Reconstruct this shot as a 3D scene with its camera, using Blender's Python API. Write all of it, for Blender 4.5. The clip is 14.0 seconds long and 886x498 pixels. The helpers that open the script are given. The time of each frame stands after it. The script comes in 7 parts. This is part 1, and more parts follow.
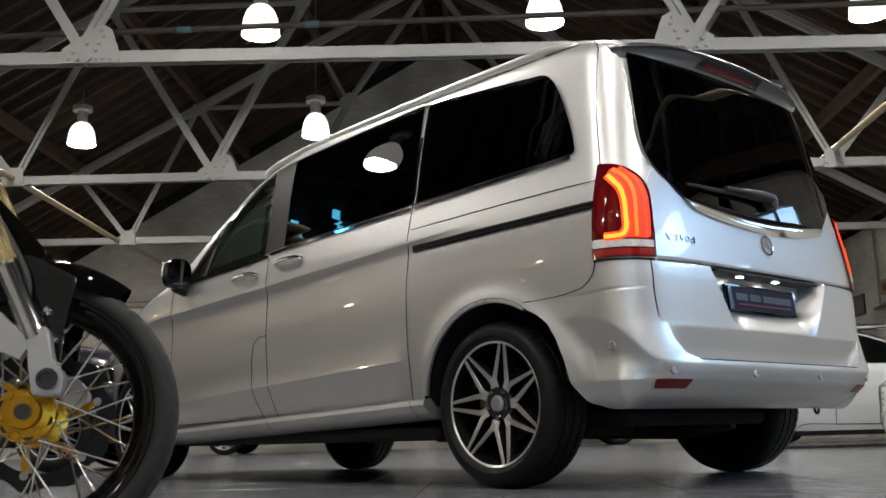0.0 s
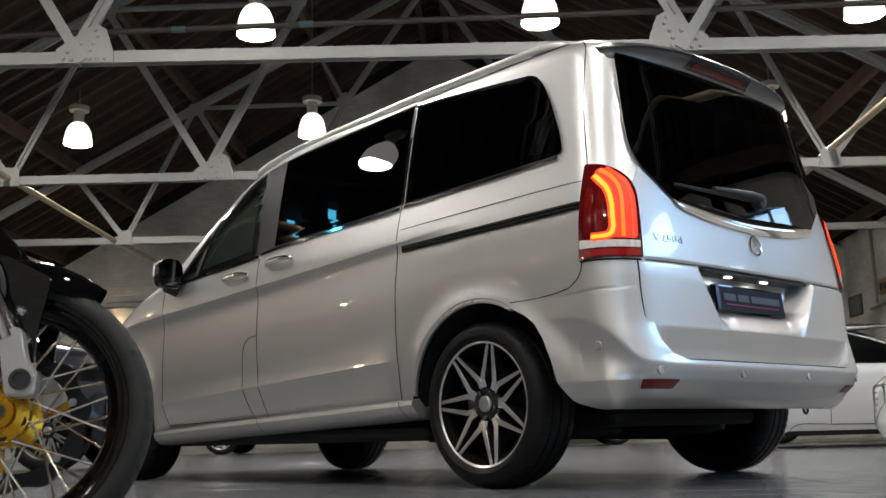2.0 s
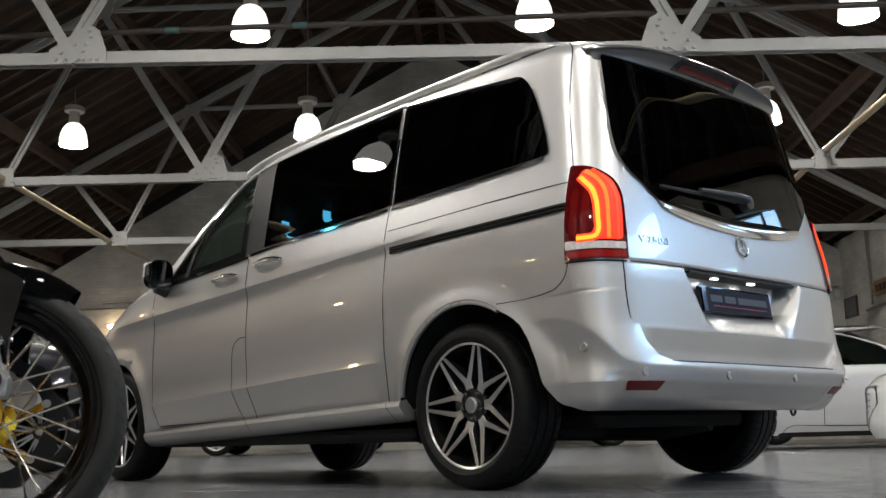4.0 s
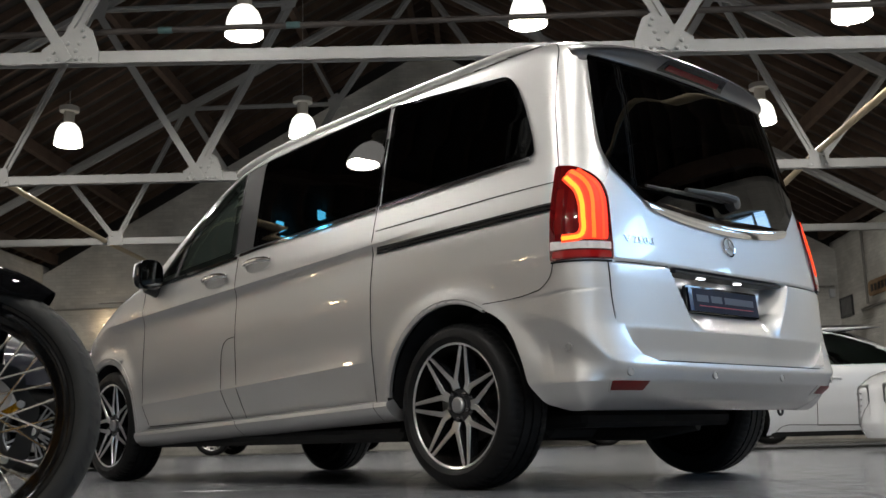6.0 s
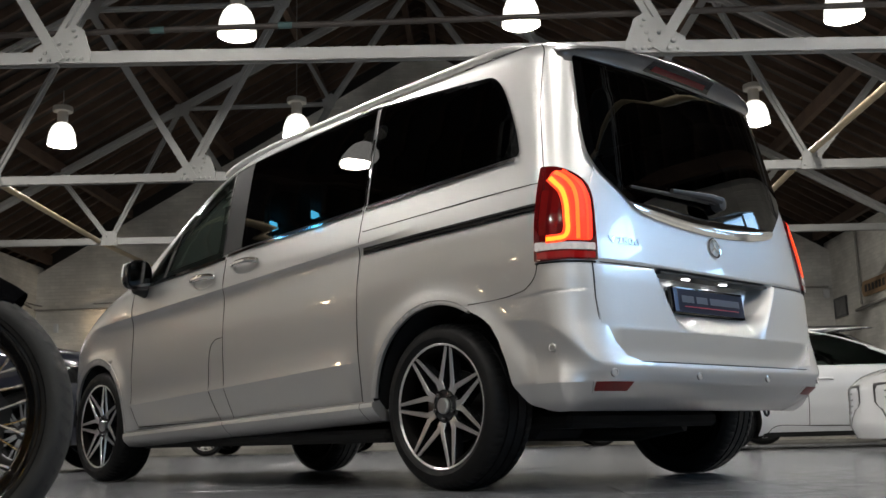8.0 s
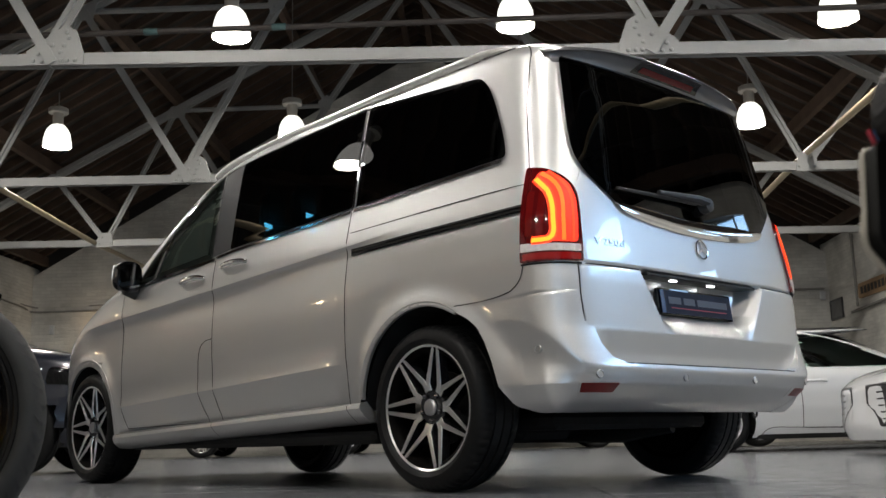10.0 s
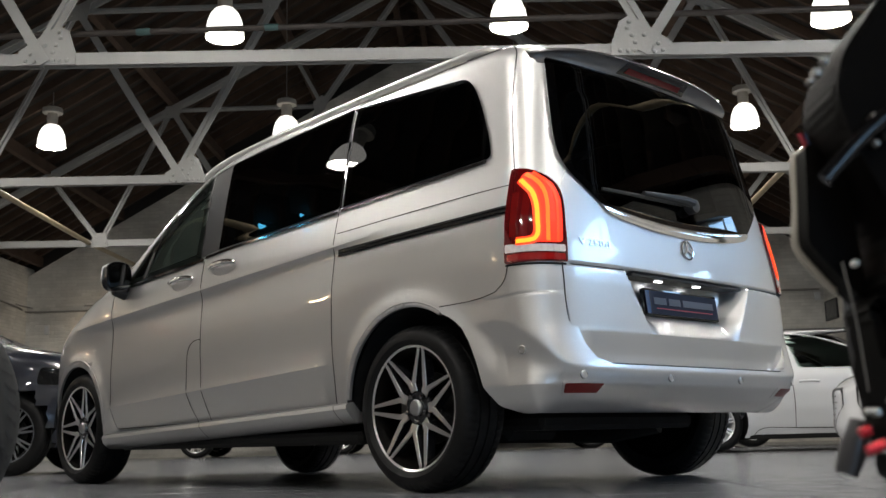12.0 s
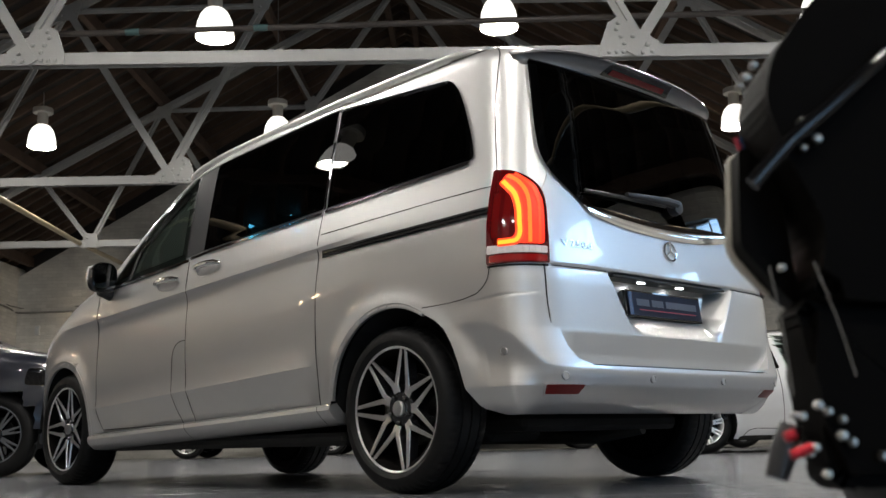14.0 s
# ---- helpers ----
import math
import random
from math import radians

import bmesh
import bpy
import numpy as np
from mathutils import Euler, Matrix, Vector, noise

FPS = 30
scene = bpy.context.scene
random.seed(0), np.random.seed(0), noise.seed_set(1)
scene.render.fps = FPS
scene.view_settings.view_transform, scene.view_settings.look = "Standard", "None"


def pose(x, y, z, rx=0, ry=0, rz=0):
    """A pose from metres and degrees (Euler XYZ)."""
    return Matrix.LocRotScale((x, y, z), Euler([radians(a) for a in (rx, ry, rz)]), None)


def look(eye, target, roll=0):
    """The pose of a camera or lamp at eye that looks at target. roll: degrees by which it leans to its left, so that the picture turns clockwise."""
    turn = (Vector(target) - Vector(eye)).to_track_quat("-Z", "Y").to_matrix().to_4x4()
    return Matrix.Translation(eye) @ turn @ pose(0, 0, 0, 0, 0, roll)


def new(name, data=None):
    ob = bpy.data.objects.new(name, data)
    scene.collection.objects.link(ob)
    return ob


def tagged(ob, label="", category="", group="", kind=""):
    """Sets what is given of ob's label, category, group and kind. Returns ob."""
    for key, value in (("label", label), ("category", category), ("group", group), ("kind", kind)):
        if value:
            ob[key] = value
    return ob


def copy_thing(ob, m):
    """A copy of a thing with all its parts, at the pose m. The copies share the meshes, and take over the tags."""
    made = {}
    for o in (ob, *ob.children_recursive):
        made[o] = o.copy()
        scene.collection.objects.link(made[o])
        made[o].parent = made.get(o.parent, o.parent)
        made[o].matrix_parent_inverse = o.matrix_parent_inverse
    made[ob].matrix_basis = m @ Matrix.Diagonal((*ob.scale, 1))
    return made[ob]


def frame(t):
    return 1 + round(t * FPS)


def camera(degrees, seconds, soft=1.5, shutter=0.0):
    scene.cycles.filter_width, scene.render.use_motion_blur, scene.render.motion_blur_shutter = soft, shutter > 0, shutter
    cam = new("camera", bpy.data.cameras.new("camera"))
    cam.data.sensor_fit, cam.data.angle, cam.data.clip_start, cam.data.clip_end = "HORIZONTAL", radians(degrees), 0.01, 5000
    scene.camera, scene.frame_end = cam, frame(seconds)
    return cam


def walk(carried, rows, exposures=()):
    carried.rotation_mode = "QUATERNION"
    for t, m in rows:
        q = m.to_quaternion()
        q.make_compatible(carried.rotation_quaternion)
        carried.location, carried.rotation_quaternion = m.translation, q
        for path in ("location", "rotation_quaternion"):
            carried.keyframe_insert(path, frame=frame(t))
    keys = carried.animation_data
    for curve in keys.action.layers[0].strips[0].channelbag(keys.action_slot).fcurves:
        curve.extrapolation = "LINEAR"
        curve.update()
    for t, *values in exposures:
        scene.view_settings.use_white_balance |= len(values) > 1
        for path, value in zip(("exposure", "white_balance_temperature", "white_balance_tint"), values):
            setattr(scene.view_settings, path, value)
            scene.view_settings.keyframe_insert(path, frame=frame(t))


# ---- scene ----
cam = camera(46.4, 14.0)
cam.data.dof.use_dof, cam.data.dof.focus_distance, cam.data.dof.aperture_fstop = True, 4.6, 9.5
PATH = [
    (0, (-0.677, -4.989, 0.212), (-0.754, -3.023, 0.571), -1.5),
    (0.5, (-0.666, -4.988, 0.212), (-0.742, -3.022, 0.571), -1.6),
    (1, (-0.654, -4.987, 0.211), (-0.730, -3.021, 0.571), -1.6),
    (1.5, (-0.643, -4.987, 0.211), (-0.718, -3.021, 0.571), -1.5),
    (2, (-0.629, -4.987, 0.212), (-0.705, -3.020, 0.571), -1.5),
    (2.5, (-0.617, -4.986, 0.211), (-0.691, -3.020, 0.570), -1.6),
    (3, (-0.605, -4.985, 0.212), (-0.680, -3.019, 0.572), -1.5),
    (5.5, (-0.544, -4.985, 0.211), (-0.614, -3.019, 0.572), -1.5),
    (6, (-0.532, -4.986, 0.212), (-0.601, -3.019, 0.572), -1.5),
    (6.5, (-0.520, -4.984, 0.212), (-0.588, -3.019, 0.573), -1.5),
    (7, (-0.508, -4.982, 0.212), (-0.575, -3.016, 0.572), -1.5),
    (7.5, (-0.496, -4.982, 0.213), (-0.561, -3.016, 0.573), -1.5),
    (8, (-0.484, -4.984, 0.213), (-0.547, -3.018, 0.573), -1.5),
    (10.5, (-0.424, -4.979, 0.209), (-0.482, -3.014, 0.573), -1.5),
    (11, (-0.412, -4.981, 0.213), (-0.468, -3.015, 0.576), -1.5),
    (11.5, (-0.399, -4.981, 0.212), (-0.455, -3.014, 0.575), -1.5),
    (12, (-0.387, -4.983, 0.209), (-0.442, -3.017, 0.573), -1.5),
    (12.5, (-0.376, -4.979, 0.210), (-0.429, -3.014, 0.575), -1.5),
    (13, (-0.365, -4.979, 0.211), (-0.415, -3.013, 0.576), -1.5),
    (13.5, (-0.354, -4.984, 0.210), (-0.400, -3.018, 0.575), -1.5),
    (14, (-0.342, -4.982, 0.210), (-0.385, -3.015, 0.575), -1.5),
]
EXPOSURE = 0.0
walk(cam, [(t, look(eye, target, roll)) for t, eye, target, roll in PATH], [(0.0, EXPOSURE)])

# ---- world and light ----
world = bpy.data.worlds.new("sky")
scene.world = world
world.use_nodes = True
wn = world.node_tree.nodes
sky = wn.new("ShaderNodeTexSky")
sky.sky_type, sky.sun_disc = "NISHITA", False
sky.sun_elevation, sky.sun_rotation = radians(35), radians(70)
world.node_tree.links.new(sky.outputs[0], wn["Background"].inputs[0])
wn["Background"].inputs[1].default_value = 0.12

LAMP_GLOW, LAMP_MOUTH = 1.7, 230.0
DAY, DOORWAY_FILL = 36.0, 11.0


def day_lamp(x, y, z, sx, sy, aim, power):
    """An area lamp standing for daylight through one window or the added doorway."""
    d = bpy.data.lights.new("window_light", "AREA")
    d.shape, d.size, d.size_y, d.energy, d.color = "RECTANGLE", sx, sy, power, (0.36, 0.63, 1.0)
    ob = new("window_light", d)
    ob.matrix_world = look((x, y, z), (x + aim[0], y + aim[1], z + aim[2]))
    return ob


# ---- materials ----
def mat(name, color, rough=0.5, metal=0.0, coat=0.0, coat_rough=0.03, var=0.0, scale=4.0, bump=0.0, bscale=60.0, spec=0.5, rvar=0.0, island=0.0):
    """A surface with stains at one scale and grain at a finer one."""
    m = bpy.data.materials.new(name)
    m.use_nodes = True
    nt = m.node_tree
    b = nt.nodes["Principled BSDF"]
    b.inputs["Base Color"].default_value = (*color, 1)
    b.inputs["Roughness"].default_value = rough
    b.inputs["Metallic"].default_value = metal
    b.inputs["Coat Weight"].default_value = coat
    b.inputs["Coat Roughness"].default_value = coat_rough
    b.inputs["Coat IOR"].default_value = 1.6
    b.inputs["Specular IOR Level"].default_value = spec
    tc = nt.nodes.new("ShaderNodeTexCoord")
    if var or rvar or island:
        n1 = nt.nodes.new("ShaderNodeTexNoise")
        n1.inputs["Scale"].default_value, n1.inputs["Detail"].default_value = scale, 6
        nt.links.new(tc.outputs["Object"], n1.inputs["Vector"])
        if var or island:
            mx = nt.nodes.new("ShaderNodeMix")
            mx.data_type = "RGBA"
            mx.inputs[6].default_value = (*[c * (1 - var) for c in color], 1)
            mx.inputs[7].default_value = (*[min(1, c * (1 + var)) for c in color], 1)
            nt.links.new(n1.outputs["Fac"], mx.inputs[0])
            last = mx.outputs[2]
            if island:
                oi = nt.nodes.new("ShaderNodeObjectInfo")
                hs = nt.nodes.new("ShaderNodeHueSaturation")
                mr = nt.nodes.new("ShaderNodeMapRange")
                mr.inputs[3].default_value, mr.inputs[4].default_value = 1 - island, 1 + island
                nt.links.new(oi.outputs["Random"], mr.inputs[0])
                nt.links.new(mr.outputs[0], hs.inputs["Value"])
                nt.links.new(last, hs.inputs["Color"])
                last = hs.outputs[0]
            nt.links.new(last, b.inputs["Base Color"])
        if rvar:
            mr2 = nt.nodes.new("ShaderNodeMapRange")
            mr2.inputs[1].default_value, mr2.inputs[2].default_value = 0.3, 0.7
            mr2.inputs[3].default_value, mr2.inputs[4].default_value = max(0, rough - rvar), min(1, rough + rvar)
            nt.links.new(n1.outputs["Fac"], mr2.inputs[0])
            nt.links.new(mr2.outputs[0], b.inputs["Roughness"])
    if bump:
        n2 = nt.nodes.new("ShaderNodeTexNoise")
        n2.inputs["Scale"].default_value, n2.inputs["Detail"].default_value = bscale, 4
        nt.links.new(tc.outputs["Object"], n2.inputs["Vector"])
        bp = nt.nodes.new("ShaderNodeBump")
        bp.inputs["Strength"].default_value, bp.inputs["Distance"].default_value = bump, 0.3 / bscale
        nt.links.new(n2.outputs["Fac"], bp.inputs["Height"])
        nt.links.new(bp.outputs[0], b.inputs["Normal"])
    return m


def glow(name, color, strength):
    m = mat(name, color, 0.4)
    b = m.node_tree.nodes["Principled BSDF"]
    b.inputs["Emission Color"].default_value = (*color, 1)
    b.inputs["Emission Strength"].default_value = strength
    return m


def glass(name, tint, rough=0.0):
    """Thin tinted pane: see-through in its tint, with a clear gloss."""
    m = bpy.data.materials.new(name)
    m.use_nodes = True
    nt = m.node_tree
    nt.nodes.clear()
    out = nt.nodes.new("ShaderNodeOutputMaterial")
    tr, gl, mx, fr = (nt.nodes.new(k) for k in ("ShaderNodeBsdfTransparent", "ShaderNodeBsdfGlossy", "ShaderNodeMixShader", "ShaderNodeFresnel"))
    tr.inputs[0].default_value = (*tint, 1)
    gl.inputs["Roughness"].default_value = rough
    fr.inputs[0].default_value = 1.5
    for a, c in ((fr.outputs[0], mx.inputs[0]), (tr.outputs[0], mx.inputs[1]), (gl.outputs[0], mx.inputs[2]), (mx.outputs[0], out.inputs[0])):
        nt.links.new(a, c)
    return m


def masonry(name, color, mortar, bw=0.225, bh=0.075, rough=0.75, depth=0.6, axis=0):
    """Painted brickwork in courses, worn and stained."""
    m = mat(name, color, rough)
    nt = m.node_tree
    b = nt.nodes["Principled BSDF"]
    tc = nt.nodes.new("ShaderNodeTexCoord")
    sp = nt.nodes.new("ShaderNodeSeparateXYZ")
    cb = nt.nodes.new("ShaderNodeCombineXYZ")
    nt.links.new(tc.outputs["Object"], sp.inputs[0])
    nt.links.new(sp.outputs[axis], cb.inputs[0])
    nt.links.new(sp.outputs[2], cb.inputs[1])
    br = nt.nodes.new("ShaderNodeTexBrick")
    br.inputs["Scale"].default_value = 1.0
    br.inputs["Brick Width"].default_value, br.inputs["Row Height"].default_value = bw, bh
    br.inputs["Mortar Size"].default_value, br.inputs["Mortar Smooth"].default_value = 0.006, 0.6
    br.inputs["Color1"].default_value = (*color, 1)
    br.inputs["Color2"].default_value = (*[c * 0.86 for c in color], 1)
    br.inputs["Mortar"].default_value = (*mortar, 1)
    nt.links.new(cb.outputs[0], br.inputs["Vector"])
    no = nt.nodes.new("ShaderNodeTexNoise")
    no.inputs["Scale"].default_value, no.inputs["Detail"].default_value = 0.9, 8
    nt.links.new(tc.outputs["Object"], no.inputs["Vector"])
    rp = nt.nodes.new("ShaderNodeMapRange")
    rp.inputs[1].default_value, rp.inputs[2].default_value, rp.inputs[3].default_value, rp.inputs[4].default_value = 0.35, 0.7, 0.62, 1.08
    nt.links.new(no.outputs["Fac"], rp.inputs[0])
    hs = nt.nodes.new("ShaderNodeHueSaturation")
    nt.links.new(br.outputs["Color"], hs.inputs["Color"])
    nt.links.new(rp.outputs[0], hs.inputs["Value"])
    nt.links.new(hs.outputs[0], b.inputs["Base Color"])
    bp = nt.nodes.new("ShaderNodeBump")
    bp.inputs["Strength"].default_value, bp.inputs["Distance"].default_value = depth, 0.012
    bp.invert = True
    nt.links.new(br.outputs["Fac"], bp.inputs["Height"])
    nt.links.new(bp.outputs[0], b.inputs["Normal"])
    return m


SILVER = mat("silver_paint", (0.65, 0.65, 0.645), 0.42, 0.90, 1.0, 0.008, var=0.03, scale=900, bump=0.0)
# silver darkened in colour for the shade on the spoiler's down-facing rear
SHADED_SILVER = mat("shaded_silver_paint", (0.10, 0.10, 0.104), 0.40, 0.85, 1.0, 0.01, var=0.03, scale=900)
SILVER_TRIM = mat("satin_silver", (0.55, 0.55, 0.55), 0.28, 0.9)
CHROME = mat("chrome", (0.82, 0.82, 0.82), 0.06, 1.0)
DARK_CHROME = mat("dark_chrome", (0.30, 0.30, 0.31), 0.12, 1.0)
BLACK_GLOSS = mat("black_gloss", (0.005, 0.005, 0.0055), 0.12, 0, 0.8, 0.02, spec=0.0)
BLACK_TRIM = mat("black_plastic", (0.015, 0.015, 0.016), 0.45, bump=0.15, bscale=400)
BLACK_SATIN = mat("black_satin", (0.03, 0.03, 0.032), 0.3)
UNDER = mat("underbody", (0.005, 0.005, 0.005), 0.9, var=0.4, scale=8)
SEAM = mat("panel_gap", (0.01, 0.01, 0.01), 0.9)
RUBBER = mat("tyre_rubber", (0.006, 0.006, 0.0062), 0.5, var=0.25, scale=30, bump=0.2, bscale=200, rvar=0.12, spec=0.2)
DUSTY_RUBBER = mat("dusty_rubber", (0.022, 0.0215, 0.020), 0.7, var=0.3, scale=25, bump=0.3, bscale=180, spec=0.3)
PRIVACY = glass("privacy_glass", (0.025, 0.025, 0.03))
TINT = glass("green_tinted_glass", (0.78, 0.90, 0.82))
CLEAR = glass("clear_glass", (0.93, 0.95, 0.95))
LINING = mat("dark_lining", (0.02, 0.02, 0.022), 0.8)
ALLOY = mat("machined_alloy", (0.90, 0.89, 0.87), 0.28, 1.0)
ALLOY_BLACK = mat("black_wheel_paint", (0.012, 0.012, 0.013), 0.18, 0.0, 0.8)
RED_LENS = mat("red_lens", (0.30, 0.008, 0.008), 0.08, 0, 1.0)
RED_RIB = mat("red_lens_rib", (0.15, 0.004, 0.004), 0.1, 0, 1.0)
RED_DARK = mat("dark_red_lens", (0.10, 0.003, 0.004), 0.06, 0, 1.0)
CLEAR_LENS = mat("clear_ribbed_lens", (0.80, 0.75, 0.73), 0.12, 0.15, 1.0, var=0.25, scale=60)
BRAKE_LENS = mat("unlit_brake_lens", (0.07, 0.003, 0.004), 0.2, 0, 0.3, spec=0.2)
REFLECTOR = mat("red_reflector", (0.14, 0.005, 0.005), 0.35, 0, 0.0, spec=0.3, var=0.2, scale=60)
TAIL_GLOW = glow("tail_light_glow", (1.0, 0.045, 0.003), 1.2)
TAIL_DIM = glow("tail_light_chamber", (1.0, 0.028, 0.002), 0.75)
TAIL_MID = glow("tail_light_band", (1.0, 0.10, 0.004), 1.9)
TAIL_HOT = glow("tail_light_core", (1.0, 0.20, 0.008), 2.8)
STEEL_PAINT = mat("grey_painted_steel", (0.30, 0.30, 0.29), 0.55, var=0.22, scale=2.5, bump=0.25, bscale=30, rvar=0.1)
BRASS_PIPE = mat("varnished_tie_pipe", (0.40, 0.33, 0.22), 0.38, 0.25, var=0.2, scale=6)
DARK_PIPE = mat("old_iron_pipe", (0.06, 0.05, 0.045), 0.6, 0.2, var=0.4, scale=5)
TIMBER = mat("dark_brown_timber", (0.076, 0.047, 0.031), 0.8, var=0.6, scale=3, bump=0.4, bscale=25, island=0.3)
BOARDS = mat("dark_roof_boards", (0.036, 0.030, 0.026), 0.85, var=0.6, scale=1.5, bump=0.4, bscale=20)
LAMP_GLASS = glow("lamp_diffuser", (1.0, 0.955, 0.89), LAMP_GLOW)
LAMP_CORE = glow("lamp_mouth", (1.0, 0.955, 0.89), LAMP_MOUTH)
LAMP_BODY = mat("grey_lamp_housing", (0.42, 0.40, 0.36), 0.5, 0.2, var=0.1)
CLEAR_NECK = mat("lamp_collar", (0.55, 0.52, 0.46), 0.3, 0.3)
FLOOR_TILE = mat("grey_pvc_tile", (0.115, 0.119, 0.128), 0.21, spec=1.0, var=0.14, scale=7, bump=0.04, bscale=120, rvar=0.06, island=0.06)
FLOOR_BED = mat("floor_bed", (0.14, 0.14, 0.145), 0.7, var=0.2)
BRICK_X = masonry("whitewashed_brick", (0.77, 0.75, 0.69), (0.61, 0.59, 0.54), axis=0)
BRICK_Y = masonry("whitewashed_brick_side", (0.77, 0.75, 0.69), (0.61, 0.59, 0.54), axis=1)
WHITE_PAINT = mat("white_car_paint", (0.72, 0.73, 0.74), 0.25, 0, 1.0, 0.02)
DARK_BLUE = mat("dark_blue_car_paint", (0.002, 0.004, 0.012), 0.30, 0.0, 1.0, 0.012)
DARK_GREY = mat("dark_grey_car_paint", (0.05, 0.055, 0.06), 0.3, 0.4, 1.0, 0.03)
GOLD = mat("gold_anodised", (0.62, 0.33, 0.03), 0.25, 1.0, rvar=0.06, scale=20)
GOLD_FORK = mat("gold_fork_tube", (0.75, 0.58, 0.30), 0.18, 1.0)
SPOKE = mat("stainless_spoke", (0.72, 0.69, 0.63), 0.25, 1.0)
CAST = mat("cast_aluminium", (0.50, 0.49, 0.465), 0.4, 0.8, var=0.1, scale=20, bump=0.2, bscale=150)
BLUE_PLATE = mat("blue_plate_print", (0.02, 0.06, 0.16), 0.25, 0, 0.5, var=0.3, scale=12)
PLATE_DARK = mat("dark_plate_print", (0.006, 0.010, 0.028), 0.35, 0, 0.0, var=0.5, scale=25, spec=0.15)
PRINT = mat("pale_print", (0.085, 0.095, 0.125), 0.5)
PRINT_RED = mat("red_print", (0.35, 0.03, 0.05), 0.4)
PLATE_LAMP = glow("plate_lamp_glow", (0.95, 0.97, 1.0), 7.0)
CABLE = mat("grey_cable", (0.22, 0.21, 0.19), 0.6)
SIGN = mat("tan_sign_board", (0.30, 0.19, 0.10), 0.6, var=0.3, scale=9)
SIGN_DARK = mat("dark_lettering", (0.03, 0.025, 0.02), 0.6)
WINDOW_FRAME = mat("white_window_frame", (0.55, 0.56, 0.56), 0.5, var=0.1)


# ---- building blocks ----
def link_mesh(name, bm, material, smooth=True, angle=35):
    me = bpy.data.meshes.new(name)
    bmesh.ops.recalc_face_normals(bm, faces=bm.faces)
    if smooth:
        for f in bm.faces:
            f.smooth = True
        lim = radians(angle)
        for e in bm.edges:
            e.smooth = len(e.link_faces) == 2 and e.calc_face_angle(0) < lim
    bm.to_mesh(me)
    bm.free()
    me.materials.append(material)
    return new(name, me)


def part(name, bm, material, parent, label="", smooth=True, angle=35):
    """Links a bmesh as one mesh under a thing or under a part."""
    ob = link_mesh(name, bm, material, smooth, angle)
    ob.parent = parent
    if label:
        ob["label"] = label
    return ob


def thing(name, label, category, m=None, group="", kind=""):
    """An empty at the base of a thing, which carries its parts."""
    ob = new(name)
    ob.empty_display_size = 0.1
    if m is not None:
        ob.matrix_world = m
    return tagged(ob, label, category, group, kind)


def box(bm, x0, x1, y0, y1, z0, z1, bevel=0.0, seg=1):
    vs = [bm.verts.new((x, y, z)) for x in (x0, x1) for y in (y0, y1) for z in (z0, z1)]
    fs = [bm.faces.new([vs[i] for i in q]) for q in ((0, 1, 3, 2), (4, 6, 7, 5), (0, 4, 5, 1), (2, 3, 7, 6), (0, 2, 6, 4), (1, 5, 7, 3))]
    if bevel:
        es = list({e for f in fs for e in f.edges})
        bmesh.ops.bevel(bm, geom=es, offset=bevel, segments=seg, affect="EDGES", profile=0.5)
    return bm


def beam(bm, a, b, wide, deep, side=(0, 1, 0)):
    """A flat bar from a to b; side: the way of its depth."""
    a, b, s = Vector(a), Vector(b), Vector(side).normalized()
    d = (b - a).normalized()
    n = d.cross(s).normalized()
    s = n.cross(d)
    q = [[bm.verts.new(p + n * i * wide / 2 + s * j * deep / 2) for i, j in ((-1, -1), (1, -1), (1, 1), (-1, 1))] for p in (a, b)]
    for i in range(4):
        bm.faces.new((q[0][i], q[0][(i + 1) % 4], q[1][(i + 1) % 4], q[1][i]))
    bm.faces.new(q[0][::-1]), bm.faces.new(q[1])
    return bm


def angle_iron(bm, a, b, leg, thick, side=(0, 1, 0)):
    """An L-section from a to b."""
    a, b, s = Vector(a), Vector(b), Vector(side).normalized()
    d = (b - a).normalized()
    n = d.cross(s).normalized()
    s = n.cross(d)
    beam(bm, a, b, leg, thick, side)
    o = n * (leg / 2 - thick / 2) + s * (leg / 2)
    beam(bm, a + o, b + o, thick, leg, side)


def tube(bm, pts, r, n=12, closed=False, caps=True):
    """A round tube along points; r: one radius, or one for each point."""
    pts = [Vector(p) for p in pts]
    rs = r if isinstance(r, (list, tuple)) else [r] * len(pts)
    rings, up = [], None
    for i, p in enumerate(pts):
        a = pts[i - 1] if i or closed else p
        c = pts[(i + 1) % len(pts)] if i < len(pts) - 1 or closed else p
        d = (c - a).normalized()
        if up is None:
            up = d.orthogonal().normalized()
        up = (up - d * up.dot(d)).normalized()
        w = d.cross(up)
        rings.append([bm.verts.new(p + (up * math.cos(2 * math.pi * k / n) + w * math.sin(2 * math.pi * k / n)) * rs[i]) for k in range(n)])
    m = len(rings)
    for i in range(m if closed else m - 1):
        for k in range(n):
            bm.faces.new((rings[i][k], rings[i][(k + 1) % n], rings[(i + 1) % m][(k + 1) % n], rings[(i + 1) % m][k]))
    if caps and not closed:
        bm.faces.new(rings[0][::-1]), bm.faces.new(rings[-1])
    return bm


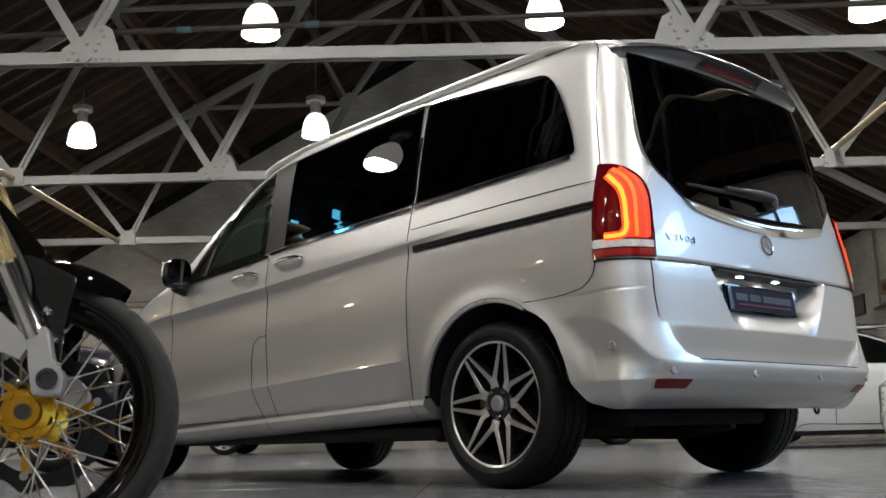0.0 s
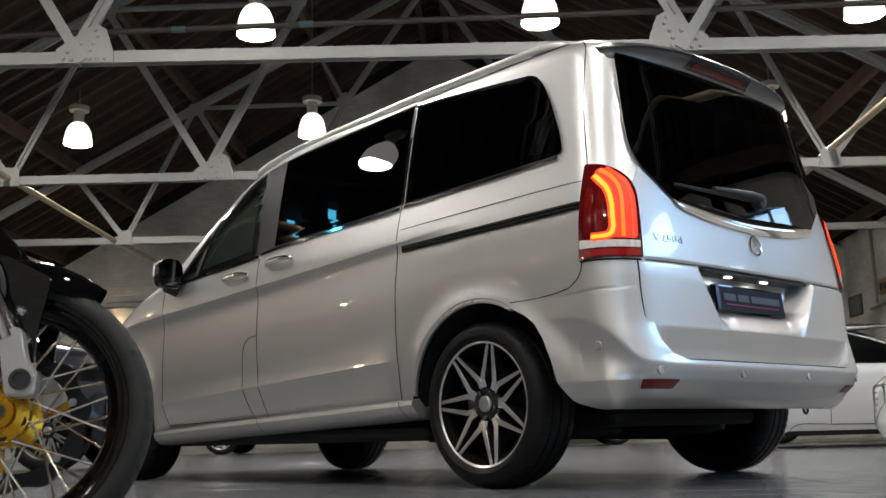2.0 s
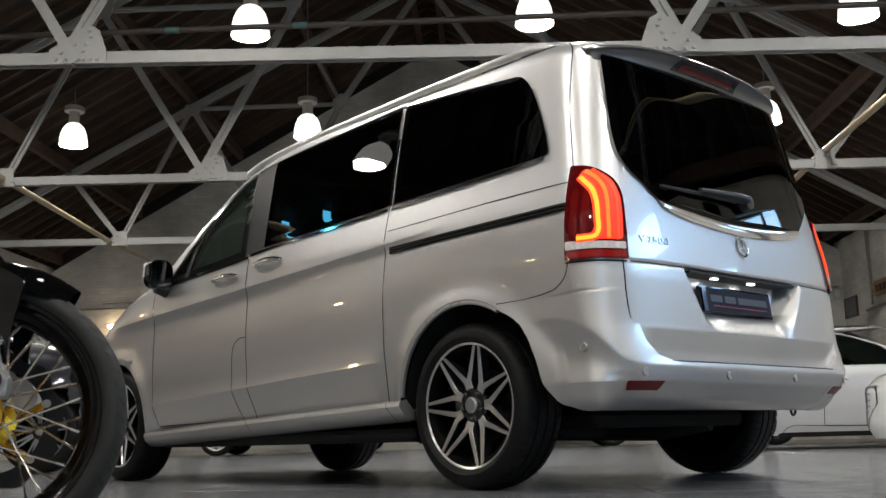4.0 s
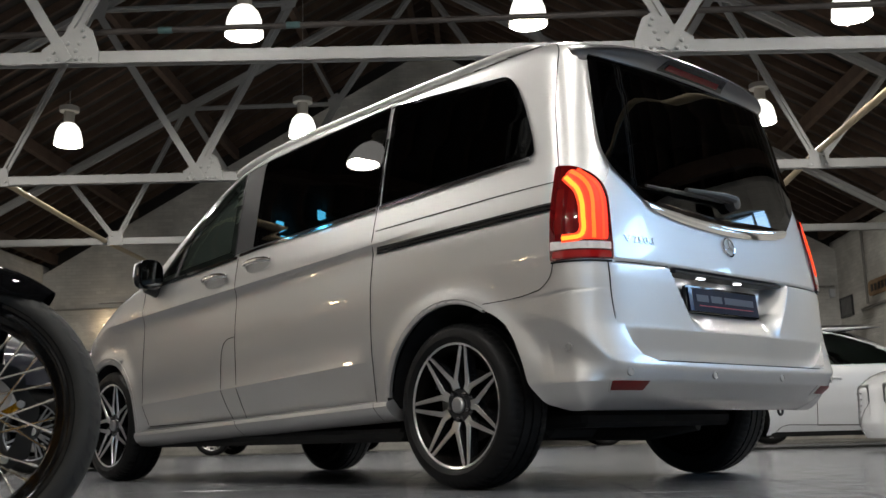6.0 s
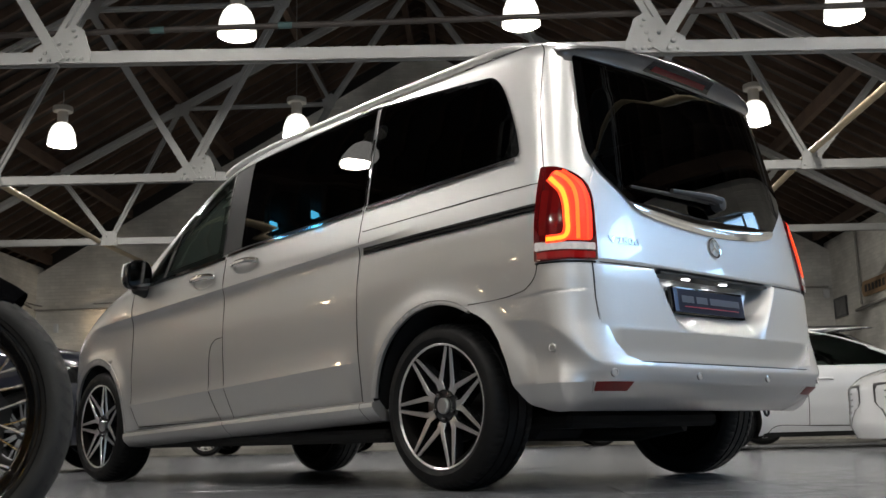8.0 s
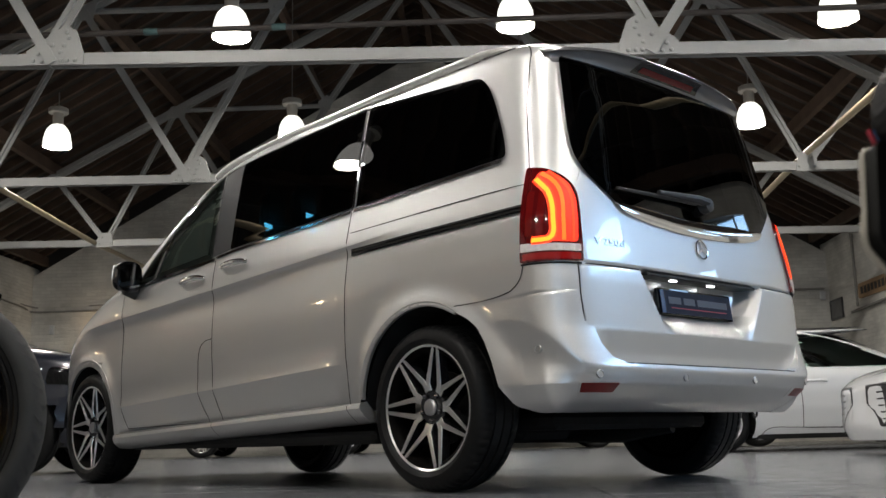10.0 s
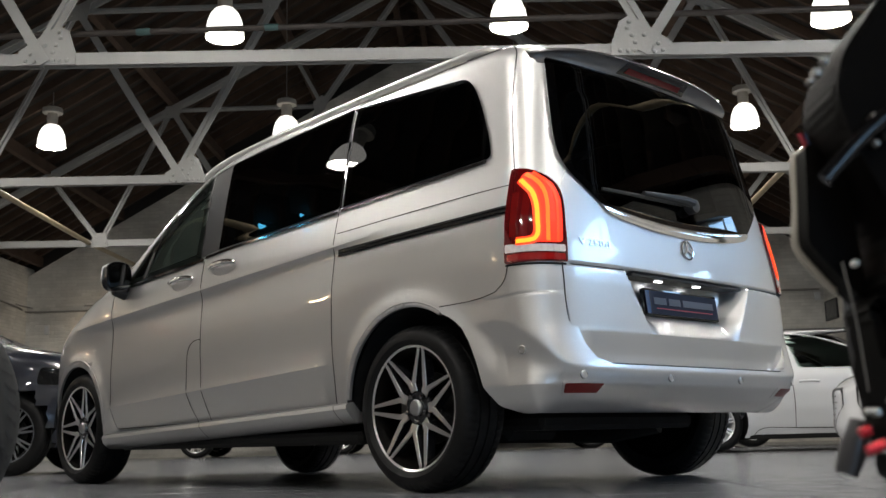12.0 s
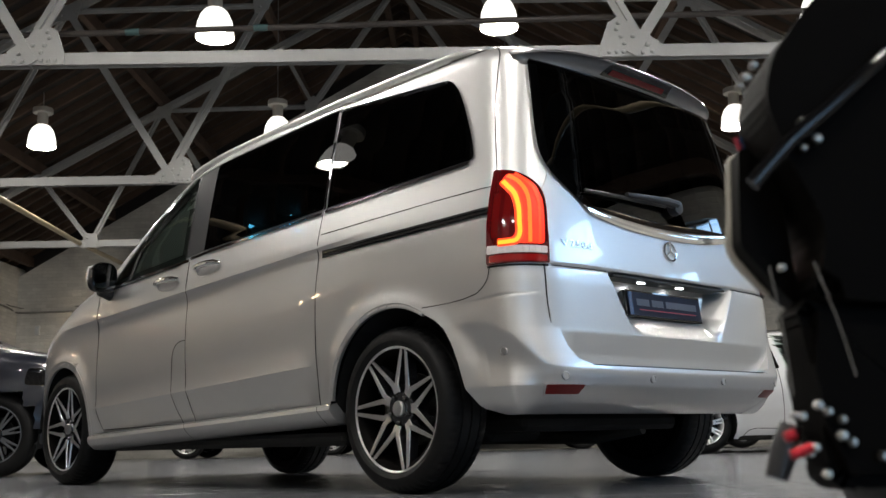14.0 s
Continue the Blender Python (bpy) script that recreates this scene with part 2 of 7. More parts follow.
def lathe(bm, prof, n=48, m=None, close=False, caps=True):
    """Turns a profile of (radius, height) round the z axis; m: its pose."""
    m = m or Matrix()
    rings = []
    for r, z in prof:
        rings.append([bm.verts.new(m @ Vector((r * math.cos(2 * math.pi * k / n), r * math.sin(2 * math.pi * k / n), z))) for k in range(n)])
    cnt = len(rings)
    for i in range(cnt if close else cnt - 1):
        for k in range(n):
            bm.faces.new((rings[i][k], rings[i][(k + 1) % n], rings[(i + 1) % cnt][(k + 1) % n], rings[(i + 1) % cnt][k]))
    if caps and not close:
        if prof[0][0] > 1e-4:
            bm.faces.new(rings[0][::-1])
        if prof[-1][0] > 1e-4:
            bm.faces.new(rings[-1])
    bmesh.ops.remove_doubles(bm, verts=bm.verts, dist=1e-5)
    return bm


def prism(bm, poly, y0, y1, m=None):
    """A plate: a polygon of (a, b) drawn out from y0 to y1 along y."""
    m = m or Matrix()
    lo = [bm.verts.new(m @ Vector((a, y0, b))) for a, b in poly]
    hi = [bm.verts.new(m @ Vector((a, y1, b))) for a, b in poly]
    n = len(poly)
    for i in range(n):
        bm.faces.new((lo[i], lo[(i + 1) % n], hi[(i + 1) % n], hi[i]))
    bm.faces.new(lo[::-1]), bm.faces.new(hi)
    return bm


def rounded(poly, r, n=6):
    """A polygon with its corners rounded; r: one radius or one a corner."""
    out, m = [], len(poly)
    rs = r if isinstance(r, (list, tuple)) else [r] * m
    for i in range(m):
        p, a, b = Vector(poly[i]), Vector(poly[i - 1]), Vector(poly[(i + 1) % m])
        k = min(rs[i], (a - p).length * 0.49, (b - p).length * 0.49)
        if k <= 1e-4:
            out.append(tuple(p))
            continue
        s, e = p + (a - p).normalized() * k, p + (b - p).normalized() * k
        for j in range(n + 1):
            t = j / n
            out.append(tuple(s * (1 - t) ** 2 + p * 2 * t * (1 - t) + e * t * t))
    return out


def interp(x, table):
    """Straight interpolation in a table of (x, y)."""
    return float(np.interp(x, [a for a, _ in table], [b for _, b in table]))


def smooth_table(table, step=0.01):
    """A table resampled and softened, so that a surface has no kinks."""
    xs = np.arange(table[0][0], table[-1][0] + step / 2, step)
    ys = np.interp(xs, [a for a, _ in table], [b for _, b in table])
    for _ in range(6):
        ys[1:-1] = (ys[:-2] + 2 * ys[1:-1] + ys[2:]) / 4
    return list(zip(xs.tolist(), ys.tolist()))


def patch(bm, poly, surf, off=0.0, thick=0.0, step=0.03, rows=None, cols=None):
    """A panel on a surface: poly in the surface's own (a, b); surf(a, b, off) gives the point. Every level of b crosses it once."""
    bs = [b for _, b in poly]
    lo, hi = min(bs), max(bs)
    rows = rows or max(2, int((hi - lo) / step))
    lev = sorted(set([lo + (hi - lo) * i / rows for i in range(rows + 1)] + bs))
    lev = [lev[0]] + [b for a, b in zip(lev, lev[1:]) if b - a > 1e-4]
    spans = []
    for b in lev:
        q = min(max(b, lo + 1e-6), hi - 1e-6)
        xs = []
        for (a0, b0), (a1, b1) in zip(poly, poly[1:] + poly[:1]):
            if (b0 - q) * (b1 - q) <= 0 and b0 != b1:
                xs.append(a0 + (a1 - a0) * (q - b0) / (b1 - b0))
        spans.append((min(xs), max(xs)))
    cols = cols or max(2, int(max(b - a for a, b in spans) / step))
    def sheet(o):
        return [[bm.verts.new(surf(a0 + (a1 - a0) * j / cols, b, o)) for j in range(cols + 1)] for b, (a0, a1) in zip(lev, spans)]
    top = sheet(off)
    n = len(top)
    for i in range(n - 1):
        for j in range(cols):
            bm.faces.new((top[i][j], top[i][j + 1], top[i + 1][j + 1], top[i + 1][j]))
    if thick:
        low = sheet(off - thick)
        rim = [(0, j) for j in range(cols)] + [(i, cols) for i in range(n - 1)] + [(n - 1, j) for j in range(cols, 0, -1)] + [(i, 0) for i in range(n - 1, 0, -1)]
        for (i, j), (k, l) in zip(rim, rim[1:] + rim[:1]):
            bm.faces.new((top[i][j], top[k][l], low[k][l], low[i][j]))
    bmesh.ops.remove_doubles(bm, verts=bm.verts, dist=2e-5)
    return bm


def ribbon(bm, line, surf, wide, off=0.0, thick=0.004):
    """A narrow strip along a line of (a, b) on a surface."""
    pts = [Vector(p) for p in line]
    tops, lows = [], []
    for i, p in enumerate(pts):
        d = (pts[min(i + 1, len(pts) - 1)] - pts[max(i - 1, 0)]).normalized()
        n = Vector((-d.y, d.x)) * wide / 2
        tops.append([bm.verts.new(surf(*(p + n), off)), bm.verts.new(surf(*(p - n), off))])
        lows.append([bm.verts.new(surf(*(p + n), off - thick)), bm.verts.new(surf(*(p - n), off - thick))])
    for i in range(len(pts) - 1):
        bm.faces.new((tops[i][0], tops[i][1], tops[i + 1][1], tops[i + 1][0]))
        bm.faces.new((tops[i][0], tops[i + 1][0], lows[i + 1][0], lows[i][0]))
        bm.faces.new((tops[i][1], lows[i][1], lows[i + 1][1], tops[i + 1][1]))
    bm.faces.new((tops[0][0], lows[0][0], lows[0][1], tops[0][1]))
    bm.faces.new((tops[-1][0], tops[-1][1], lows[-1][1], lows[-1][0]))
    return bm


def curve_pts(pts, n=8):
    """A smooth line through points (Catmull-Rom)."""
    v = [Vector(p) for p in pts]
    v = [v[0] * 2 - v[1]] + v + [v[-1] * 2 - v[-2]]
    out = []
    for i in range(1, len(v) - 2):
        for k in range(n):
            t = k / n
            out.append(0.5 * (2 * v[i] + (v[i + 1] - v[i - 1]) * t + (2 * v[i - 1] - 5 * v[i] + 4 * v[i + 1] - v[i + 2]) * t * t + (3 * v[i] - v[i - 1] - 3 * v[i + 1] + v[i + 2]) * t ** 3))
    return [tuple(p) for p in out] + [tuple(v[-2])]

DULL_STEEL = mat("dull_bolt_steel", (0.42, 0.40, 0.37), 0.38, 1.0)
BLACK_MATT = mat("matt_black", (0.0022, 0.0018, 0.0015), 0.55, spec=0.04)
TEAL = mat("teal_tape", (0.06, 0.12, 0.12), 0.6)
RED_STRIP = mat("dull_red_line", (0.40, 0.05, 0.03), 0.6, var=0.1)
BLUE_PANE = glow("blue_glow_pane", (0.10, 0.62, 1.0), 10.0)
DARK_STRIP = mat("dark_reflection_strip", (0.07, 0.07, 0.075), 0.7, var=0.2, scale=1.5, bump=0.2, bscale=15)


# ---- the hall ----
XL, XR, YB, YF = -10.2, 7.15, -12.0, 17.3
XC, EAVE, RIDGE = -1.53, 4.10, 9.0
# unseen opening in the south wall, added to light the van's rear corner
DOORWAY = (1.4, 4.8, 2.9)
SLOPE = (RIDGE - EAVE) / (XR - XC)


def roof_z(x):
    return RIDGE - abs(x - XC) * SLOPE


def build_hall():
    bm = bmesh.new()
    box(bm, XL - 0.3, XR + 0.3, YB - 0.3, YF + 0.3, -0.3, -0.012)
    tagged(link_mesh("floor", bm, FLOOR_BED, False), "grey interlocking tile floor of the showroom", "floor", kind="structure")
    # gable wall, with the flat crown under the ridge
    bm = bmesh.new()
    prism(bm, [(XL, 0), (XR, 0), (XR, EAVE - 0.1), (XC + 0.5, RIDGE - 0.36), (XC - 0.5, RIDGE - 0.36), (XL, EAVE - 0.1)], YF, YF + 0.3)
    tagged(link_mesh("wall_north", bm, BRICK_X, False), "whitewashed brick gable wall, stained and patchy", "wall", kind="structure")
    bm = bmesh.new()
    x0, x1, z1 = DOORWAY
    prism(bm, [(XL, 0), (x0, 0), (x0, z1), (XL, z1)], YB - 0.3, YB)
    prism(bm, [(x1, 0), (XR, 0), (XR, z1), (x1, z1)], YB - 0.3, YB)
    prism(bm, [(XL, z1), (XR, z1), (XR, EAVE - 0.1), (XC, RIDGE - 0.15), (XL, EAVE - 0.1)], YB - 0.3, YB)
    tagged(link_mesh("wall_south", bm, BRICK_X, False), "whitewashed brick wall with an added doorway opening", "wall", kind="structure")
    door = thing("door_1", "unseen glazed doorway with white frames, added to light the van", "door", pose(0, YB - 0.12, 0), kind="structure")
    for k in range(5):
        bm = bmesh.new()
        x = x0 + (x1 - x0) * k / 4
        box(bm, x - 0.04, x + 0.04, -0.04, 0.04, 0, z1)
        part("door_frame", bm, WINDOW_FRAME, door, smooth=False)
    for z in (0.05, 0.95, z1 - 0.05):
        bm = bmesh.new()
        box(bm, x0, x1, -0.035, 0.035, z - 0.05, z + 0.05)
        part("door_rail", bm, WINDOW_FRAME, door, smooth=False)
    bm = bmesh.new()
    box(bm, x0, x1, -0.05, -0.045, 0, z1)
    pane = part("pane", bm, CLEAR, door, smooth=False)
    pane.visible_shadow = False
    bm = bmesh.new()
    box(bm, XL - 0.3, XL, 9.0, YF + 0.3, 0, EAVE + 0.1)
    tagged(link_mesh("wall_west", bm, BRICK_Y, False), "cream painted side wall of the hall", "wall", kind="structure")
    bm = bmesh.new()
    box(bm, XL - 0.3, XL, YB - 0.3, 9.0, 0, EAVE + 0.1)
    tagged(link_mesh("wall_west_2", bm, BRICK_Y, False), "whitewashed side wall of the hall", "wall", kind="structure")
    # unseen dark strip, added so the van's lower flank reflects something dark
    bm = bmesh.new()
    box(bm, XL, XL + 0.03, YB, 9.0, 0, 2.32)
    tagged(link_mesh("trim", bm, DARK_STRIP, False), "unseen dark strip on the side wall, added to darken the van flank", "trim", kind="structure")
    # unseen red stripe, added to reflect as a thin line in the flank
    bm = bmesh.new()
    box(bm, XL, XL + 0.034, YB, 9.0, 2.32, 2.38)
    tagged(link_mesh("red_reflection_stripe", bm, RED_STRIP, False), "thin red stripe, added for the red line reflected in the van flank", "trim", kind="structure")
    # two glowing blue panes under the western slope, added for side-glass reflections
    for x, y, a in ((-9.12, 2.74, 0.05), (-8.84, 2.17, 0.06)):
        bm = bmesh.new()
        box(bm, -a, a, -0.05, 0.05, -0.01, 0.01)
        t = link_mesh("blue_reflection_pane", bm, BLUE_PANE, False)
        t.matrix_world = pose(x, y, roof_z(x) + 0.15, 0, -math.degrees(math.atan(SLOPE)), 0)
        tagged(t, "small glowing blue pane, added for reflections in the side glass", "roof light", "roof lights", "structure")
    # the side wall with the window openings
    bm = bmesh.new()
    ya = YB - 0.3
    for y0, y1, z0, z1 in WINDOWS:
        box(bm, XR, XR + 0.3, ya, y0, 0, EAVE + 0.1)
        box(bm, XR, XR + 0.3, y0, y1, 0, z0)
        box(bm, XR, XR + 0.3, y0, y1, z1, EAVE + 0.1)
        ya = y1
    box(bm, XR, XR + 0.3, ya, YF + 0.3, 0, EAVE + 0.1)
    tagged(link_mesh("wall_east", bm, BRICK_Y, False), "whitewashed brick side wall with glazed openings", "wall", kind="structure")
    for i, (y0, y1, z0, z1) in enumerate(WINDOWS):
        win = thing("window_%d" % (i + 1), "white-framed workshop window with glazing bars", "window", pose(XR + 0.12, 0, 0), kind="structure")
        for k in range(4):
            y = y0 + (y1 - y0) * k / 3
            bm = bmesh.new()
            box(bm, -0.04, 0.04, y - 0.02, y + 0.02, z0, z1)
            part("window_frame", bm, WINDOW_FRAME, win, smooth=False)
        for z in (z0, z1):
            bm = bmesh.new()
            box(bm, -0.03, 0.03, y0, y1, z - 0.025, z + 0.025)
            part("window_frame", bm, WINDOW_FRAME, win, smooth=False)
        bm = bmesh.new()
        box(bm, 0.045, 0.05, y0, y1, z0, z1)
        pane = part("pane", bm, CLEAR, win, smooth=False)
        pane.visible_shadow = False
    # dark sheet behind the gable, added in place of the dark gap above it
    bm = bmesh.new()
    for s in (-1, 1):
        prism(bm, [(XC + s * (XR - XC + 0.6), EAVE - 0.5), (XC + s * 0.3, RIDGE - 0.6), (XC, RIDGE - 0.5), (XC, RIDGE + 0.34), (XC + s * (XR - XC + 0.6), EAVE + 0.0)], YF + 0.31, YF + 0.36)
    tagged(link_mesh("gable_gap_sheet", bm, BOARDS, False), "dark sheet added to fill the dark gap over the gable wall", "boarding", kind="structure")
    # roof
    bm = bmesh.new()
    for s in (-1, 1):
        xe = XC + s * (XR - XC + 0.5)
        a, b = (xe, roof_z(xe) + 0.30), (XC, RIDGE + 0.30)
        w, k = 0.19, int((YF - YB + 1) / 0.2)
        for i in range(k):
            y = YB - 0.4 + i * 0.2
            g = 0.012 * (i % 2)
            q = [bm.verts.new((x, yy, z + g)) for (x, z) in (a, b) for yy in (y, y + 0.2)]
            bm.faces.new((q[0], q[1], q[3], q[2]))
            q2 = [bm.verts.new((x, yy, z + 0.06)) for (x, z) in (a, b) for yy in (y, y + 0.2)]
            bm.faces.new((q2[0], q2[2], q2[3], q2[1]))
    tagged(link_mesh("ceiling", bm, BOARDS, False), "dark boarded roof underside", "ceiling", kind="structure")
    raf = thing("roof_rafters", "close row of dark brown timber rafters", "rafters", kind="structure")
    for s in (-1, 1):
        xe = XC + s * (XR - XC + 0.2)
        bm = bmesh.new()
        beam(bm, (xe, 0, roof_z(xe) + 0.23), (XC, 0, RIDGE + 0.23), 0.13, 0.06)
        first = part("rafter", bm, TIMBER, raf, smooth=False)
        first.location.y = YB + 0.2
        y = YB + 0.62
        while y < YF:
            ob = new("rafter", first.data)
            ob.parent, ob.location.y = raf, y
            y += 0.42
    for dx in (0.25, 2.2, 4.37, 6.62, 8.4):
        for s in (-1, 1):
            bm = bmesh.new()
            x = XC + s * dx
            beam(bm, (x, YB, roof_z(x) + 0.06), (x, YF, roof_z(x) + 0.06), 0.20, 0.11, (1, 0, 0))
            tagged(link_mesh("purlin", bm, TIMBER, False), "dark timber purlin along the roof", "purlin", "roof purlins", "structure")


TRUSS_Y = ((-9.7, 3.76, 0.75), (-5.1, 3.76, 0.75), (-0.5, 3.75, 0.75), (4.1, 3.74, 1.15), (8.7, 3.79, 0.75), (13.3, 3.82, 0.75))


def build_truss(y, z0, tilt):
    """One riveted steel roof truss across the hall."""
    t = thing("roof_truss", "pale grey riveted steel roof truss with gusset plates", "roof truss", pose(XC, y, z0, 0, tilt, 0), "roof trusses", "structure")
    rise, eave = 4.91, (8.62, 0.16)
    def raf(d):
        return eave[1] + (rise - eave[1]) * (1 - d / eave[0])
    bm = bmesh.new()
    for o in (-0.045, 0.045):
        beam(bm, (-8.6, o, 0), (8.6, o, 0), 0.118, 0.012)
    part("bottom_chord", bm, STEEL_PAINT, t, smooth=False)
    p1, p2, p3, c, g, o = (6.62, raf(6.62)), (4.37, raf(4.37)), (2.2, raf(2.2)), (1.57, 2.53), (2.78, 0.0), (5.60, 0.0)
    for s in (-1, 1):
        def line(name, a, b, wide, deep, dy=0.0, iron=False):
            bm = bmesh.new()
            A, B = (s * a[0], dy, a[1]), (s * b[0], dy, b[1])
            if iron:
                angle_iron(bm, A, B, wide, 0.012)
            else:
                beam(bm, A, B, wide, deep)
                beam(bm, (A[0], dy - deep / 2 - 0.015, A[2]), (B[0], dy - deep / 2 - 0.015, B[2]), 0.010, 0.03)
            part(name, bm, STEEL_PAINT, t, smooth=False)
        line("top_chord", eave, (0, rise), 0.15, 0.05, 0.0)
        line("web_bar", o, p1, 0.095, 0.02, 0.02)
        line("web_bar", o, p2, 0.095, 0.02, -0.03)
        line("web_bar", (g[0] - 0.02, -0.05), p2, 0.10, 0.02, -0.095, True)
        line("web_bar", (g[0] + 0.10, 0.03), c, 0.125, 0.02, -0.02)
        line("web_bar", c, (0.05, rise - 0.1), 0.12, 0.02, -0.02)
        line("web_bar", p2, c, 0.08, 0.02, 0.03)
        line("web_bar", p3, c, 0.07, 0.02, 0.04)
        # gusset plates with rivets
        for name, poly, riv in (("gusset_plate", [(g[0] + 0.24, -0.062), (g[0] + 0.24, 0.075), (g[0] - 0.12, 0.33), (g[0] - 0.225, 0.265), (g[0] - 0.30, 0.05), (g[0] - 0.30, -0.062)], [(0.17, -0.02), (0.09, -0.03), (0.02, -0.03), (-0.09, -0.02), (-0.15, -0.02), (-0.22, -0.02), (0.13, 0.045), (-0.08, 0.06), (-0.11, 0.13), (-0.15, 0.20), (-0.13, 0.26), (0.0, 0.13)]),
                                ("gusset_plate", [(o[0] + 0.15, -0.08), (o[0] + 0.12, 0.18), (o[0] - 0.12, 0.18), (o[0] - 0.15, -0.08)], [(-0.1, -0.02), (0.1, -0.02), (0.06, 0.1)]),
                                ("gusset_plate", [(p2[0] + 0.2, p2[1] - 0.2), (p2[0] + 0.1, p2[1] + 0.05), (p2[0] - 0.2, p2[1] + 0.08), (p2[0] - 0.15, p2[1] - 0.15)], [(0.08, -0.1), (-0.05, -0.08)]),
                                ("gusset_plate", [(c[0] + 0.13, c[1] - 0.16), (c[0] + 0.16, c[1] + 0.05), (c[0], c[1] + 0.18), (c[0] - 0.12, c[1] + 0.1), (c[0] - 0.06, c[1] - 0.1)], [(0.06, -0.06), (0, 0.06)])):
            bm = bmesh.new()
            prism(bm, [(s * a, b) for a, b in poly], -0.075, -0.06)
            q = g if poly[0][1] < 0 and abs(poly[0][0] - g[0]) < 0.5 else (o if poly[0][1] < 0 else (p2 if abs(poly[0][0] - p2[0]) < 0.3 else c))
            for a, b in riv:
                lathe(bm, [(0.022, 0), (0.018, 0.012), (0.0, 0.018)], 8, pose(s * (q[0] + a), -0.075, q[1] + b, 90))
            part(name, bm, STEEL_PAINT, t)
    return t


def build_lamp(x, y, z):
    """A pendant with a glowing bell; z: its lower rim."""
    t = thing("pendant_lamp", "glowing white bell-shaped pendant lamp on a grey housing", "pendant lamp", pose(x, y, z + 0.085), "pendant lamps")
    bm = bmesh.new()
    lathe(bm, [(0.222, 0.0), (0.224, 0.03), (0.218, 0.10), (0.20, 0.20), (0.165, 0.29), (0.12, 0.345), (0.085, 0.365)], 32, caps=False)
    part("diffuser", bm, LAMP_GLASS, t, "glowing warm-white diffuser")
    bm = bmesh.new()
    lathe(bm, [(0.205, 0.012), (0.1, 0.006), (0.0, 0.004)], 24, caps=False)
    part("lamp_mouth", bm, LAMP_CORE, t, "bright open mouth of the lamp")
    bm = bmesh.new()
    lathe(bm, [(0.085, 0.36), (0.085, 0.54), (0.088, 0.56)], 24)
    part("collar", bm, CLEAR_NECK, t)
    bm = bmesh.new()
    lathe(bm, [(0.10, 0.56), (0.155, 0.565), (0.16, 0.58), (0.155, 0.645), (0.12, 0.66), (0.03, 0.67)], 28)
    part("housing", bm, LAMP_BODY, t)
    bm = bmesh.new()
    top = roof_z(x) + 0.065 - z
    tube(bm, [(0, 0, 0.66), (0.004, 0, 0.66 + (top - 0.66) * 0.5), (0, 0, top)], 0.008, 6)
    part("hanging_wire", bm, CABLE, t)
    return t


WINDOWS = ((-3.3, -0.1, 3.0, 4.02), (0.85, 1.55, 2.50, 2.72), (1.35, 2.40, 3.42, 3.74))
build_hall()
for ty, tz, tilt in TRUSS_Y:
    build_truss(ty, tz, tilt)
# rows south of y 2 are unseen, added at about the same spacing
for ly, lz, lxs in ((-7.4, 4.85, (-7.15, -3.2, 0.15, 3.85)), (-2.8, 4.85, (-3.2, 0.15, 3.85)), (1.46, 4.85, (-6.85,)), (1.8, 4.85, (-3.2, 0.15, 3.85)), (6.4, 4.83, (-7.0, -3.2, 0.13)), (6.4, 4.76, (3.84,)), (11.0, 4.97, (-7.15, -3.31, 0.4)), (11.0, 4.92, (4.03,))):
    for lx in lxs:
        build_lamp(lx, ly, lz)
for s in (-1, 1):
    bm = bmesh.new()
    tube(bm, [(XC + s * 5.62, YB + 1, 3.9), (XC + s * 5.62, 4.1, 3.9), (XC + s * 5.62, 8.7, 3.9), (XC + s * 5.8, 13.3, 3.9), (XC + s * 5.8, YF, 3.95)], 0.045, 12)
    tagged(link_mesh("tie_pipe", bm, BRASS_PIPE), "pale brown tie pipe between the trusses", "pipe", "tie pipes", "structure")
bm = bmesh.new()
tube(bm, [(XL, 4.55, 4.25), (-5.2, 4.55, 4.25), (3.5, 4.55, 4.22), (XR, 4.55, 4.2)], 0.030, 12)
gas = tagged(link_mesh("iron_pipe", bm, DARK_PIPE), "dark old iron pipe hung under the roof", "pipe", kind="structure")
for wy0, wy1, wz0, wz1 in WINDOWS:
    day_lamp(XR + 0.2, (wy0 + wy1) / 2, (wz0 + wz1) / 2, wy1 - wy0, wz1 - wz0, (-1, -0.3, -0.35), DAY * (wy1 - wy0) * (wz1 - wz0))
# fill lamp in the added doorway
day_lamp((DOORWAY[0] + DOORWAY[1]) / 2, YB - 0.2, DOORWAY[2] / 2, DOORWAY[1] - DOORWAY[0], DOORWAY[2], (0, 1, 0), DOORWAY_FILL * (DOORWAY[1] - DOORWAY[0]) * DOORWAY[2])
for px in (-3.55, -2.28):
    bm = bmesh.new()
    lathe(bm, [(0.031, -0.07), (0.034, -0.065), (0.034, 0.065), (0.031, 0.07)], 16, pose(px, 4.55, 4.243, 0, 90, 0))
    part("pipe_sleeve", bm, TEAL, gas)


SEAL = mat("grey_window_seal", (0.20, 0.20, 0.20), 0.35, 0.6)
BRAKE_STEEL = mat("brake_steel", (0.03, 0.03, 0.03), 0.4, 0.9)

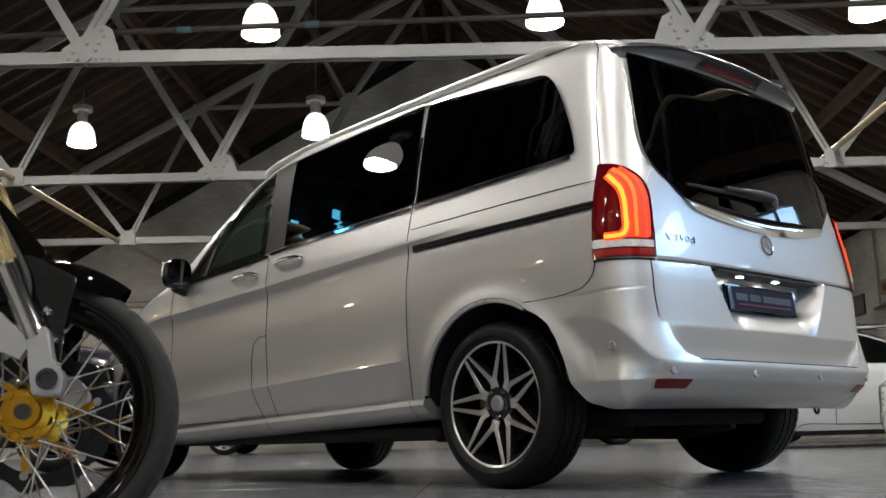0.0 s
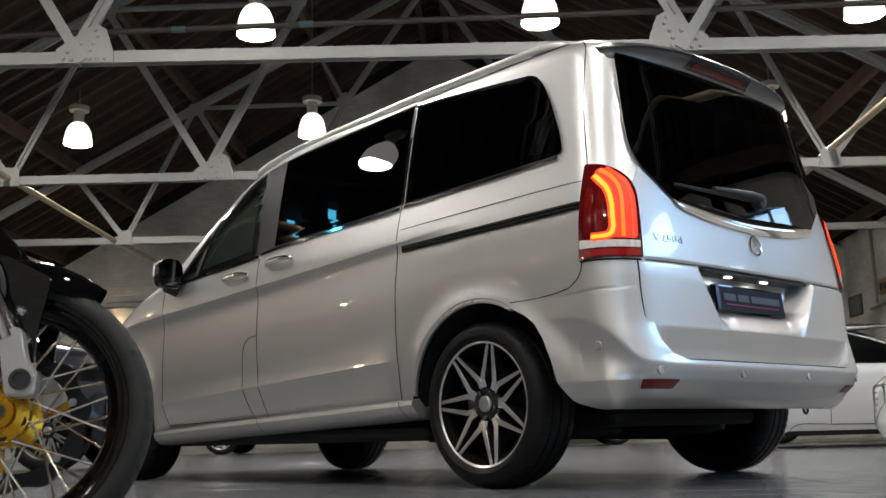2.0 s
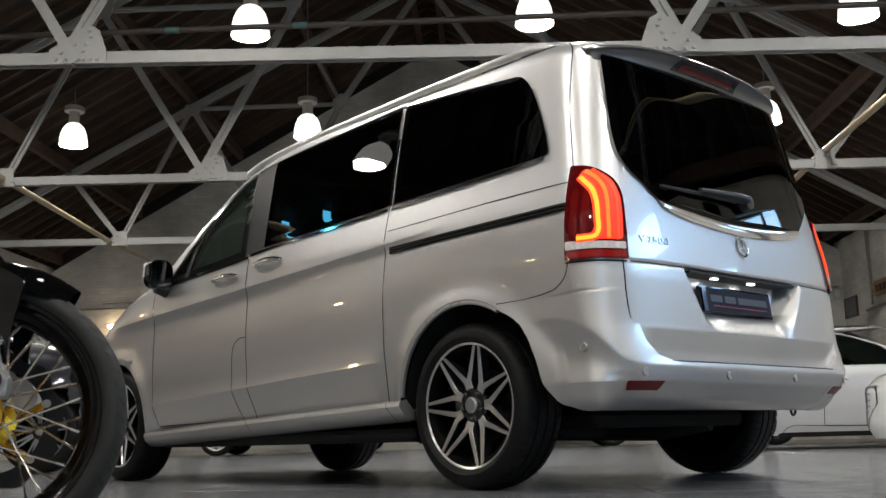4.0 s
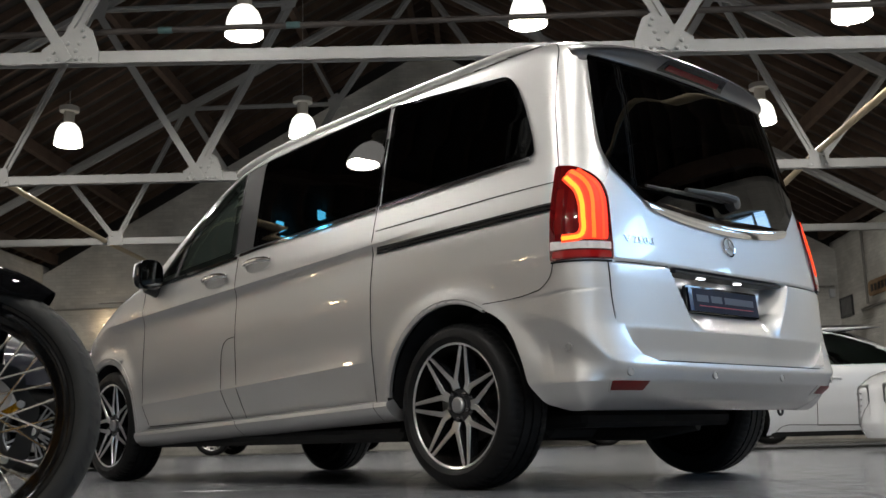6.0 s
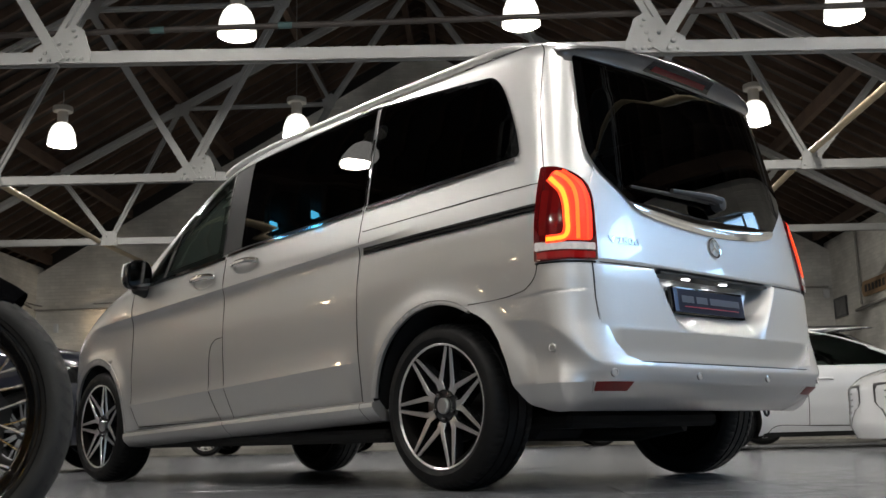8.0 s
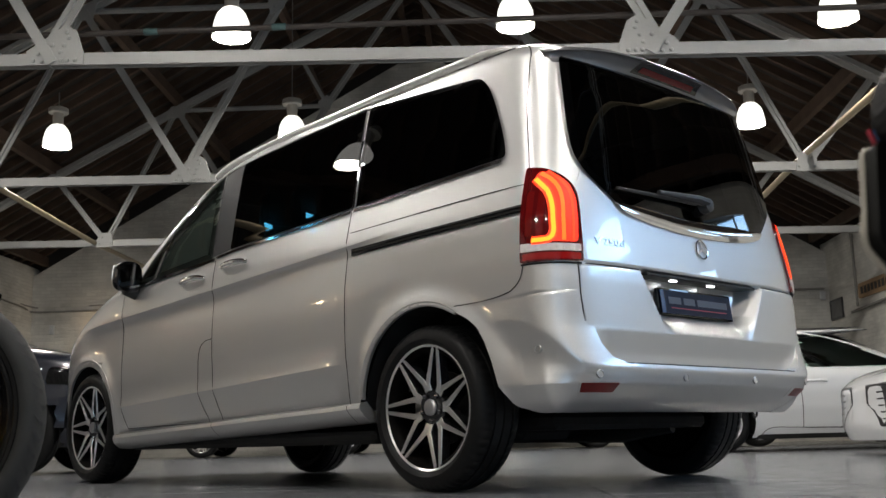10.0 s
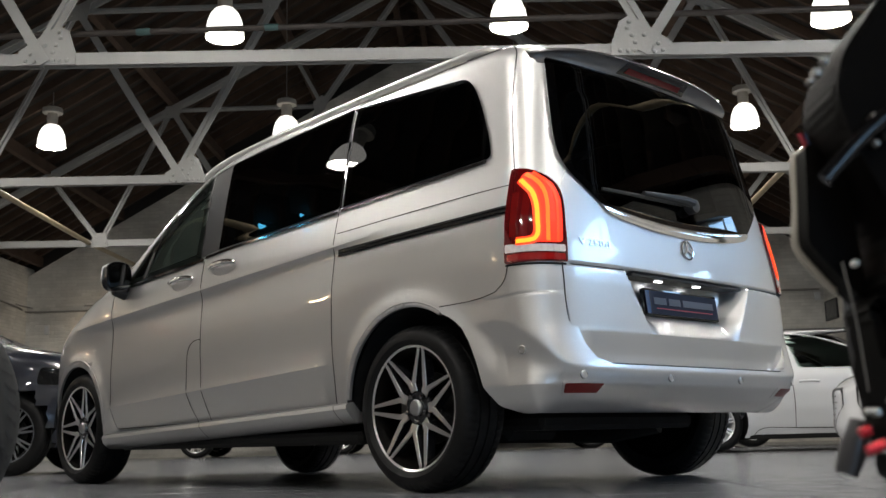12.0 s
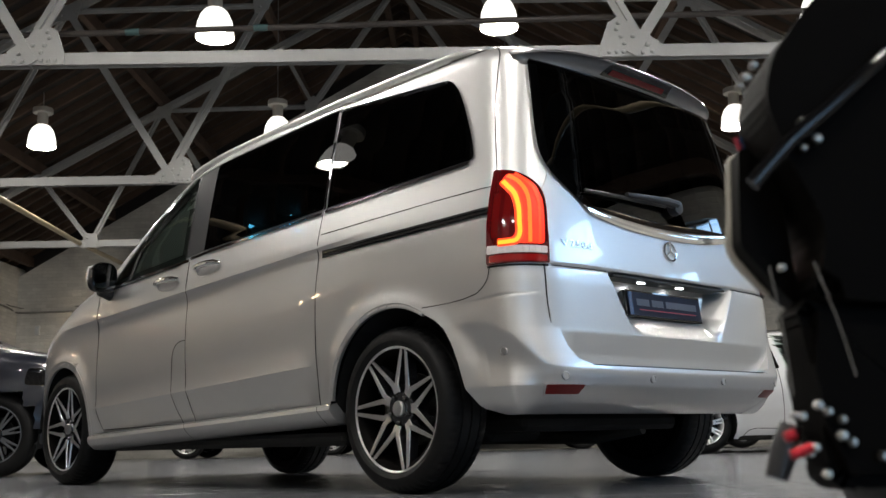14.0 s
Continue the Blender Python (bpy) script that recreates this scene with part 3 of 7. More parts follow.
# ---- the van (its own axes: x to its right, y ahead, rear axle at y 0) ----
VAN = pose(0, 0, 0, 0, 0, 45) @ Matrix.Translation((-0.0239, 0, 0)) @ Matrix.Diagonal((0.975, 1, 1, 1))
W_T = smooth_table([(0.20, 0.90), (0.30, 0.925), (0.40, 0.940), (0.60, 0.952), (0.90, 0.955), (1.02, 0.950), (1.12, 0.935), (1.22, 0.912), (1.30, 0.893), (1.50, 0.850), (1.70, 0.802), (1.78, 0.780), (1.82, 0.758), (1.85, 0.715), (1.868, 0.65), (1.88, 0.56), (1.89, 0.42), (1.896, 0.25), (1.90, 0.1)], 0.004)
R_T = smooth_table([(0.20, -0.74), (0.28, -0.79), (0.34, -0.82), (0.44, -0.832), (0.52, -0.815), (0.62, -0.805), (0.80, -0.800), (0.95, -0.785), (1.05, -0.770), (1.20, -0.745), (1.40, -0.710), (1.60, -0.675), (1.74, -0.645), (1.80, -0.625), (1.84, -0.585), (1.865, -0.52), (1.88, -0.42), (1.89, -0.25), (1.896, 0.0), (1.90, 0.3)], 0.004)
F_T = smooth_table([(0.20, 3.95), (0.30, 4.03), (0.45, 4.08), (0.70, 4.09), (0.85, 4.07), (0.93, 4.03), (1.00, 3.93), (1.08, 3.78), (1.14, 3.64), (1.19, 3.48), (1.24, 3.33), (1.30, 3.22), (1.40, 3.06), (1.50, 2.90), (1.60, 2.74), (1.70, 2.56), (1.76, 2.42), (1.80, 2.28), (1.83, 2.12), (1.85, 1.95), (1.868, 1.7), (1.88, 1.4), (1.89, 1.05), (1.896, 0.8), (1.90, 0.5)], 0.004)
ARCH = ((-0.02, 0.352, 0.413), (3.2, 0.352, 0.395))


def bump_at(d, wide):
    return math.exp(-(d / wide) ** 2)


def ease(t):
    t = min(1.0, max(0.0, t))
    return t * t * (3 - 2 * t)


def crease_z(y):
    return 0.978 + (3.07 - y) * 0.0475


def follow(y, z):
    """Lifts a level of the flank so that it runs along the crease."""
    k = max(0.0, min((z - 0.30) / 0.138, 1, (1.26 - z) / 0.282)) * min(1, max(0, (y + 0.45) / 0.5)) * min(1, max(0, (4.1 - y) / 0.6))
    return z + k * (crease_z(y) - 0.978)


def side_relief(y, z):
    """How far the flank stands proud: creases, swellings and arch lips."""
    o = 0.0
    k = crease_z(y) - z
    if 0 < k < 0.52 and y < 3.9:
        fade = ease((0.52 - k) / 0.25) * min(1, max(0, (3.9 - y) / 0.8)) * min(1, max(0, (y - 0.1) / 0.5))
        wide = 0.055 + 0.014 * max(0, min(2.6, y))
        o -= fade * 0.020 * (k / wide) * math.exp(1 - k / wide)
    k = z - crease_z(y) + 0.54
    if 0.5 < y < 2.8:
        fade = min(1, (y - 0.5) / 0.1, (2.8 - y) / 0.1)
        o += fade * (0.014 * max(0.0, 1 - k / 0.13) ** 2 if k > 0 else 0.014 + 0.31 * max(k, -0.15))
    for cy, cz, r in ARCH:
        d = math.hypot(y - cy, z - cz)
        if z > 0.25:
            o += 0.020 * bump_at(d - r, 0.055) * (1 if d > r else 0.6)
    return o


def outline(z, n=4.6, depth=0.30):
    return interp(z, W_T), interp(z, R_T), interp(z, F_T)


def rear_y(x, z, n=4.6, depth=0.30):
    w, yr, _ = outline(z)
    u = min(abs(x) / w, 0.9999)
    return yr + depth * (1 - (1 - u ** n) ** (1 / n))


def van_side(s):
    def surf(y, z, o):
        w, yr, yf = outline(z)
        x = w + side_relief(y, z)
        u = (yr + 0.30 - y) / 0.30
        if u > 0:
            x = w * max(0.0, 1 - min(u, 0.999) ** 4.6) ** (1 / 4.6) + side_relief(y, z) * (1 - u)
        v = (y - (yf - 1.1)) / 1.1
        if v > 0:
            x = x * max(0.0, 1 - min(v, 0.999) ** 3.0) ** (1 / 3.0)
        return Vector((s * (x + o), y, z))
    return surf


def van_rear(x, z, o):
    return Vector((x, rear_y(x, z) - o, z))


def wrap_point(s, t, z, o):
    """Round the rear corner: t is 0 at the flank, 1 at the middle of the rear."""
    w, yr, _ = outline(z)
    a = t * math.pi / 2
    n = 4.6
    c, d = abs(math.cos(a)) ** (2 / n), abs(math.sin(a)) ** (2 / n)
    nx, ny = c ** (n - 1) / w, d ** (n - 1) / 0.30
    l = math.hypot(nx, ny)
    return Vector((s * (w * c + o * nx / l), yr + 0.30 - 0.30 * d - o * ny / l, z))


def corner_surf(s, a_flank):
    """Panel round the corner; a runs in metres from the flank (0 at y = a_flank) round to the rear."""
    def surf(a, z, o):
        w, yr, _ = outline(z)
        ys = yr + 0.30
        # a table of the way round the corner
        y = a_flank - a
        if y >= ys:
            return van_side(s)(y, z, o)
        key = round(z, 4)
        if key not in CORNER:
            pts = [wrap_point(1, k / 160, z, 0) for k in range(161)]
            acc = [0.0]
            for p, q in zip(pts, pts[1:]):
                acc.append(acc[-1] + (q - p).length)
            CORNER[key] = acc
        l = ys - y
        t = float(np.interp(l, CORNER[key], np.linspace(0, 1, 161)))
        return wrap_point(s, t, z, o)
    return surf


CORNER = {}
van = thing("van", "silver people-carrier van with dark tinted glass, tail lights lit", "van", VAN)


def in_poly(p, poly):
    x, y = p
    c = False
    for (x0, y0), (x1, y1) in zip(poly, poly[1:] + poly[:1]):
        if (y0 > y) != (y1 > y) and x < (x1 - x0) * (y - y0) / (y1 - y0) + x0:
            c = not c
    return c


WIN_SLIDE = [(1.562, 1.250), (0.508, 1.288), (0.535, 1.805), (1.605, 1.755)]
WIN_QUARTER = [(0.480, 1.290), (-0.478, 1.318), (-0.452, 1.410), (-0.390, 1.555), (-0.325, 1.670), (-0.262, 1.732), (0.508, 1.803)]
WIN_FRONT = [(2.66, 1.170), (1.740, 1.220), (1.817, 1.727), (1.93, 1.700), (2.073, 1.645), (2.25, 1.528), (2.44, 1.372), (2.57, 1.228)]
HALF_GLASS = [(0.690, 1.758), (0.722, 1.586), (0.746, 1.406), (0.748, 1.308), (0.712, 1.239), (0.60, 1.150), (0.51, 1.085), (0.27, 1.050)]
REAR_GLASS = [(-x, z) for x, z in HALF_GLASS] + [(0.0, 1.038)] + HALF_GLASS[::-1]


GATE = [(-0.66, 0.478), (0.66, 0.478), (0.735, 0.50), (0.775, 0.55), (0.80, 0.62), (0.815, 0.72), (0.815, 0.86), (0.800, 1.05), (0.770, 1.16), (0.715, 1.250), (0.738, 1.308), (0.737, 1.406), (0.713, 1.586), (0.682, 1.755), (0.680, 1.77), (-0.680, 1.77), (-0.682, 1.755), (-0.713, 1.586), (-0.737, 1.406), (-0.738, 1.308), (-0.715, 1.250), (-0.770, 1.16), (-0.800, 1.05), (-0.815, 0.86), (-0.815, 0.72), (-0.80, 0.62), (-0.775, 0.55), (-0.735, 0.50)]


SCREEN = [(-0.74, 1.25), (0.74, 1.25), (0.64, 1.77), (-0.64, 1.77)]


def shrink(poly, k):
    c = Vector((sum(a for a, _ in poly) / len(poly), sum(b for _, b in poly) / len(poly)))
    return [tuple(Vector(p) + (c - Vector(p)).normalized() * k) for p in poly]


BUMPER_SEAM = [(0.03, 0.738), (0.12, 0.741), (0.25, 0.749), (0.335, 0.770), (0.38, 0.805), (0.398, 0.855)]
BUMPER_ARCH = smooth_table([(0.300, 0.40), (0.303, 0.355), (0.32, 0.31), (0.334, 0.287), (0.401, 0.254), (0.50, 0.227), (0.58, 0.195), (0.642, 0.155), (0.68, 0.105), (0.70, 0.065), (0.714, 0.03), (0.738, 0.03)], 0.004)
BUMPER_FOLD = smooth_table([(0.0, 0.640), (0.20, 0.648), (0.28, 0.651), (0.36, 0.645), (0.42, 0.626), (0.47, 0.598), (0.518, 0.556), (0.567, 0.508), (0.61, 0.478), (0.66, 0.464), (0.75, 0.460), (0.9, 0.458), (1.7, 0.456)], 0.01)


def build_body():
    bm = bmesh.new()
    zs = sorted(set([round(0.24 + 0.018 * i, 4) for i in range(87)] + [1.80 + 0.004 * i for i in range(26)]))
    nc, ns, nf = 60, 190, 40
    rows = []
    for z in zs:
        w, yr, yf = outline(z)
        ring = []
        for s in (-1,):
            for k in range(nc):
                ring.append(wrap_point(-1, 1 - k / nc, z, 0))
            y0, y1 = yr + 0.30, yf - 1.1
            for k in range(ns):
                y = y0 + (y1 - y0) * k / ns
                ring.append(van_side(-1)(y, follow(y, z), 0))
            for k in range(nf + 1):
                a = k / nf * math.pi / 2
                c, d = math.cos(a) ** (2 / 3), math.sin(a) ** (2 / 3)
                zz = follow(y1 + 1.1 * d, z)
                rel = side_relief(y1 + 1.1 * d, zz) * (1 - d)
                ring.append(Vector((-(interp(zz, W_T) + rel) * c, y1 + 1.1 * d, zz)))
        rows.append(ring)
    n = len(rows[0])
    hole = shrink(GATE, 0.04)
    ws = shrink(SCREEN, 0.03)
    for s in (-1, 1):
        vs = [[bm.verts.new((-s * p.x, p.y, p.z)) for p in r] for r in rows]
        wl, wq, wf = shrink(WIN_SLIDE, 0.03), shrink(WIN_QUARTER, 0.03), shrink(WIN_FRONT, 0.03)
        for i in range(len(rows) - 1):
            for j in range(n - 1):
                q = (vs[i][j], vs[i][j + 1], vs[i + 1][j + 1], vs[i + 1][j])
                m = sum((v.co for v in q), Vector()) / 4
                if any(math.hypot(m.y - cy, m.z - cz) < r for cy, cz, r in ARCH) and abs(m.x) > 0.6:
                    continue
                if m.y < -0.22 and m.z < (0.845 if m.y < -0.59 else interp(-0.20 - m.y, BUMPER_SEAM) - 0.012):
                    continue
                if 0.30 < m.y < 2.8 and m.z < 0.340 - 0.036 * (m.y - 0.345):
                    continue
                p = (m.y, m.z)
                if abs(m.x) > 0.6 and (in_poly(p, wl) or in_poly(p, wq) or in_poly(p, wf)):
                    continue
                if j < nc + 1 and in_poly((m.x, m.z), hole):
                    continue
                if j > nc + ns and in_poly((m.x, m.z), ws) and m.y > 1.9:
                    continue
                bm.faces.new(q if s < 0 else q[::-1])
        for i in range(len(rows)):
            for j in range(n):
                v = vs[i][j]
                for cy, cz, r in ARCH:
                    d = math.hypot(v.co.y - cy, v.co.z - cz)
                    if abs(d - r) < 0.017 and abs(v.co.x) > 0.6:
                        v.co.y, v.co.z = cy + (v.co.y - cy) * r / d, cz + (v.co.z - cz) * r / d
    bmesh.ops.remove_doubles(bm, verts=bm.verts, dist=1e-4)
    loose = [v for v in bm.verts if not v.link_faces]
    bmesh.ops.delete(bm, geom=loose, context="VERTS")
    part("body", bm, SILVER, van, angle=12)
    # roof skin
    bm = bmesh.new()
    box(bm, -0.10, 0.10, 0.3, 0.5, 1.894, 1.8985)
    part("roof_skin", bm, SILVER, van)
    # wheel housings
    for cy, cz, r in ARCH:
        for s in (-1, 1):
            bm = bmesh.new()
            rr = r + 0.012
            angs = [math.pi * (k / 24) for k in range(25)]
            for a, b in zip(angs, angs[1:]):
                q = [bm.verts.new((s * x, cy + rr * math.cos(t), cz + rr * math.sin(t))) for x in (0.915, 0.55) for t in (a, b)]
                bm.faces.new((q[0], q[1], q[3], q[2]))
            inner = [bm.verts.new((s * 0.55, cy + rr * math.cos(t), cz + rr * math.sin(t))) for t in angs]
            bm.faces.new(inner)
            part("wheel_housing", bm, UNDER, van)
            # rolled lip of the arch
            bm = bmesh.new()
            ln = [(cy + (r + 0.004) * math.cos(t), cz + (r + 0.004) * math.sin(t)) for t in [math.pi * (k / 40) * 1.1 - 0.05 * math.pi for k in range(41)] if cz + r * math.sin(t) > (0.37 if cy < 1 else 0.29) and not (cy < 1 and math.cos(t) < -0.53)]
            ribbon(bm, ln, van_side(s), 0.020 if cy < 1 else 0.040, 0.0015, 0.016)
            part("arch_lip", bm, SILVER, van)
    # floor pan and chassis
    bm = bmesh.new()
    box(bm, -0.86, 0.86, 0.42, 2.75, 0.20, 0.26, 0.02)
    box(bm, -0.56, 0.56, -0.40, 4.0, 0.24, 0.31, 0.02)
    part("floor_pan", bm, UNDER, van)
    bm = bmesh.new()
    tube(bm, [(-0.72, 0, 0.33), (0.72, 0, 0.33)], 0.05, 12)
    box(bm, -0.55, -0.2, -0.2, 0.3, 0.20, 0.28, 0.03)
    part("rear_axle", bm, UNDER, van)
    bm = bmesh.new()
    tube(bm, [(0.25, 1.6, 0.22), (0.28, 0.5, 0.22), (0.3, -0.1, 0.21), (0.34, -0.35, 0.25)], 0.035, 10)
    tube(bm, [(0.10, -0.30, 0.31), (0.55, -0.30, 0.31)], 0.06, 14)
    part("exhaust", bm, mat("dark_exhaust_steel", (0.03, 0.028, 0.025), 0.6, 0.4, var=0.4), van)
    bm = bmesh.new()
    tube(bm, [(0.56 + 0.020 * math.cos(2 * math.pi * k / 16), -0.66, 0.298 + 0.020 * math.sin(2 * math.pi * k / 16)) for k in range(16)], 0.006, 8, closed=True)
    part("towing_eye", bm, BLACK_TRIM, van)
    # cabin lining, seats and bulkhead seen through the glass
    bm = bmesh.new()
    box(bm, -0.84, 0.84, -0.52, 3.2, 0.42, 0.46)
    part("cabin_floor", bm, LINING, van)
    bm = bmesh.new()
    prism(bm, [(-0.70, 1.79), (0.70, 1.79), (0.70, 1.83), (-0.70, 1.83)], -0.45, 1.9)
    part("headlining", bm, LINING, van)
    for sx in (-0.42, 0.42):
        for sy in (2.05, 1.05, 0.15):
            seat = new("seat")
            seat.parent = van
            seat.location = (sx, sy, 0.46)
            bm = bmesh.new()
            box(bm, -0.24, 0.24, -0.25, 0.27, 0.25, 0.42, 0.05, 3)
            part("cushion", bm, LINING, seat)
            bm = bmesh.new()
            prism(bm, rounded([(-0.23, 0.40), (0.23, 0.40), (0.20, 1.0), (-0.20, 1.0)], 0.06), -0.32, -0.20)
            part("backrest", bm, LINING, seat)
            bm = bmesh.new()
            prism(bm, rounded([(-0.12, 1.03), (0.12, 1.03), (0.11, 1.2), (-0.11, 1.2)], 0.04), -0.31, -0.22)
            part("headrest", bm, LINING, seat)
            bm = bmesh.new()
            box(bm, -0.2, 0.2, -0.2, 0.2, 0.0, 0.25)
            part("seat_base", bm, LINING, seat)
    bm = bmesh.new()
    box(bm, -0.82, 0.82, 2.75, 3.3, 0.80, 1.12, 0.06, 2)
    part("dashboard", bm, LINING, van)
    bm = bmesh.new()
    tube(bm, [(-0.42 + 0.19 * math.cos(2 * math.pi * k / 24), 2.62 + 0.06 * math.sin(2 * math.pi * k / 24), 1.12 + 0.18 * math.sin(2 * math.pi * k / 24)) for k in range(24)], 0.016, 8, closed=True)
    part("steering_wheel", bm, LINING, van)


def build_glazing():
    for s in (-1, 1):
        for name, poly, m, r in (("sliding_door_window", WIN_SLIDE, PRIVACY, 0.02), ("rear_quarter_window", WIN_QUARTER, PRIVACY, [0.015, 0.03, 0.03, 0.1, 0.1, 0.09, 0.015]), ("front_door_window", WIN_FRONT, TINT, 0.01)):
            bm = bmesh.new()
            patch(bm, rounded(poly, r, 8), van_side(s), 0.006, 0.0, 0.05)
            part(name, bm, m, van, "near-black privacy glass" if m is PRIVACY else "green-tinted clear glass")
        # dark printed border of the front glass
        bm = bmesh.new()
        edge = rounded(shrink(WIN_FRONT, 0.026), 0.02, 4)
        ribbon(bm, edge + [edge[0], edge[1]], van_side(s), 0.058, 0.0055, 0.002)
        part("glass_border", bm, BLACK_SATIN, van)
        # bright strip under the side glass
        bm = bmesh.new()
        ribbon(bm, [(0.49, 1.272), (0.2, 1.283), (-0.2, 1.297), (-0.455, 1.306)], van_side(s), 0.016, 0.009, 0.012)
        ribbon(bm, [(2.72, 1.163), (2.3, 1.188), (1.9, 1.206), (1.70, 1.214)], van_side(s), 0.016, 0.009, 0.012)
        ribbon(bm, [(1.68, 1.222), (1.5, 1.236), (1.0, 1.254), (0.52, 1.268)], van_side(s), 0.016, 0.009, 0.012)
        part("window_strip", bm, CHROME, van, "bright chrome strip")
        # black centre pillar
        bm = bmesh.new()
        patch(bm, [(1.735, 1.232), (1.545, 1.250), (1.588, 1.758), (1.80, 1.738)], van_side(s), 0.003, 0.0, 0.05)
        part("centre_pillar", bm, BLACK_SATIN, van, "satin black pillar cover")
        # quarter light bar by the mirror
        bm = bmesh.new()
        ribbon(bm, [(2.38, 1.188), (2.34, 1.32), (2.31, 1.46)], van_side(s), 0.035, 0.008, 0.01)
        part("pillar_bar", bm, BLACK_TRIM, van)
        bm = bmesh.new()
        ribbon(bm, curve_pts([(2.72, 1.17), (2.59, 1.240), (2.455, 1.385), (2.265, 1.545), (2.08, 1.662), (1.93, 1.718), (1.78, 1.752), (1.2, 1.790), (0.53, 1.822)], 5), van_side(s), 0.02, 0.006, 0.012)
        part("door_frame", bm, SILVER, van)
        # dark upright between the two privacy panes, with its seal
        bm = bmesh.new()
        ribbon(bm, [(0.492, 1.289), (0.507, 1.55), (0.520, 1.802)], van_side(s), 0.036, 0.003, 0.006)
        part("window_post", bm, BLACK_GLOSS, van)
        bm = bmesh.new()
        ribbon(bm, [(0.487, 1.285), (0.50, 1.55), (0.510, 1.80)], van_side(s), 0.005, 0.009, 0.008)
        part("window_seal", bm, SEAL, van)
    bm = bmesh.new()
    patch(bm, rounded(REAR_GLASS, [0.03, 0.1, 0.1, 0.07, 0.06, 0.1, 0.05, 0.1, 0.1, 0.1, 0.05, 0.1, 0.06, 0.07, 0.1, 0.1, 0.03], 6), van_rear, 0.012, 0.0, 0.05)
    part("tailgate_window", bm, PRIVACY, van, "near-black privacy glass")
    # windscreen
    def screen(x, z, o):
        w, yr, yf = outline(z)
        u = min(abs(x) / w, 0.99)
        return Vector((x, yf - 1.1 + 1.1 * (1 - u ** 3) ** (1 / 3) + o, z))
    bm = bmesh.new()
    patch(bm, rounded(SCREEN, 0.05), screen, 0.006, 0.0, 0.05)
    part("windscreen", bm, TINT, van)


def build_tailgate():
    def relief(x, z):
        """Number-plate niche, the fold over it and the lower crease."""
        d = 0.0
        h = (z - 0.635) / (0.845 - 0.635)
        half = 0.345 + 0.125 * min(max(h, 0), 1)
        if 0.60 < z < 0.87:
            edge = min(max((half - abs(x)) / 0.085, 0), 1)
            low = min(max((z - 0.61) / 0.11, 0), 1)
            top = min(max((0.858 - z) / 0.012, 0), 1)
            d -= 0.095 * edge * low * top
        if z < 0.606:
            d -= 0.26 * (0.606 - z) * min(1, max(0, (0.80 - abs(x)) / 0.10))
        d -= 0.008 * bump_at(z - 0.857, 0.006)
        return d
    def surf(x, z, o):
        return Vector((x, rear_y(x, z) - o - relief(x, z), z))
    bm = bmesh.new()
    patch(bm, GATE, surf, 0.004, 0.02, 0.008)
    bad = [f for f in bm.faces if all(in_poly((v.co.x, v.co.z), shrink(REAR_GLASS, 0.05)) for v in f.verts)]
    bmesh.ops.delete(bm, geom=bad, context="FACES")
    part("tailgate", bm, SILVER, van, angle=14)
    for a in (-1, 1):
        bm = bmesh.new()
        ribbon(bm, curve_pts([(a * 0.66, 0.476), (a * 0.745, 0.502), (a * 0.780, 0.555), (a * 0.806, 0.63), (a * 0.817, 0.74), (a * 0.817, 0.86)], 5), van_rear, 0.003, 0.0032, 0.01)
        part("panel_gap", bm, SEAM, van)
    bm = bmesh.new()
    ribbon(bm, [(-0.68 + 1.36 * k / 30, 0.4785) for k in range(31)], van_rear, 0.005, 0.0205, 0.012)
    part("panel_gap", bm, SEAM, van)
    for a in (-1, 1):
        bm = bmesh.new()
        ribbon(bm, [(a * (0.47 + 0.35 * k / 12), 0.857) for k in range(13)], surf, 0.004, 0.0050, 0.006)
        part("panel_gap", bm, SEAM, van)
    # dark grip over the plate, with two plate lamps
    bm = bmesh.new()
    box(bm, -0.42, 0.42, -0.792, -0.69, 0.840, 0.853, 0.004)
    part("plate_grip", bm, BLACK_TRIM, van)
    for x in (-0.185, 0.105):
        bm = bmesh.new()
        box(bm, x - 0.020, x + 0.020, -0.764, -0.744, 0.835, 0.8395, 0.002)
        part("plate_lamp", bm, PLATE_LAMP, van, "small lit plate lamp")
    plate = new("number_plate")
    plate.parent = van
    plate.location = (0, -0.736, 0.750)
    plate.rotation_euler = (radians(-6), 0, 0)
    bm = bmesh.new()
    prism(bm, rounded([(-0.279, -0.0575), (0.279, -0.0575), (0.279, 0.0575), (-0.279, 0.0575)], 0.008, 3), -0.008, 0.008)
    part("plate_frame", bm, BLACK_GLOSS, plate)
    bm = bmesh.new()
    box(bm, -0.271, 0.271, -0.0125, -0.0085, -0.050, 0.049)
    part("plate_face", bm, PLATE_DARK, plate, "dark blue-black show plate")
    bm = bmesh.new()
    box(bm, -0.271, -0.244, -0.0135, -0.0128, -0.050, 0.049)
    part("plate_edge", bm, BLUE_PLATE, plate)
    for a, b in ((-0.215, -0.125), (-0.105, -0.02), (0.0, 0.235)):
        bm = bmesh.new()
        box(bm, a, b, -0.0145, -0.0130, -0.008, 0.021)
        part("print_bar", bm, PRINT, plate)
    bm = bmesh.new()
    box(bm, -0.20, 0.225, -0.0145, -0.0130, -0.027, -0.023)
    part("print_bar", bm, PRINT_RED, plate)
    bm = bmesh.new()
    box(bm, -0.2, 0.2, -0.728, -0.69, 0.72, 0.78)
    part("plate_backing", bm, SILVER, van)
    # bright strip along the foot of the glass
    bm = bmesh.new()
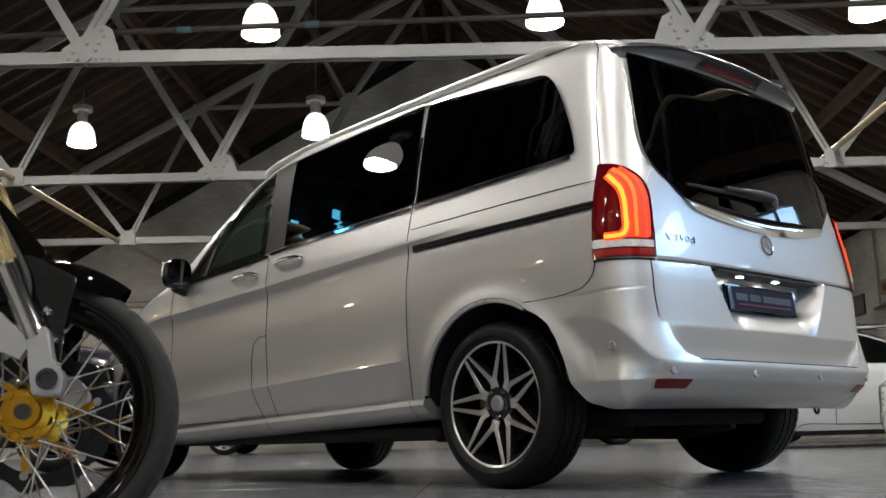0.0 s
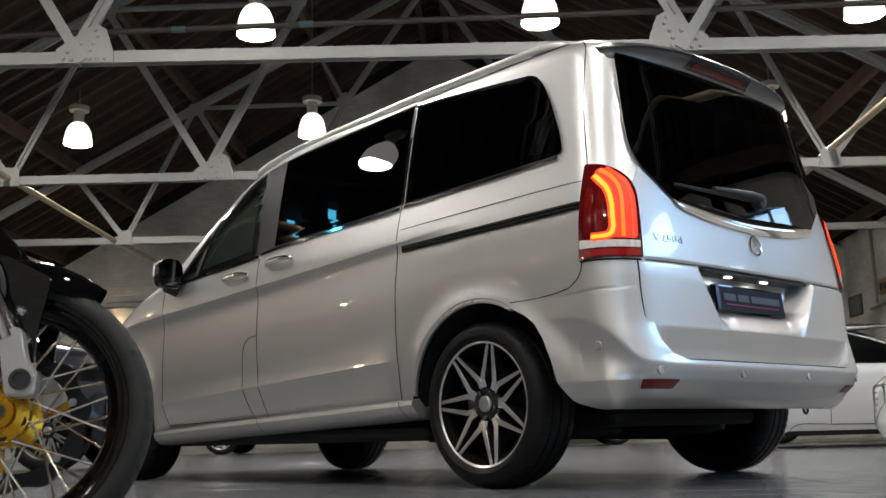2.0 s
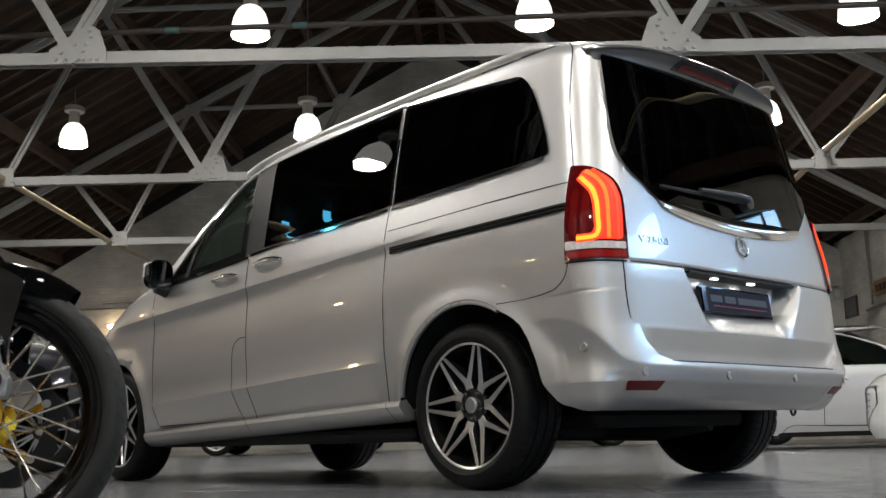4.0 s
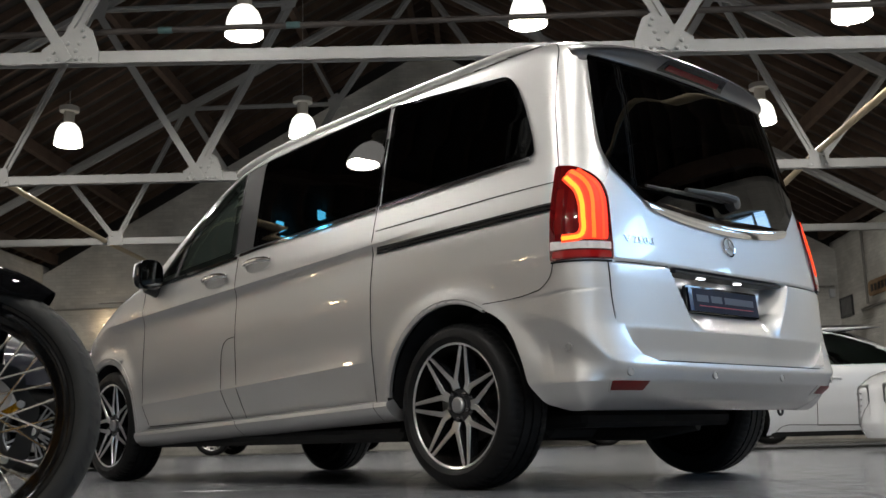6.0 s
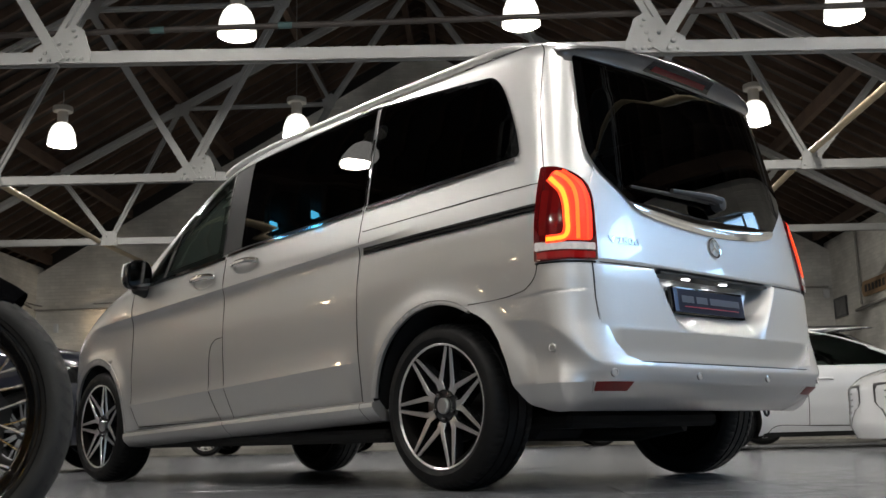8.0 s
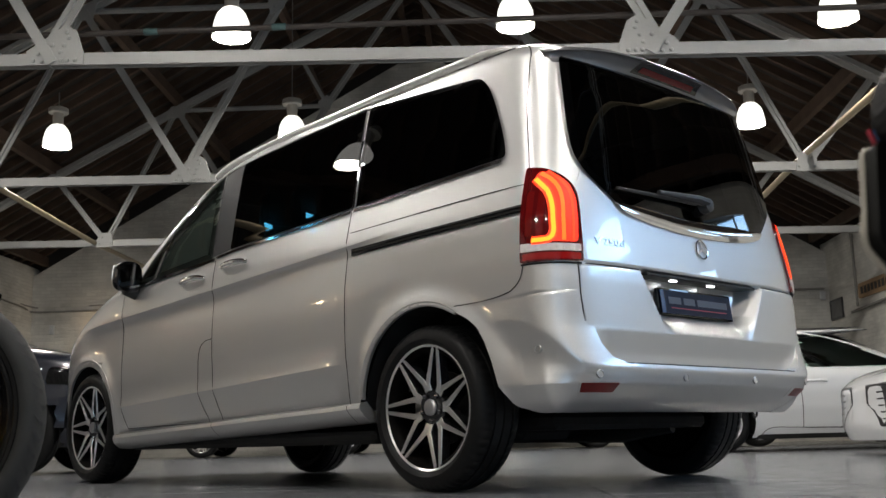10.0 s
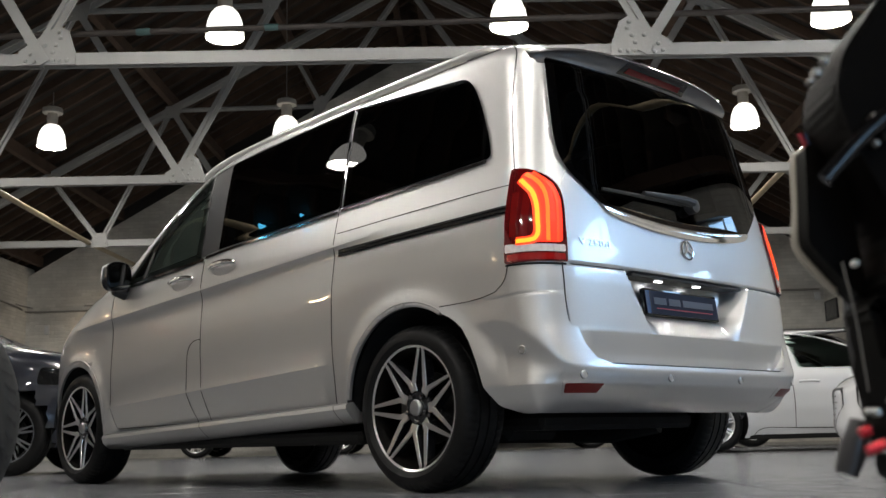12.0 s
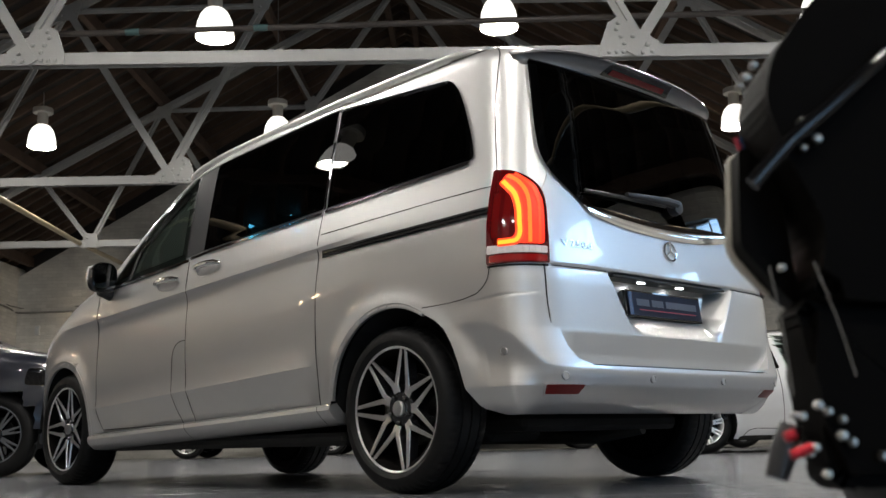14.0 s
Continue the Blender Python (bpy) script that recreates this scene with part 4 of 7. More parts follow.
    top = curve_pts([(-0.560, 1.121), (-0.42, 1.115), (-0.22, 1.110), (0, 1.108), (0.22, 1.110), (0.42, 1.115), (0.560, 1.121)], 6)
    low = curve_pts([(0.560, 1.120), (0.50, 1.081), (0.30, 1.051), (0, 1.037), (-0.30, 1.051), (-0.50, 1.081), (-0.560, 1.120)], 6)
    def strip(x, z, o):
        mid = 1.073 + 0.045 * (x / 0.58) ** 2
        return van_rear(x, z, o - 5.0 * (z - mid) ** 2)
    patch(bm, low + top, strip, 0.019, 0.012, 0.008)
    part("chrome_strip", bm, CHROME, van, "polished chrome strip")
    # round badge: a plain ring and boss
    bm = bmesh.new()
    m = pose(0, rear_y(0, 0.985) - 0.0095, 0.985, 83)
    bm2 = [m @ Vector((0.041 * math.cos(2 * math.pi * k / 40), 0.041 * math.sin(2 * math.pi * k / 40), 0)) for k in range(40)]
    tube(bm, bm2, 0.0045, 8, closed=True)
    for k in range(3):
        a = math.pi / 2 + k * 2 * math.pi / 3
        beam(bm, m @ Vector((0, 0, 0)), m @ Vector((0.04 * math.cos(a), 0.04 * math.sin(a), 0)), 0.007, 0.006)
    part("badge", bm, CHROME, van, "round chrome badge")
    # model lettering
    for txt, x in (("V", -0.724), ("250d", -0.678)):
        cu = bpy.data.curves.new("lettering", "FONT")
        cu.body, cu.size, cu.extrude, cu.bevel_depth, cu.space_character = txt, 0.062, 0.0012, 0.0004, 1.12
        tmp = new("lettering", cu)
        bpy.context.view_layer.update()
        me = bpy.data.meshes.new_from_object(tmp)
        bpy.data.objects.remove(tmp)
        bm = bmesh.new()
        bm.from_mesh(me)
        bpy.data.meshes.remove(me)
        for v in bm.verts:
            px, pz = x + v.co.x * 0.92, 0.938 + v.co.y * 0.62
            v.co = Vector((px, rear_y(px, pz) - 0.0072 - v.co.z, pz))
        part("lettering", bm, DARK_CHROME, van, "chrome model lettering")
    # rear wiper
    wiper = new("rear_wiper")
    wiper.parent = van
    bm = bmesh.new()
    pts = [(0.065, 1.200), (0.0, 1.206), (-0.15, 1.202), (-0.30, 1.196)]
    tube(bm, [van_rear(x, z, 0.045) for x, z in pts], [0.022, 0.020, 0.014, 0.010], 10)
    part("wiper_arm", bm, BLACK_TRIM, wiper)
    bm = bmesh.new()
    tube(bm, [van_rear(x, z, 0.030) for x, z in ((0.0, 1.188), (-0.25, 1.186), (-0.56, 1.182))], [0.009, 0.009, 0.006], 8)
    part("wiper_blade", bm, BLACK_TRIM, wiper)
    bm = bmesh.new()
    m = pose(0.075, rear_y(0.075, 1.19), 1.190, 90)
    lathe(bm, [(0.034, 0.0), (0.036, 0.03), (0.030, 0.055), (0.0, 0.062)], 20, m)
    part("wiper_cap", bm, BLACK_SATIN, wiper)


def build_spoiler():
    def edge(x):
        """Lip and foot of the rear face: y and z of its top, y and z of its bottom."""
        e = max(0.0, 1 - abs(x / 0.735) ** 3.5) ** 0.7
        y = rear_y(x, 1.76)
        return y - 0.014 - 0.050 * e, 1.829 - 0.050 * (x / 0.72) ** 2, y - 0.016, 1.757 - 0.030 * (x / 0.72) ** 2
    def face(x, v, o):
        y1, z1, y0, z0 = edge(x)
        return Vector((x, y0 + (y1 - y0) * v + 0.010 * math.sin(math.pi * v) - o, z0 + (z1 - z0) * v - 0.4 * o))
    bm = bmesh.new()
    rows = []
    for k in range(61):
        x = -0.735 + 1.47 * k / 60
        y1, z1, y0, z0 = edge(x)
        yb, zt = rear_y(x, 1.79) + 0.05, 1.835 + 0.052 * (1 - (x / 0.75) ** 2)
        sec = [(yb + 0.30, zt + 0.01), (yb + 0.1, zt + 0.004), (y1 + 0.06, z1 + 0.020), (y1 + 0.016, z1 + 0.009), (y1 + 0.002, z1 + 0.001), (y1, z1 - 0.008)]
        sec += [tuple(face(x, v, 0.0).yz) for v in (0.8, 0.6, 0.4, 0.2, 0.08)] + [(y0 + 0.002, z0 - 0.002), (y0 + 0.012, z0 - 0.006), (y0 + 0.03, z0 - 0.006)]
        rows.append([bm.verts.new((x, y, z)) for y, z in sec])
    for a, b in zip(rows, rows[1:]):
        for i in range(len(a) - 1):
            bm.faces.new((a[i], b[i], b[i + 1], a[i + 1]))
    bm.faces.new(rows[0]), bm.faces.new(rows[-1][::-1])
    spoiler = part("roof_spoiler", bm, SHADED_SILVER, van, "roof spoiler in silver darkened for its shaded rear face", angle=50)
    bm = bmesh.new()
    patch(bm, rounded([(-0.265, 0.16), (0.250, 0.12), (0.262, 0.86), (-0.205, 0.90)], 0.02, 3), face, 0.0025, 0.006, rows=6, cols=30)
    part("lamp_housing", bm, BLACK_GLOSS, spoiler, "gloss black brake-light housing")
    bm = bmesh.new()
    patch(bm, [(-0.215, 0.30), (0.205, 0.26), (0.212, 0.58), (-0.190, 0.62)], face, 0.0055, 0.006, rows=3, cols=30)
    part("high_brake_light", bm, BRAKE_LENS, spoiler, "unlit dark red brake light")
    # roof rails
    for s in (-1, 1):
        bm = bmesh.new()
        pts = curve_pts([(s * 0.722, 2.02, 1.770), (s * 0.724, 1.86, 1.808), (s * 0.724, 1.5, 1.840), (s * 0.722, 0.6, 1.866), (s * 0.718, -0.1, 1.872), (s * 0.712, -0.28, 1.862), (s * 0.705, -0.38, 1.836)], 6)
        tube(bm, pts, [0.010] + [0.019] * (len(pts) - 2) + [0.010], 12)
        part("roof_rail", bm, mat("bright_rail_alloy", (0.86, 0.86, 0.85), 0.34, 0.8), van, "satin silver roof rail")


def build_bumper():
    for s in (-1, 1):
        surf = corner_surf(s, -0.20)
        bm = bmesh.new()
        # wrapped corner: from the wheel arch round to the tailgate edge, then under it to the middle
        gate_side = [(0.476, 0.84), (0.50, 0.75), (0.55, 0.705), (0.62, 0.68), (0.72, 0.66), (0.852, 0.655)]
        def swell(a, z, o):
            fold = interp(a, BUMPER_FOLD)
            h = z - fold
            amp = 0.003 + 0.017 * ease((a - 0.40) / 0.25)
            if h > 0:
                k = amp * bump_at(h, 0.11) * ease((interp(min(a, 0.398), BUMPER_SEAM) - z) / 0.10)
            else:
                edge = a - interp(min(max(z, 0.30), 0.738), BUMPER_ARCH)
                low = max(0.0, 0.405 - z)
                dish = 0.019 * ease((edge - 0.03) / 0.10) * math.sin(math.pi * min(1.0, -h / (fold - 0.405)))
                flank = amp - dish - 0.46 * low - 9.0 * max(0.0, 0.345 - z) ** 2
                rear = amp + 0.46 * h - 0.55 * max(0.0, 0.402 - z) - 9.0 * max(0.0, 0.345 - z) ** 2
                k = flank + (rear - flank) * ease((a - 0.46) / 0.2)
            return surf(a, z, o + k)
        zs = sorted(set([0.300 + 0.008 * i for i in range(22)] + [0.476, 0.4762] + [0.484 + 0.008 * i for i in range(46)] + [0.852]))
        rows = []
        for z in zs:
            if z <= 0.738:
                a0 = interp(z, BUMPER_ARCH)
            else:
                a0 = float(np.interp(z, [q for _, q in BUMPER_SEAM], [q for q, _ in BUMPER_SEAM]))
            a1 = 1.66 if z <= 0.476 else float(np.interp(z, [q for q, _ in gate_side], [q for _, q in gate_side]))
            cols = [min(a0 + (0.90 - a0) * j / 64, a1) for j in range(65)] + [min(0.90 + 0.76 * j / 30, a1) for j in range(1, 31)]
            rows.append([bm.verts.new(swell(q, z, 0.001)) for q in cols])
        # turned-in lower edge
        rows.insert(0, [bm.verts.new(v.co + Vector((-s * 0.02 if v.co.y > -0.6 else 0, 0.05, 0.004))) for v in rows[0]])
        for r0, r1 in zip(rows, rows[1:]):
            for j in range(94):
                if (r0[j].co - r0[j + 1].co).length > 1e-5 or (r1[j].co - r1[j + 1].co).length > 1e-5:
                    bm.faces.new((r0[j], r0[j + 1], r1[j + 1], r1[j]))
        # flange into the wheel arch
        edge = [r[0] for r, z in zip(rows[1:], zs) if z <= 0.738]
        inner = [bm.verts.new(v.co + Vector((-s * 0.05, 0.0, 0.0))) for v in edge]
        for i in range(len(edge) - 1):
            bm.faces.new((edge[i], edge[i + 1], inner[i + 1], inner[i]))
        # returns behind the tailgate's edge
        shelf = rows[1 + zs.index(0.476)]
        path = shelf[:54:-1] + [r[-1] for r, z in zip(rows[1:], zs) if z > 0.4761]
        back = [bm.verts.new(v.co + Vector((-s * 0.012, 0.05, 0.0))) for v in path]
        for i in range(len(path) - 1):
            if (path[i].co - path[i + 1].co).length > 1e-5:
                bm.faces.new((path[i], path[i + 1], back[i + 1], back[i]))
        bmesh.ops.remove_doubles(bm, verts=bm.verts, dist=2e-5)
        bump = part("rear_bumper_side", bm, SILVER, van, angle=30)
        bm = bmesh.new()
        ribbon(bm, curve_pts([(0.03, 0.738), (0.12, 0.741), (0.25, 0.749), (0.335, 0.770), (0.38, 0.805), (0.398, 0.855)], 5), surf, 0.0035, 0.0025, 0.01)
        part("panel_gap", bm, SEAM, van)
        bm = bmesh.new()
        ribbon(bm, [(0.39 + 0.25 * k / 10, 0.855) for k in range(11)], surf, 0.006, 0.006, 0.01)
        part("panel_gap", bm, SEAM, van)
        # reflector in its bright surround
        bm = bmesh.new()
        patch(bm, rounded([(0.606, 0.364), (0.812, 0.364), (0.828, 0.410), (0.600, 0.410)], 0.008, 3), swell, 0.004, 0.01, 0.03)
        part("reflector_bezel", bm, SILVER, van)
        bm = bmesh.new()
        patch(bm, rounded([(0.612, 0.370), (0.778, 0.370), (0.792, 0.404), (0.610, 0.404)], 0.006, 3), swell, 0.0065, 0.01, 0.03)
        part("reflector", bm, REFLECTOR, van, "dark red rear reflector")
        for a, z in ((0.44, 0.534), (0.685, 0.436), (1.20, 0.431)):
            bm = bmesh.new()
            c, d = swell(a, z, 0.0), swell(a, z, 0.02)
            q = (d - c).to_track_quat("Z", "Y").to_matrix().to_4x4()
            lathe(bm, [(0.017, 0.0), (0.0165, 0.007), (0.013, 0.0085), (0.0125, 0.006), (0.0, 0.0065)], 16, Matrix.Translation(c) @ q)
            part("parking_sensor", bm, SILVER_TRIM, van)
    # dark lower apron
    bm = bmesh.new()
    box(bm, -0.60, 0.60, -0.66, -0.36, 0.325, 0.36, 0.015, 2)
    part("rear_apron", bm, UNDER, van)


def build_tail_light(s):
    surf = corner_surf(s, -0.585)
    t = new("tail_light")
    t.parent = van
    bm = bmesh.new()
    poly = rounded([(0.008, 0.860), (0.258, 0.862), (0.257, 0.937), (0.248, 1.044), (0.229, 1.133), (0.190, 1.183), (0.135, 1.215), (0.073, 1.239), (0.010, 1.243)], [0.01, 0.01, 0.03, 0.04, 0.05, 0.04, 0.04, 0.04, 0.01], 5)
    patch(bm, poly, surf, 0.014, 0.016, 0.016)
    part("lens", bm, RED_DARK, t, "deep red tail lamp lens")
    hook = [(0.052, 1.192), (0.072, 1.170), (0.102, 1.136), (0.122, 1.084), (0.132, 1.02), (0.135, 0.975), (0.124, 0.950), (0.098, 0.943), (0.060, 0.942)]
    for name, line, wide, m in (("light_guide", hook, 0.016, TAIL_HOT), ("light_guide", [(a + 0.0005, b - 0.0005) for a, b in hook], 0.031, TAIL_GLOW), ("light_guide", [(0.066, 1.214), (0.105, 1.190), (0.140, 1.152), (0.161, 1.101), (0.172, 1.016), (0.175, 0.941)], 0.015, TAIL_MID), ("light_guide", [(0.090, 1.222), (0.135, 1.192), (0.176, 1.155), (0.201, 1.104), (0.214, 1.025), (0.215, 0.940)], 0.011, TAIL_GLOW)):
        bm = bmesh.new()
        ribbon(bm, curve_pts(line, 6), surf, wide, 0.0185 if m is TAIL_HOT else 0.0172, 0.008)
        part(name, bm, m, t, "glowing orange-red light guide")
    bm = bmesh.new()
    patch(bm, rounded([(0.05, 0.936), (0.236, 0.936), (0.234, 1.03), (0.219, 1.115), (0.180, 1.175), (0.125, 1.209), (0.06, 1.224), (0.045, 1.18), (0.098, 1.13), (0.118, 1.07), (0.122, 1.0), (0.118, 0.962)], 0.02, 3), surf, 0.0155, 0.004, 0.014)
    part("lamp_chamber", bm, TAIL_DIM, t, "red glowing lamp chamber")
    bm = bmesh.new()
    patch(bm, rounded([(0.012, 0.900), (0.248, 0.900), (0.247, 0.928), (0.012, 0.934)], 0.006, 2), surf, 0.016, 0.006, 0.02)
    part("reverse_lamp", bm, CLEAR_LENS, t, "clear reversing lamp band")
    for k in range(9):
        bm = bmesh.new()
        ribbon(bm, [(0.03 + 0.024 * k, 0.902), (0.03 + 0.024 * k, 0.926)], surf, 0.004, 0.0185, 0.004)
        part("lens_rib", bm, CLEAR_LENS, t)
    bm = bmesh.new()
    patch(bm, rounded([(0.022, 0.868), (0.246, 0.868), (0.246, 0.893), (0.022, 0.893)], 0.005, 2), surf, 0.016, 0.004, 0.02)
    part("lower_lens", bm, RED_LENS, t, "bright red lower lens")
    for a in (0.045, 0.085):
        bm = bmesh.new()
        patch(bm, rounded([(a - 0.013, 0.96), (a + 0.013, 0.96), (a + 0.013, 1.14), (a - 0.013, 1.14)], 0.008, 2), surf, 0.0155, 0.004, 0.02)
        part("lens_rib", bm, RED_RIB, t)


def build_flank(s):
    surf = van_side(s)
    # door gaps
    for line in ([(1.705, 1.235), (1.692, 1.12), (1.688, 1.0), (1.684, 0.89), (1.672, 0.708), (1.645, 0.497), (1.629, 0.333)],
                 [(0.512, 1.290), (0.514, 1.17), (0.512, 1.0), (0.511, 0.822), (0.508, 0.667), (0.499, 0.513), (0.489, 0.375)],
                 [(2.745, 1.15), (2.74, 1.0), (2.73, 0.72), (2.712, 0.5), (2.70, 0.335)],
                 [(2.70, 0.326), (2.2, 0.332), (1.64, 0.341)],
                 [(0.495, 1.162), (0.034, 1.172), (-0.305, 1.178), (-0.60, 1.179)],
                 [(-0.600, 1.245), (-0.574, 1.382), (-0.548, 1.537), (-0.530, 1.696), (-0.515, 1.79), (-0.46, 1.845)],
                 [(1.678, 0.777), (1.758, 0.767), (1.805, 0.719), (1.81, 0.596), (1.792, 0.444), (1.762, 0.338)]):
        bm = bmesh.new()
        ribbon(bm, curve_pts(line, 6), surf, 0.0036, 0.0018, 0.008)
        part("panel_gap", bm, SEAM, van)
    # sliding-door rail
    bm = bmesh.new()
    ribbon(bm, [(0.480 - 1.085 * k / 20, 1.069 + 0.014 * k / 20) for k in range(21)], surf, 0.028, 0.003, 0.01)
    rail = part("sliding_rail", bm, SEAM, van, "black sliding-door rail")
    bm = bmesh.new()
    ribbon(bm, [(0.475 - 1.075 * k / 20, 1.054 + 0.014 * k / 20) for k in range(21)], surf, 0.007, 0.008, 0.01)
    ribbon(bm, [(0.475 - 1.075 * k / 20, 1.071 + 0.014 * k / 20) for k in range(21)], surf, 0.004, 0.007, 0.01)
    part("rail_edge", bm, BLACK_GLOSS, rail)
    # sill
    bm = bmesh.new()
    rows = []
    for k in range(60):
        y = 0.385 + (2.79 - 0.385) * k / 59
        top = 0.388 - 0.088 * (y - 0.345) / 2.44
        e = min(1, (y - 0.335) / 0.03, (2.80 - y) / 0.06)
        sec = [(0.930, top), (0.958 + 0.012 * e, top - 0.012), (0.962 + 0.012 * e, top - 0.03), (0.952, top - 0.058), (0.915, top - 0.088), (0.84, top - 0.094)]
        rows.append([bm.verts.new((s * x, y, z)) for x, z in sec])
    for a, b in zip(rows, rows[1:]):
        for i in range(5):
            bm.faces.new((a[i], b[i], b[i + 1], a[i + 1]))
    bm.faces.new(rows[0]), bm.faces.new(rows[-1])
    part("side_sill", bm, SILVER, van)
    for y in (0.478, 1.635):
        bm = bmesh.new()
        top = 0.388 - 0.088 * (y - 0.345) / 2.44
        pts = [(0.960, top - 0.0105), (0.9715, top - 0.0115), (0.9755, top - 0.03), (0.9535, top - 0.058), (0.9165, top - 0.088)]
        vs = [[bm.verts.new((s * (x + 0.001), y + d - 0.012 * i / 4, z)) for d in (-0.002, 0.002)] for i, (x, z) in enumerate(pts)]
        for p, q in zip(vs, vs[1:]):
            bm.faces.new((p[0], p[1], q[1], q[0]))
        part("panel_gap", bm, SEAM, van)
    # handles with their cups
    for y in (1.895, 1.475):
        z = 1.107 if y > 1.6 else 1.140
        h = new("door_handle")
        h.parent = van
        bm = bmesh.new()
        ell = [(y + 0.115 * math.cos(2 * math.pi * k / 28), z - 0.004 + 0.037 * math.sin(2 * math.pi * k / 28)) for k in range(28)]
        def cup(a, b, o):
            r = ((a - y) / 0.115) ** 2 + ((b - z + 0.004) / 0.037) ** 2
            return surf(a, b, o - 0.020 * max(0, 1 - r))
        patch(bm, ell, cup, 0.0035, 0.0, 0.008)
        part("handle_cup", bm, SILVER_TRIM, h)
        bm = bmesh.new()
        tube(bm, [surf(y + a, z + 0.012 + c, o) for a, c, o in ((0.118, -0.008, 0.006), (0.10, 0.0, 0.026), (0.05, 0.006, 0.036), (-0.03, 0.008, 0.038), (-0.09, 0.006, 0.03), (-0.118, 0.0, 0.006))], [0.013, 0.016, 0.017, 0.017, 0.016, 0.012], 10)
        part("handle_bar", bm, CHROME if s < 0 else SILVER, h, "chrome-edged pull handle")


def build_mirror(s):
    t = new("door_mirror")
    t.parent = van
    bm = bmesh.new()
    rows = []
    for k in range(13):
        a = k / 12
        y = 2.53 + 0.17 * a
        r = (1.0, 1.0, 0.99, 0.97, 0.95, 0.92, 0.88, 0.82, 0.75, 0.66, 0.54, 0.38, 0.15)[k]
        ring = []
        for j in range(24):
            t2 = 2 * math.pi * j / 24
            c, d = math.cos(t2), math.sin(t2)
            ring.append(bm.verts.new((s * (1.010 + 0.082 * r * math.copysign(abs(c) ** 0.7, c)), y, 1.222 + 0.092 * r * math.copysign(abs(d) ** 0.75, d))))
        rows.append(ring)
    for a, b in zip(rows, rows[1:]):
        for j in range(24):
            bm.faces.new((a[j], a[(j + 1) % 24], b[(j + 1) % 24], b[j]))
    bm.faces.new(rows[-1]), bm.faces.new(rows[0][::-1])
    part("mirror_shell", bm, BLACK_GLOSS, t, "black mirror housing")
    bm = bmesh.new()
    prism(bm, rounded([(s * 0.945, 1.148), (s * 1.078, 1.153), (s * 1.080, 1.296), (s * 0.95, 1.298)], 0.03), 2.522, 2.528)
    # mirror tinted dim, its dark reflection put into the colour
    part("mirror_glass", bm, mat("dim_mirror", (0.30, 0.31, 0.32), 0.05, 1.0), t)
    bm = bmesh.new()
    tube(bm, [(s * 0.89, 2.60, 1.155), (s * 0.94, 2.60, 1.135), (s * 1.01, 2.60, 1.15)], [0.045, 0.04, 0.03], 12)
    part("mirror_foot", bm, BLACK_TRIM, t)
    bm = bmesh.new()
    ring = []
    tube(bm, [(s * 0.945, 2.60, 1.308), (s * 1.03, 2.60, 1.310), (s * 1.085, 2.60, 1.285), (s * 1.092, 2.60, 1.21)], 0.007, 8)
    part("mirror_cap", bm, SILVER, t, "silver painted cap")


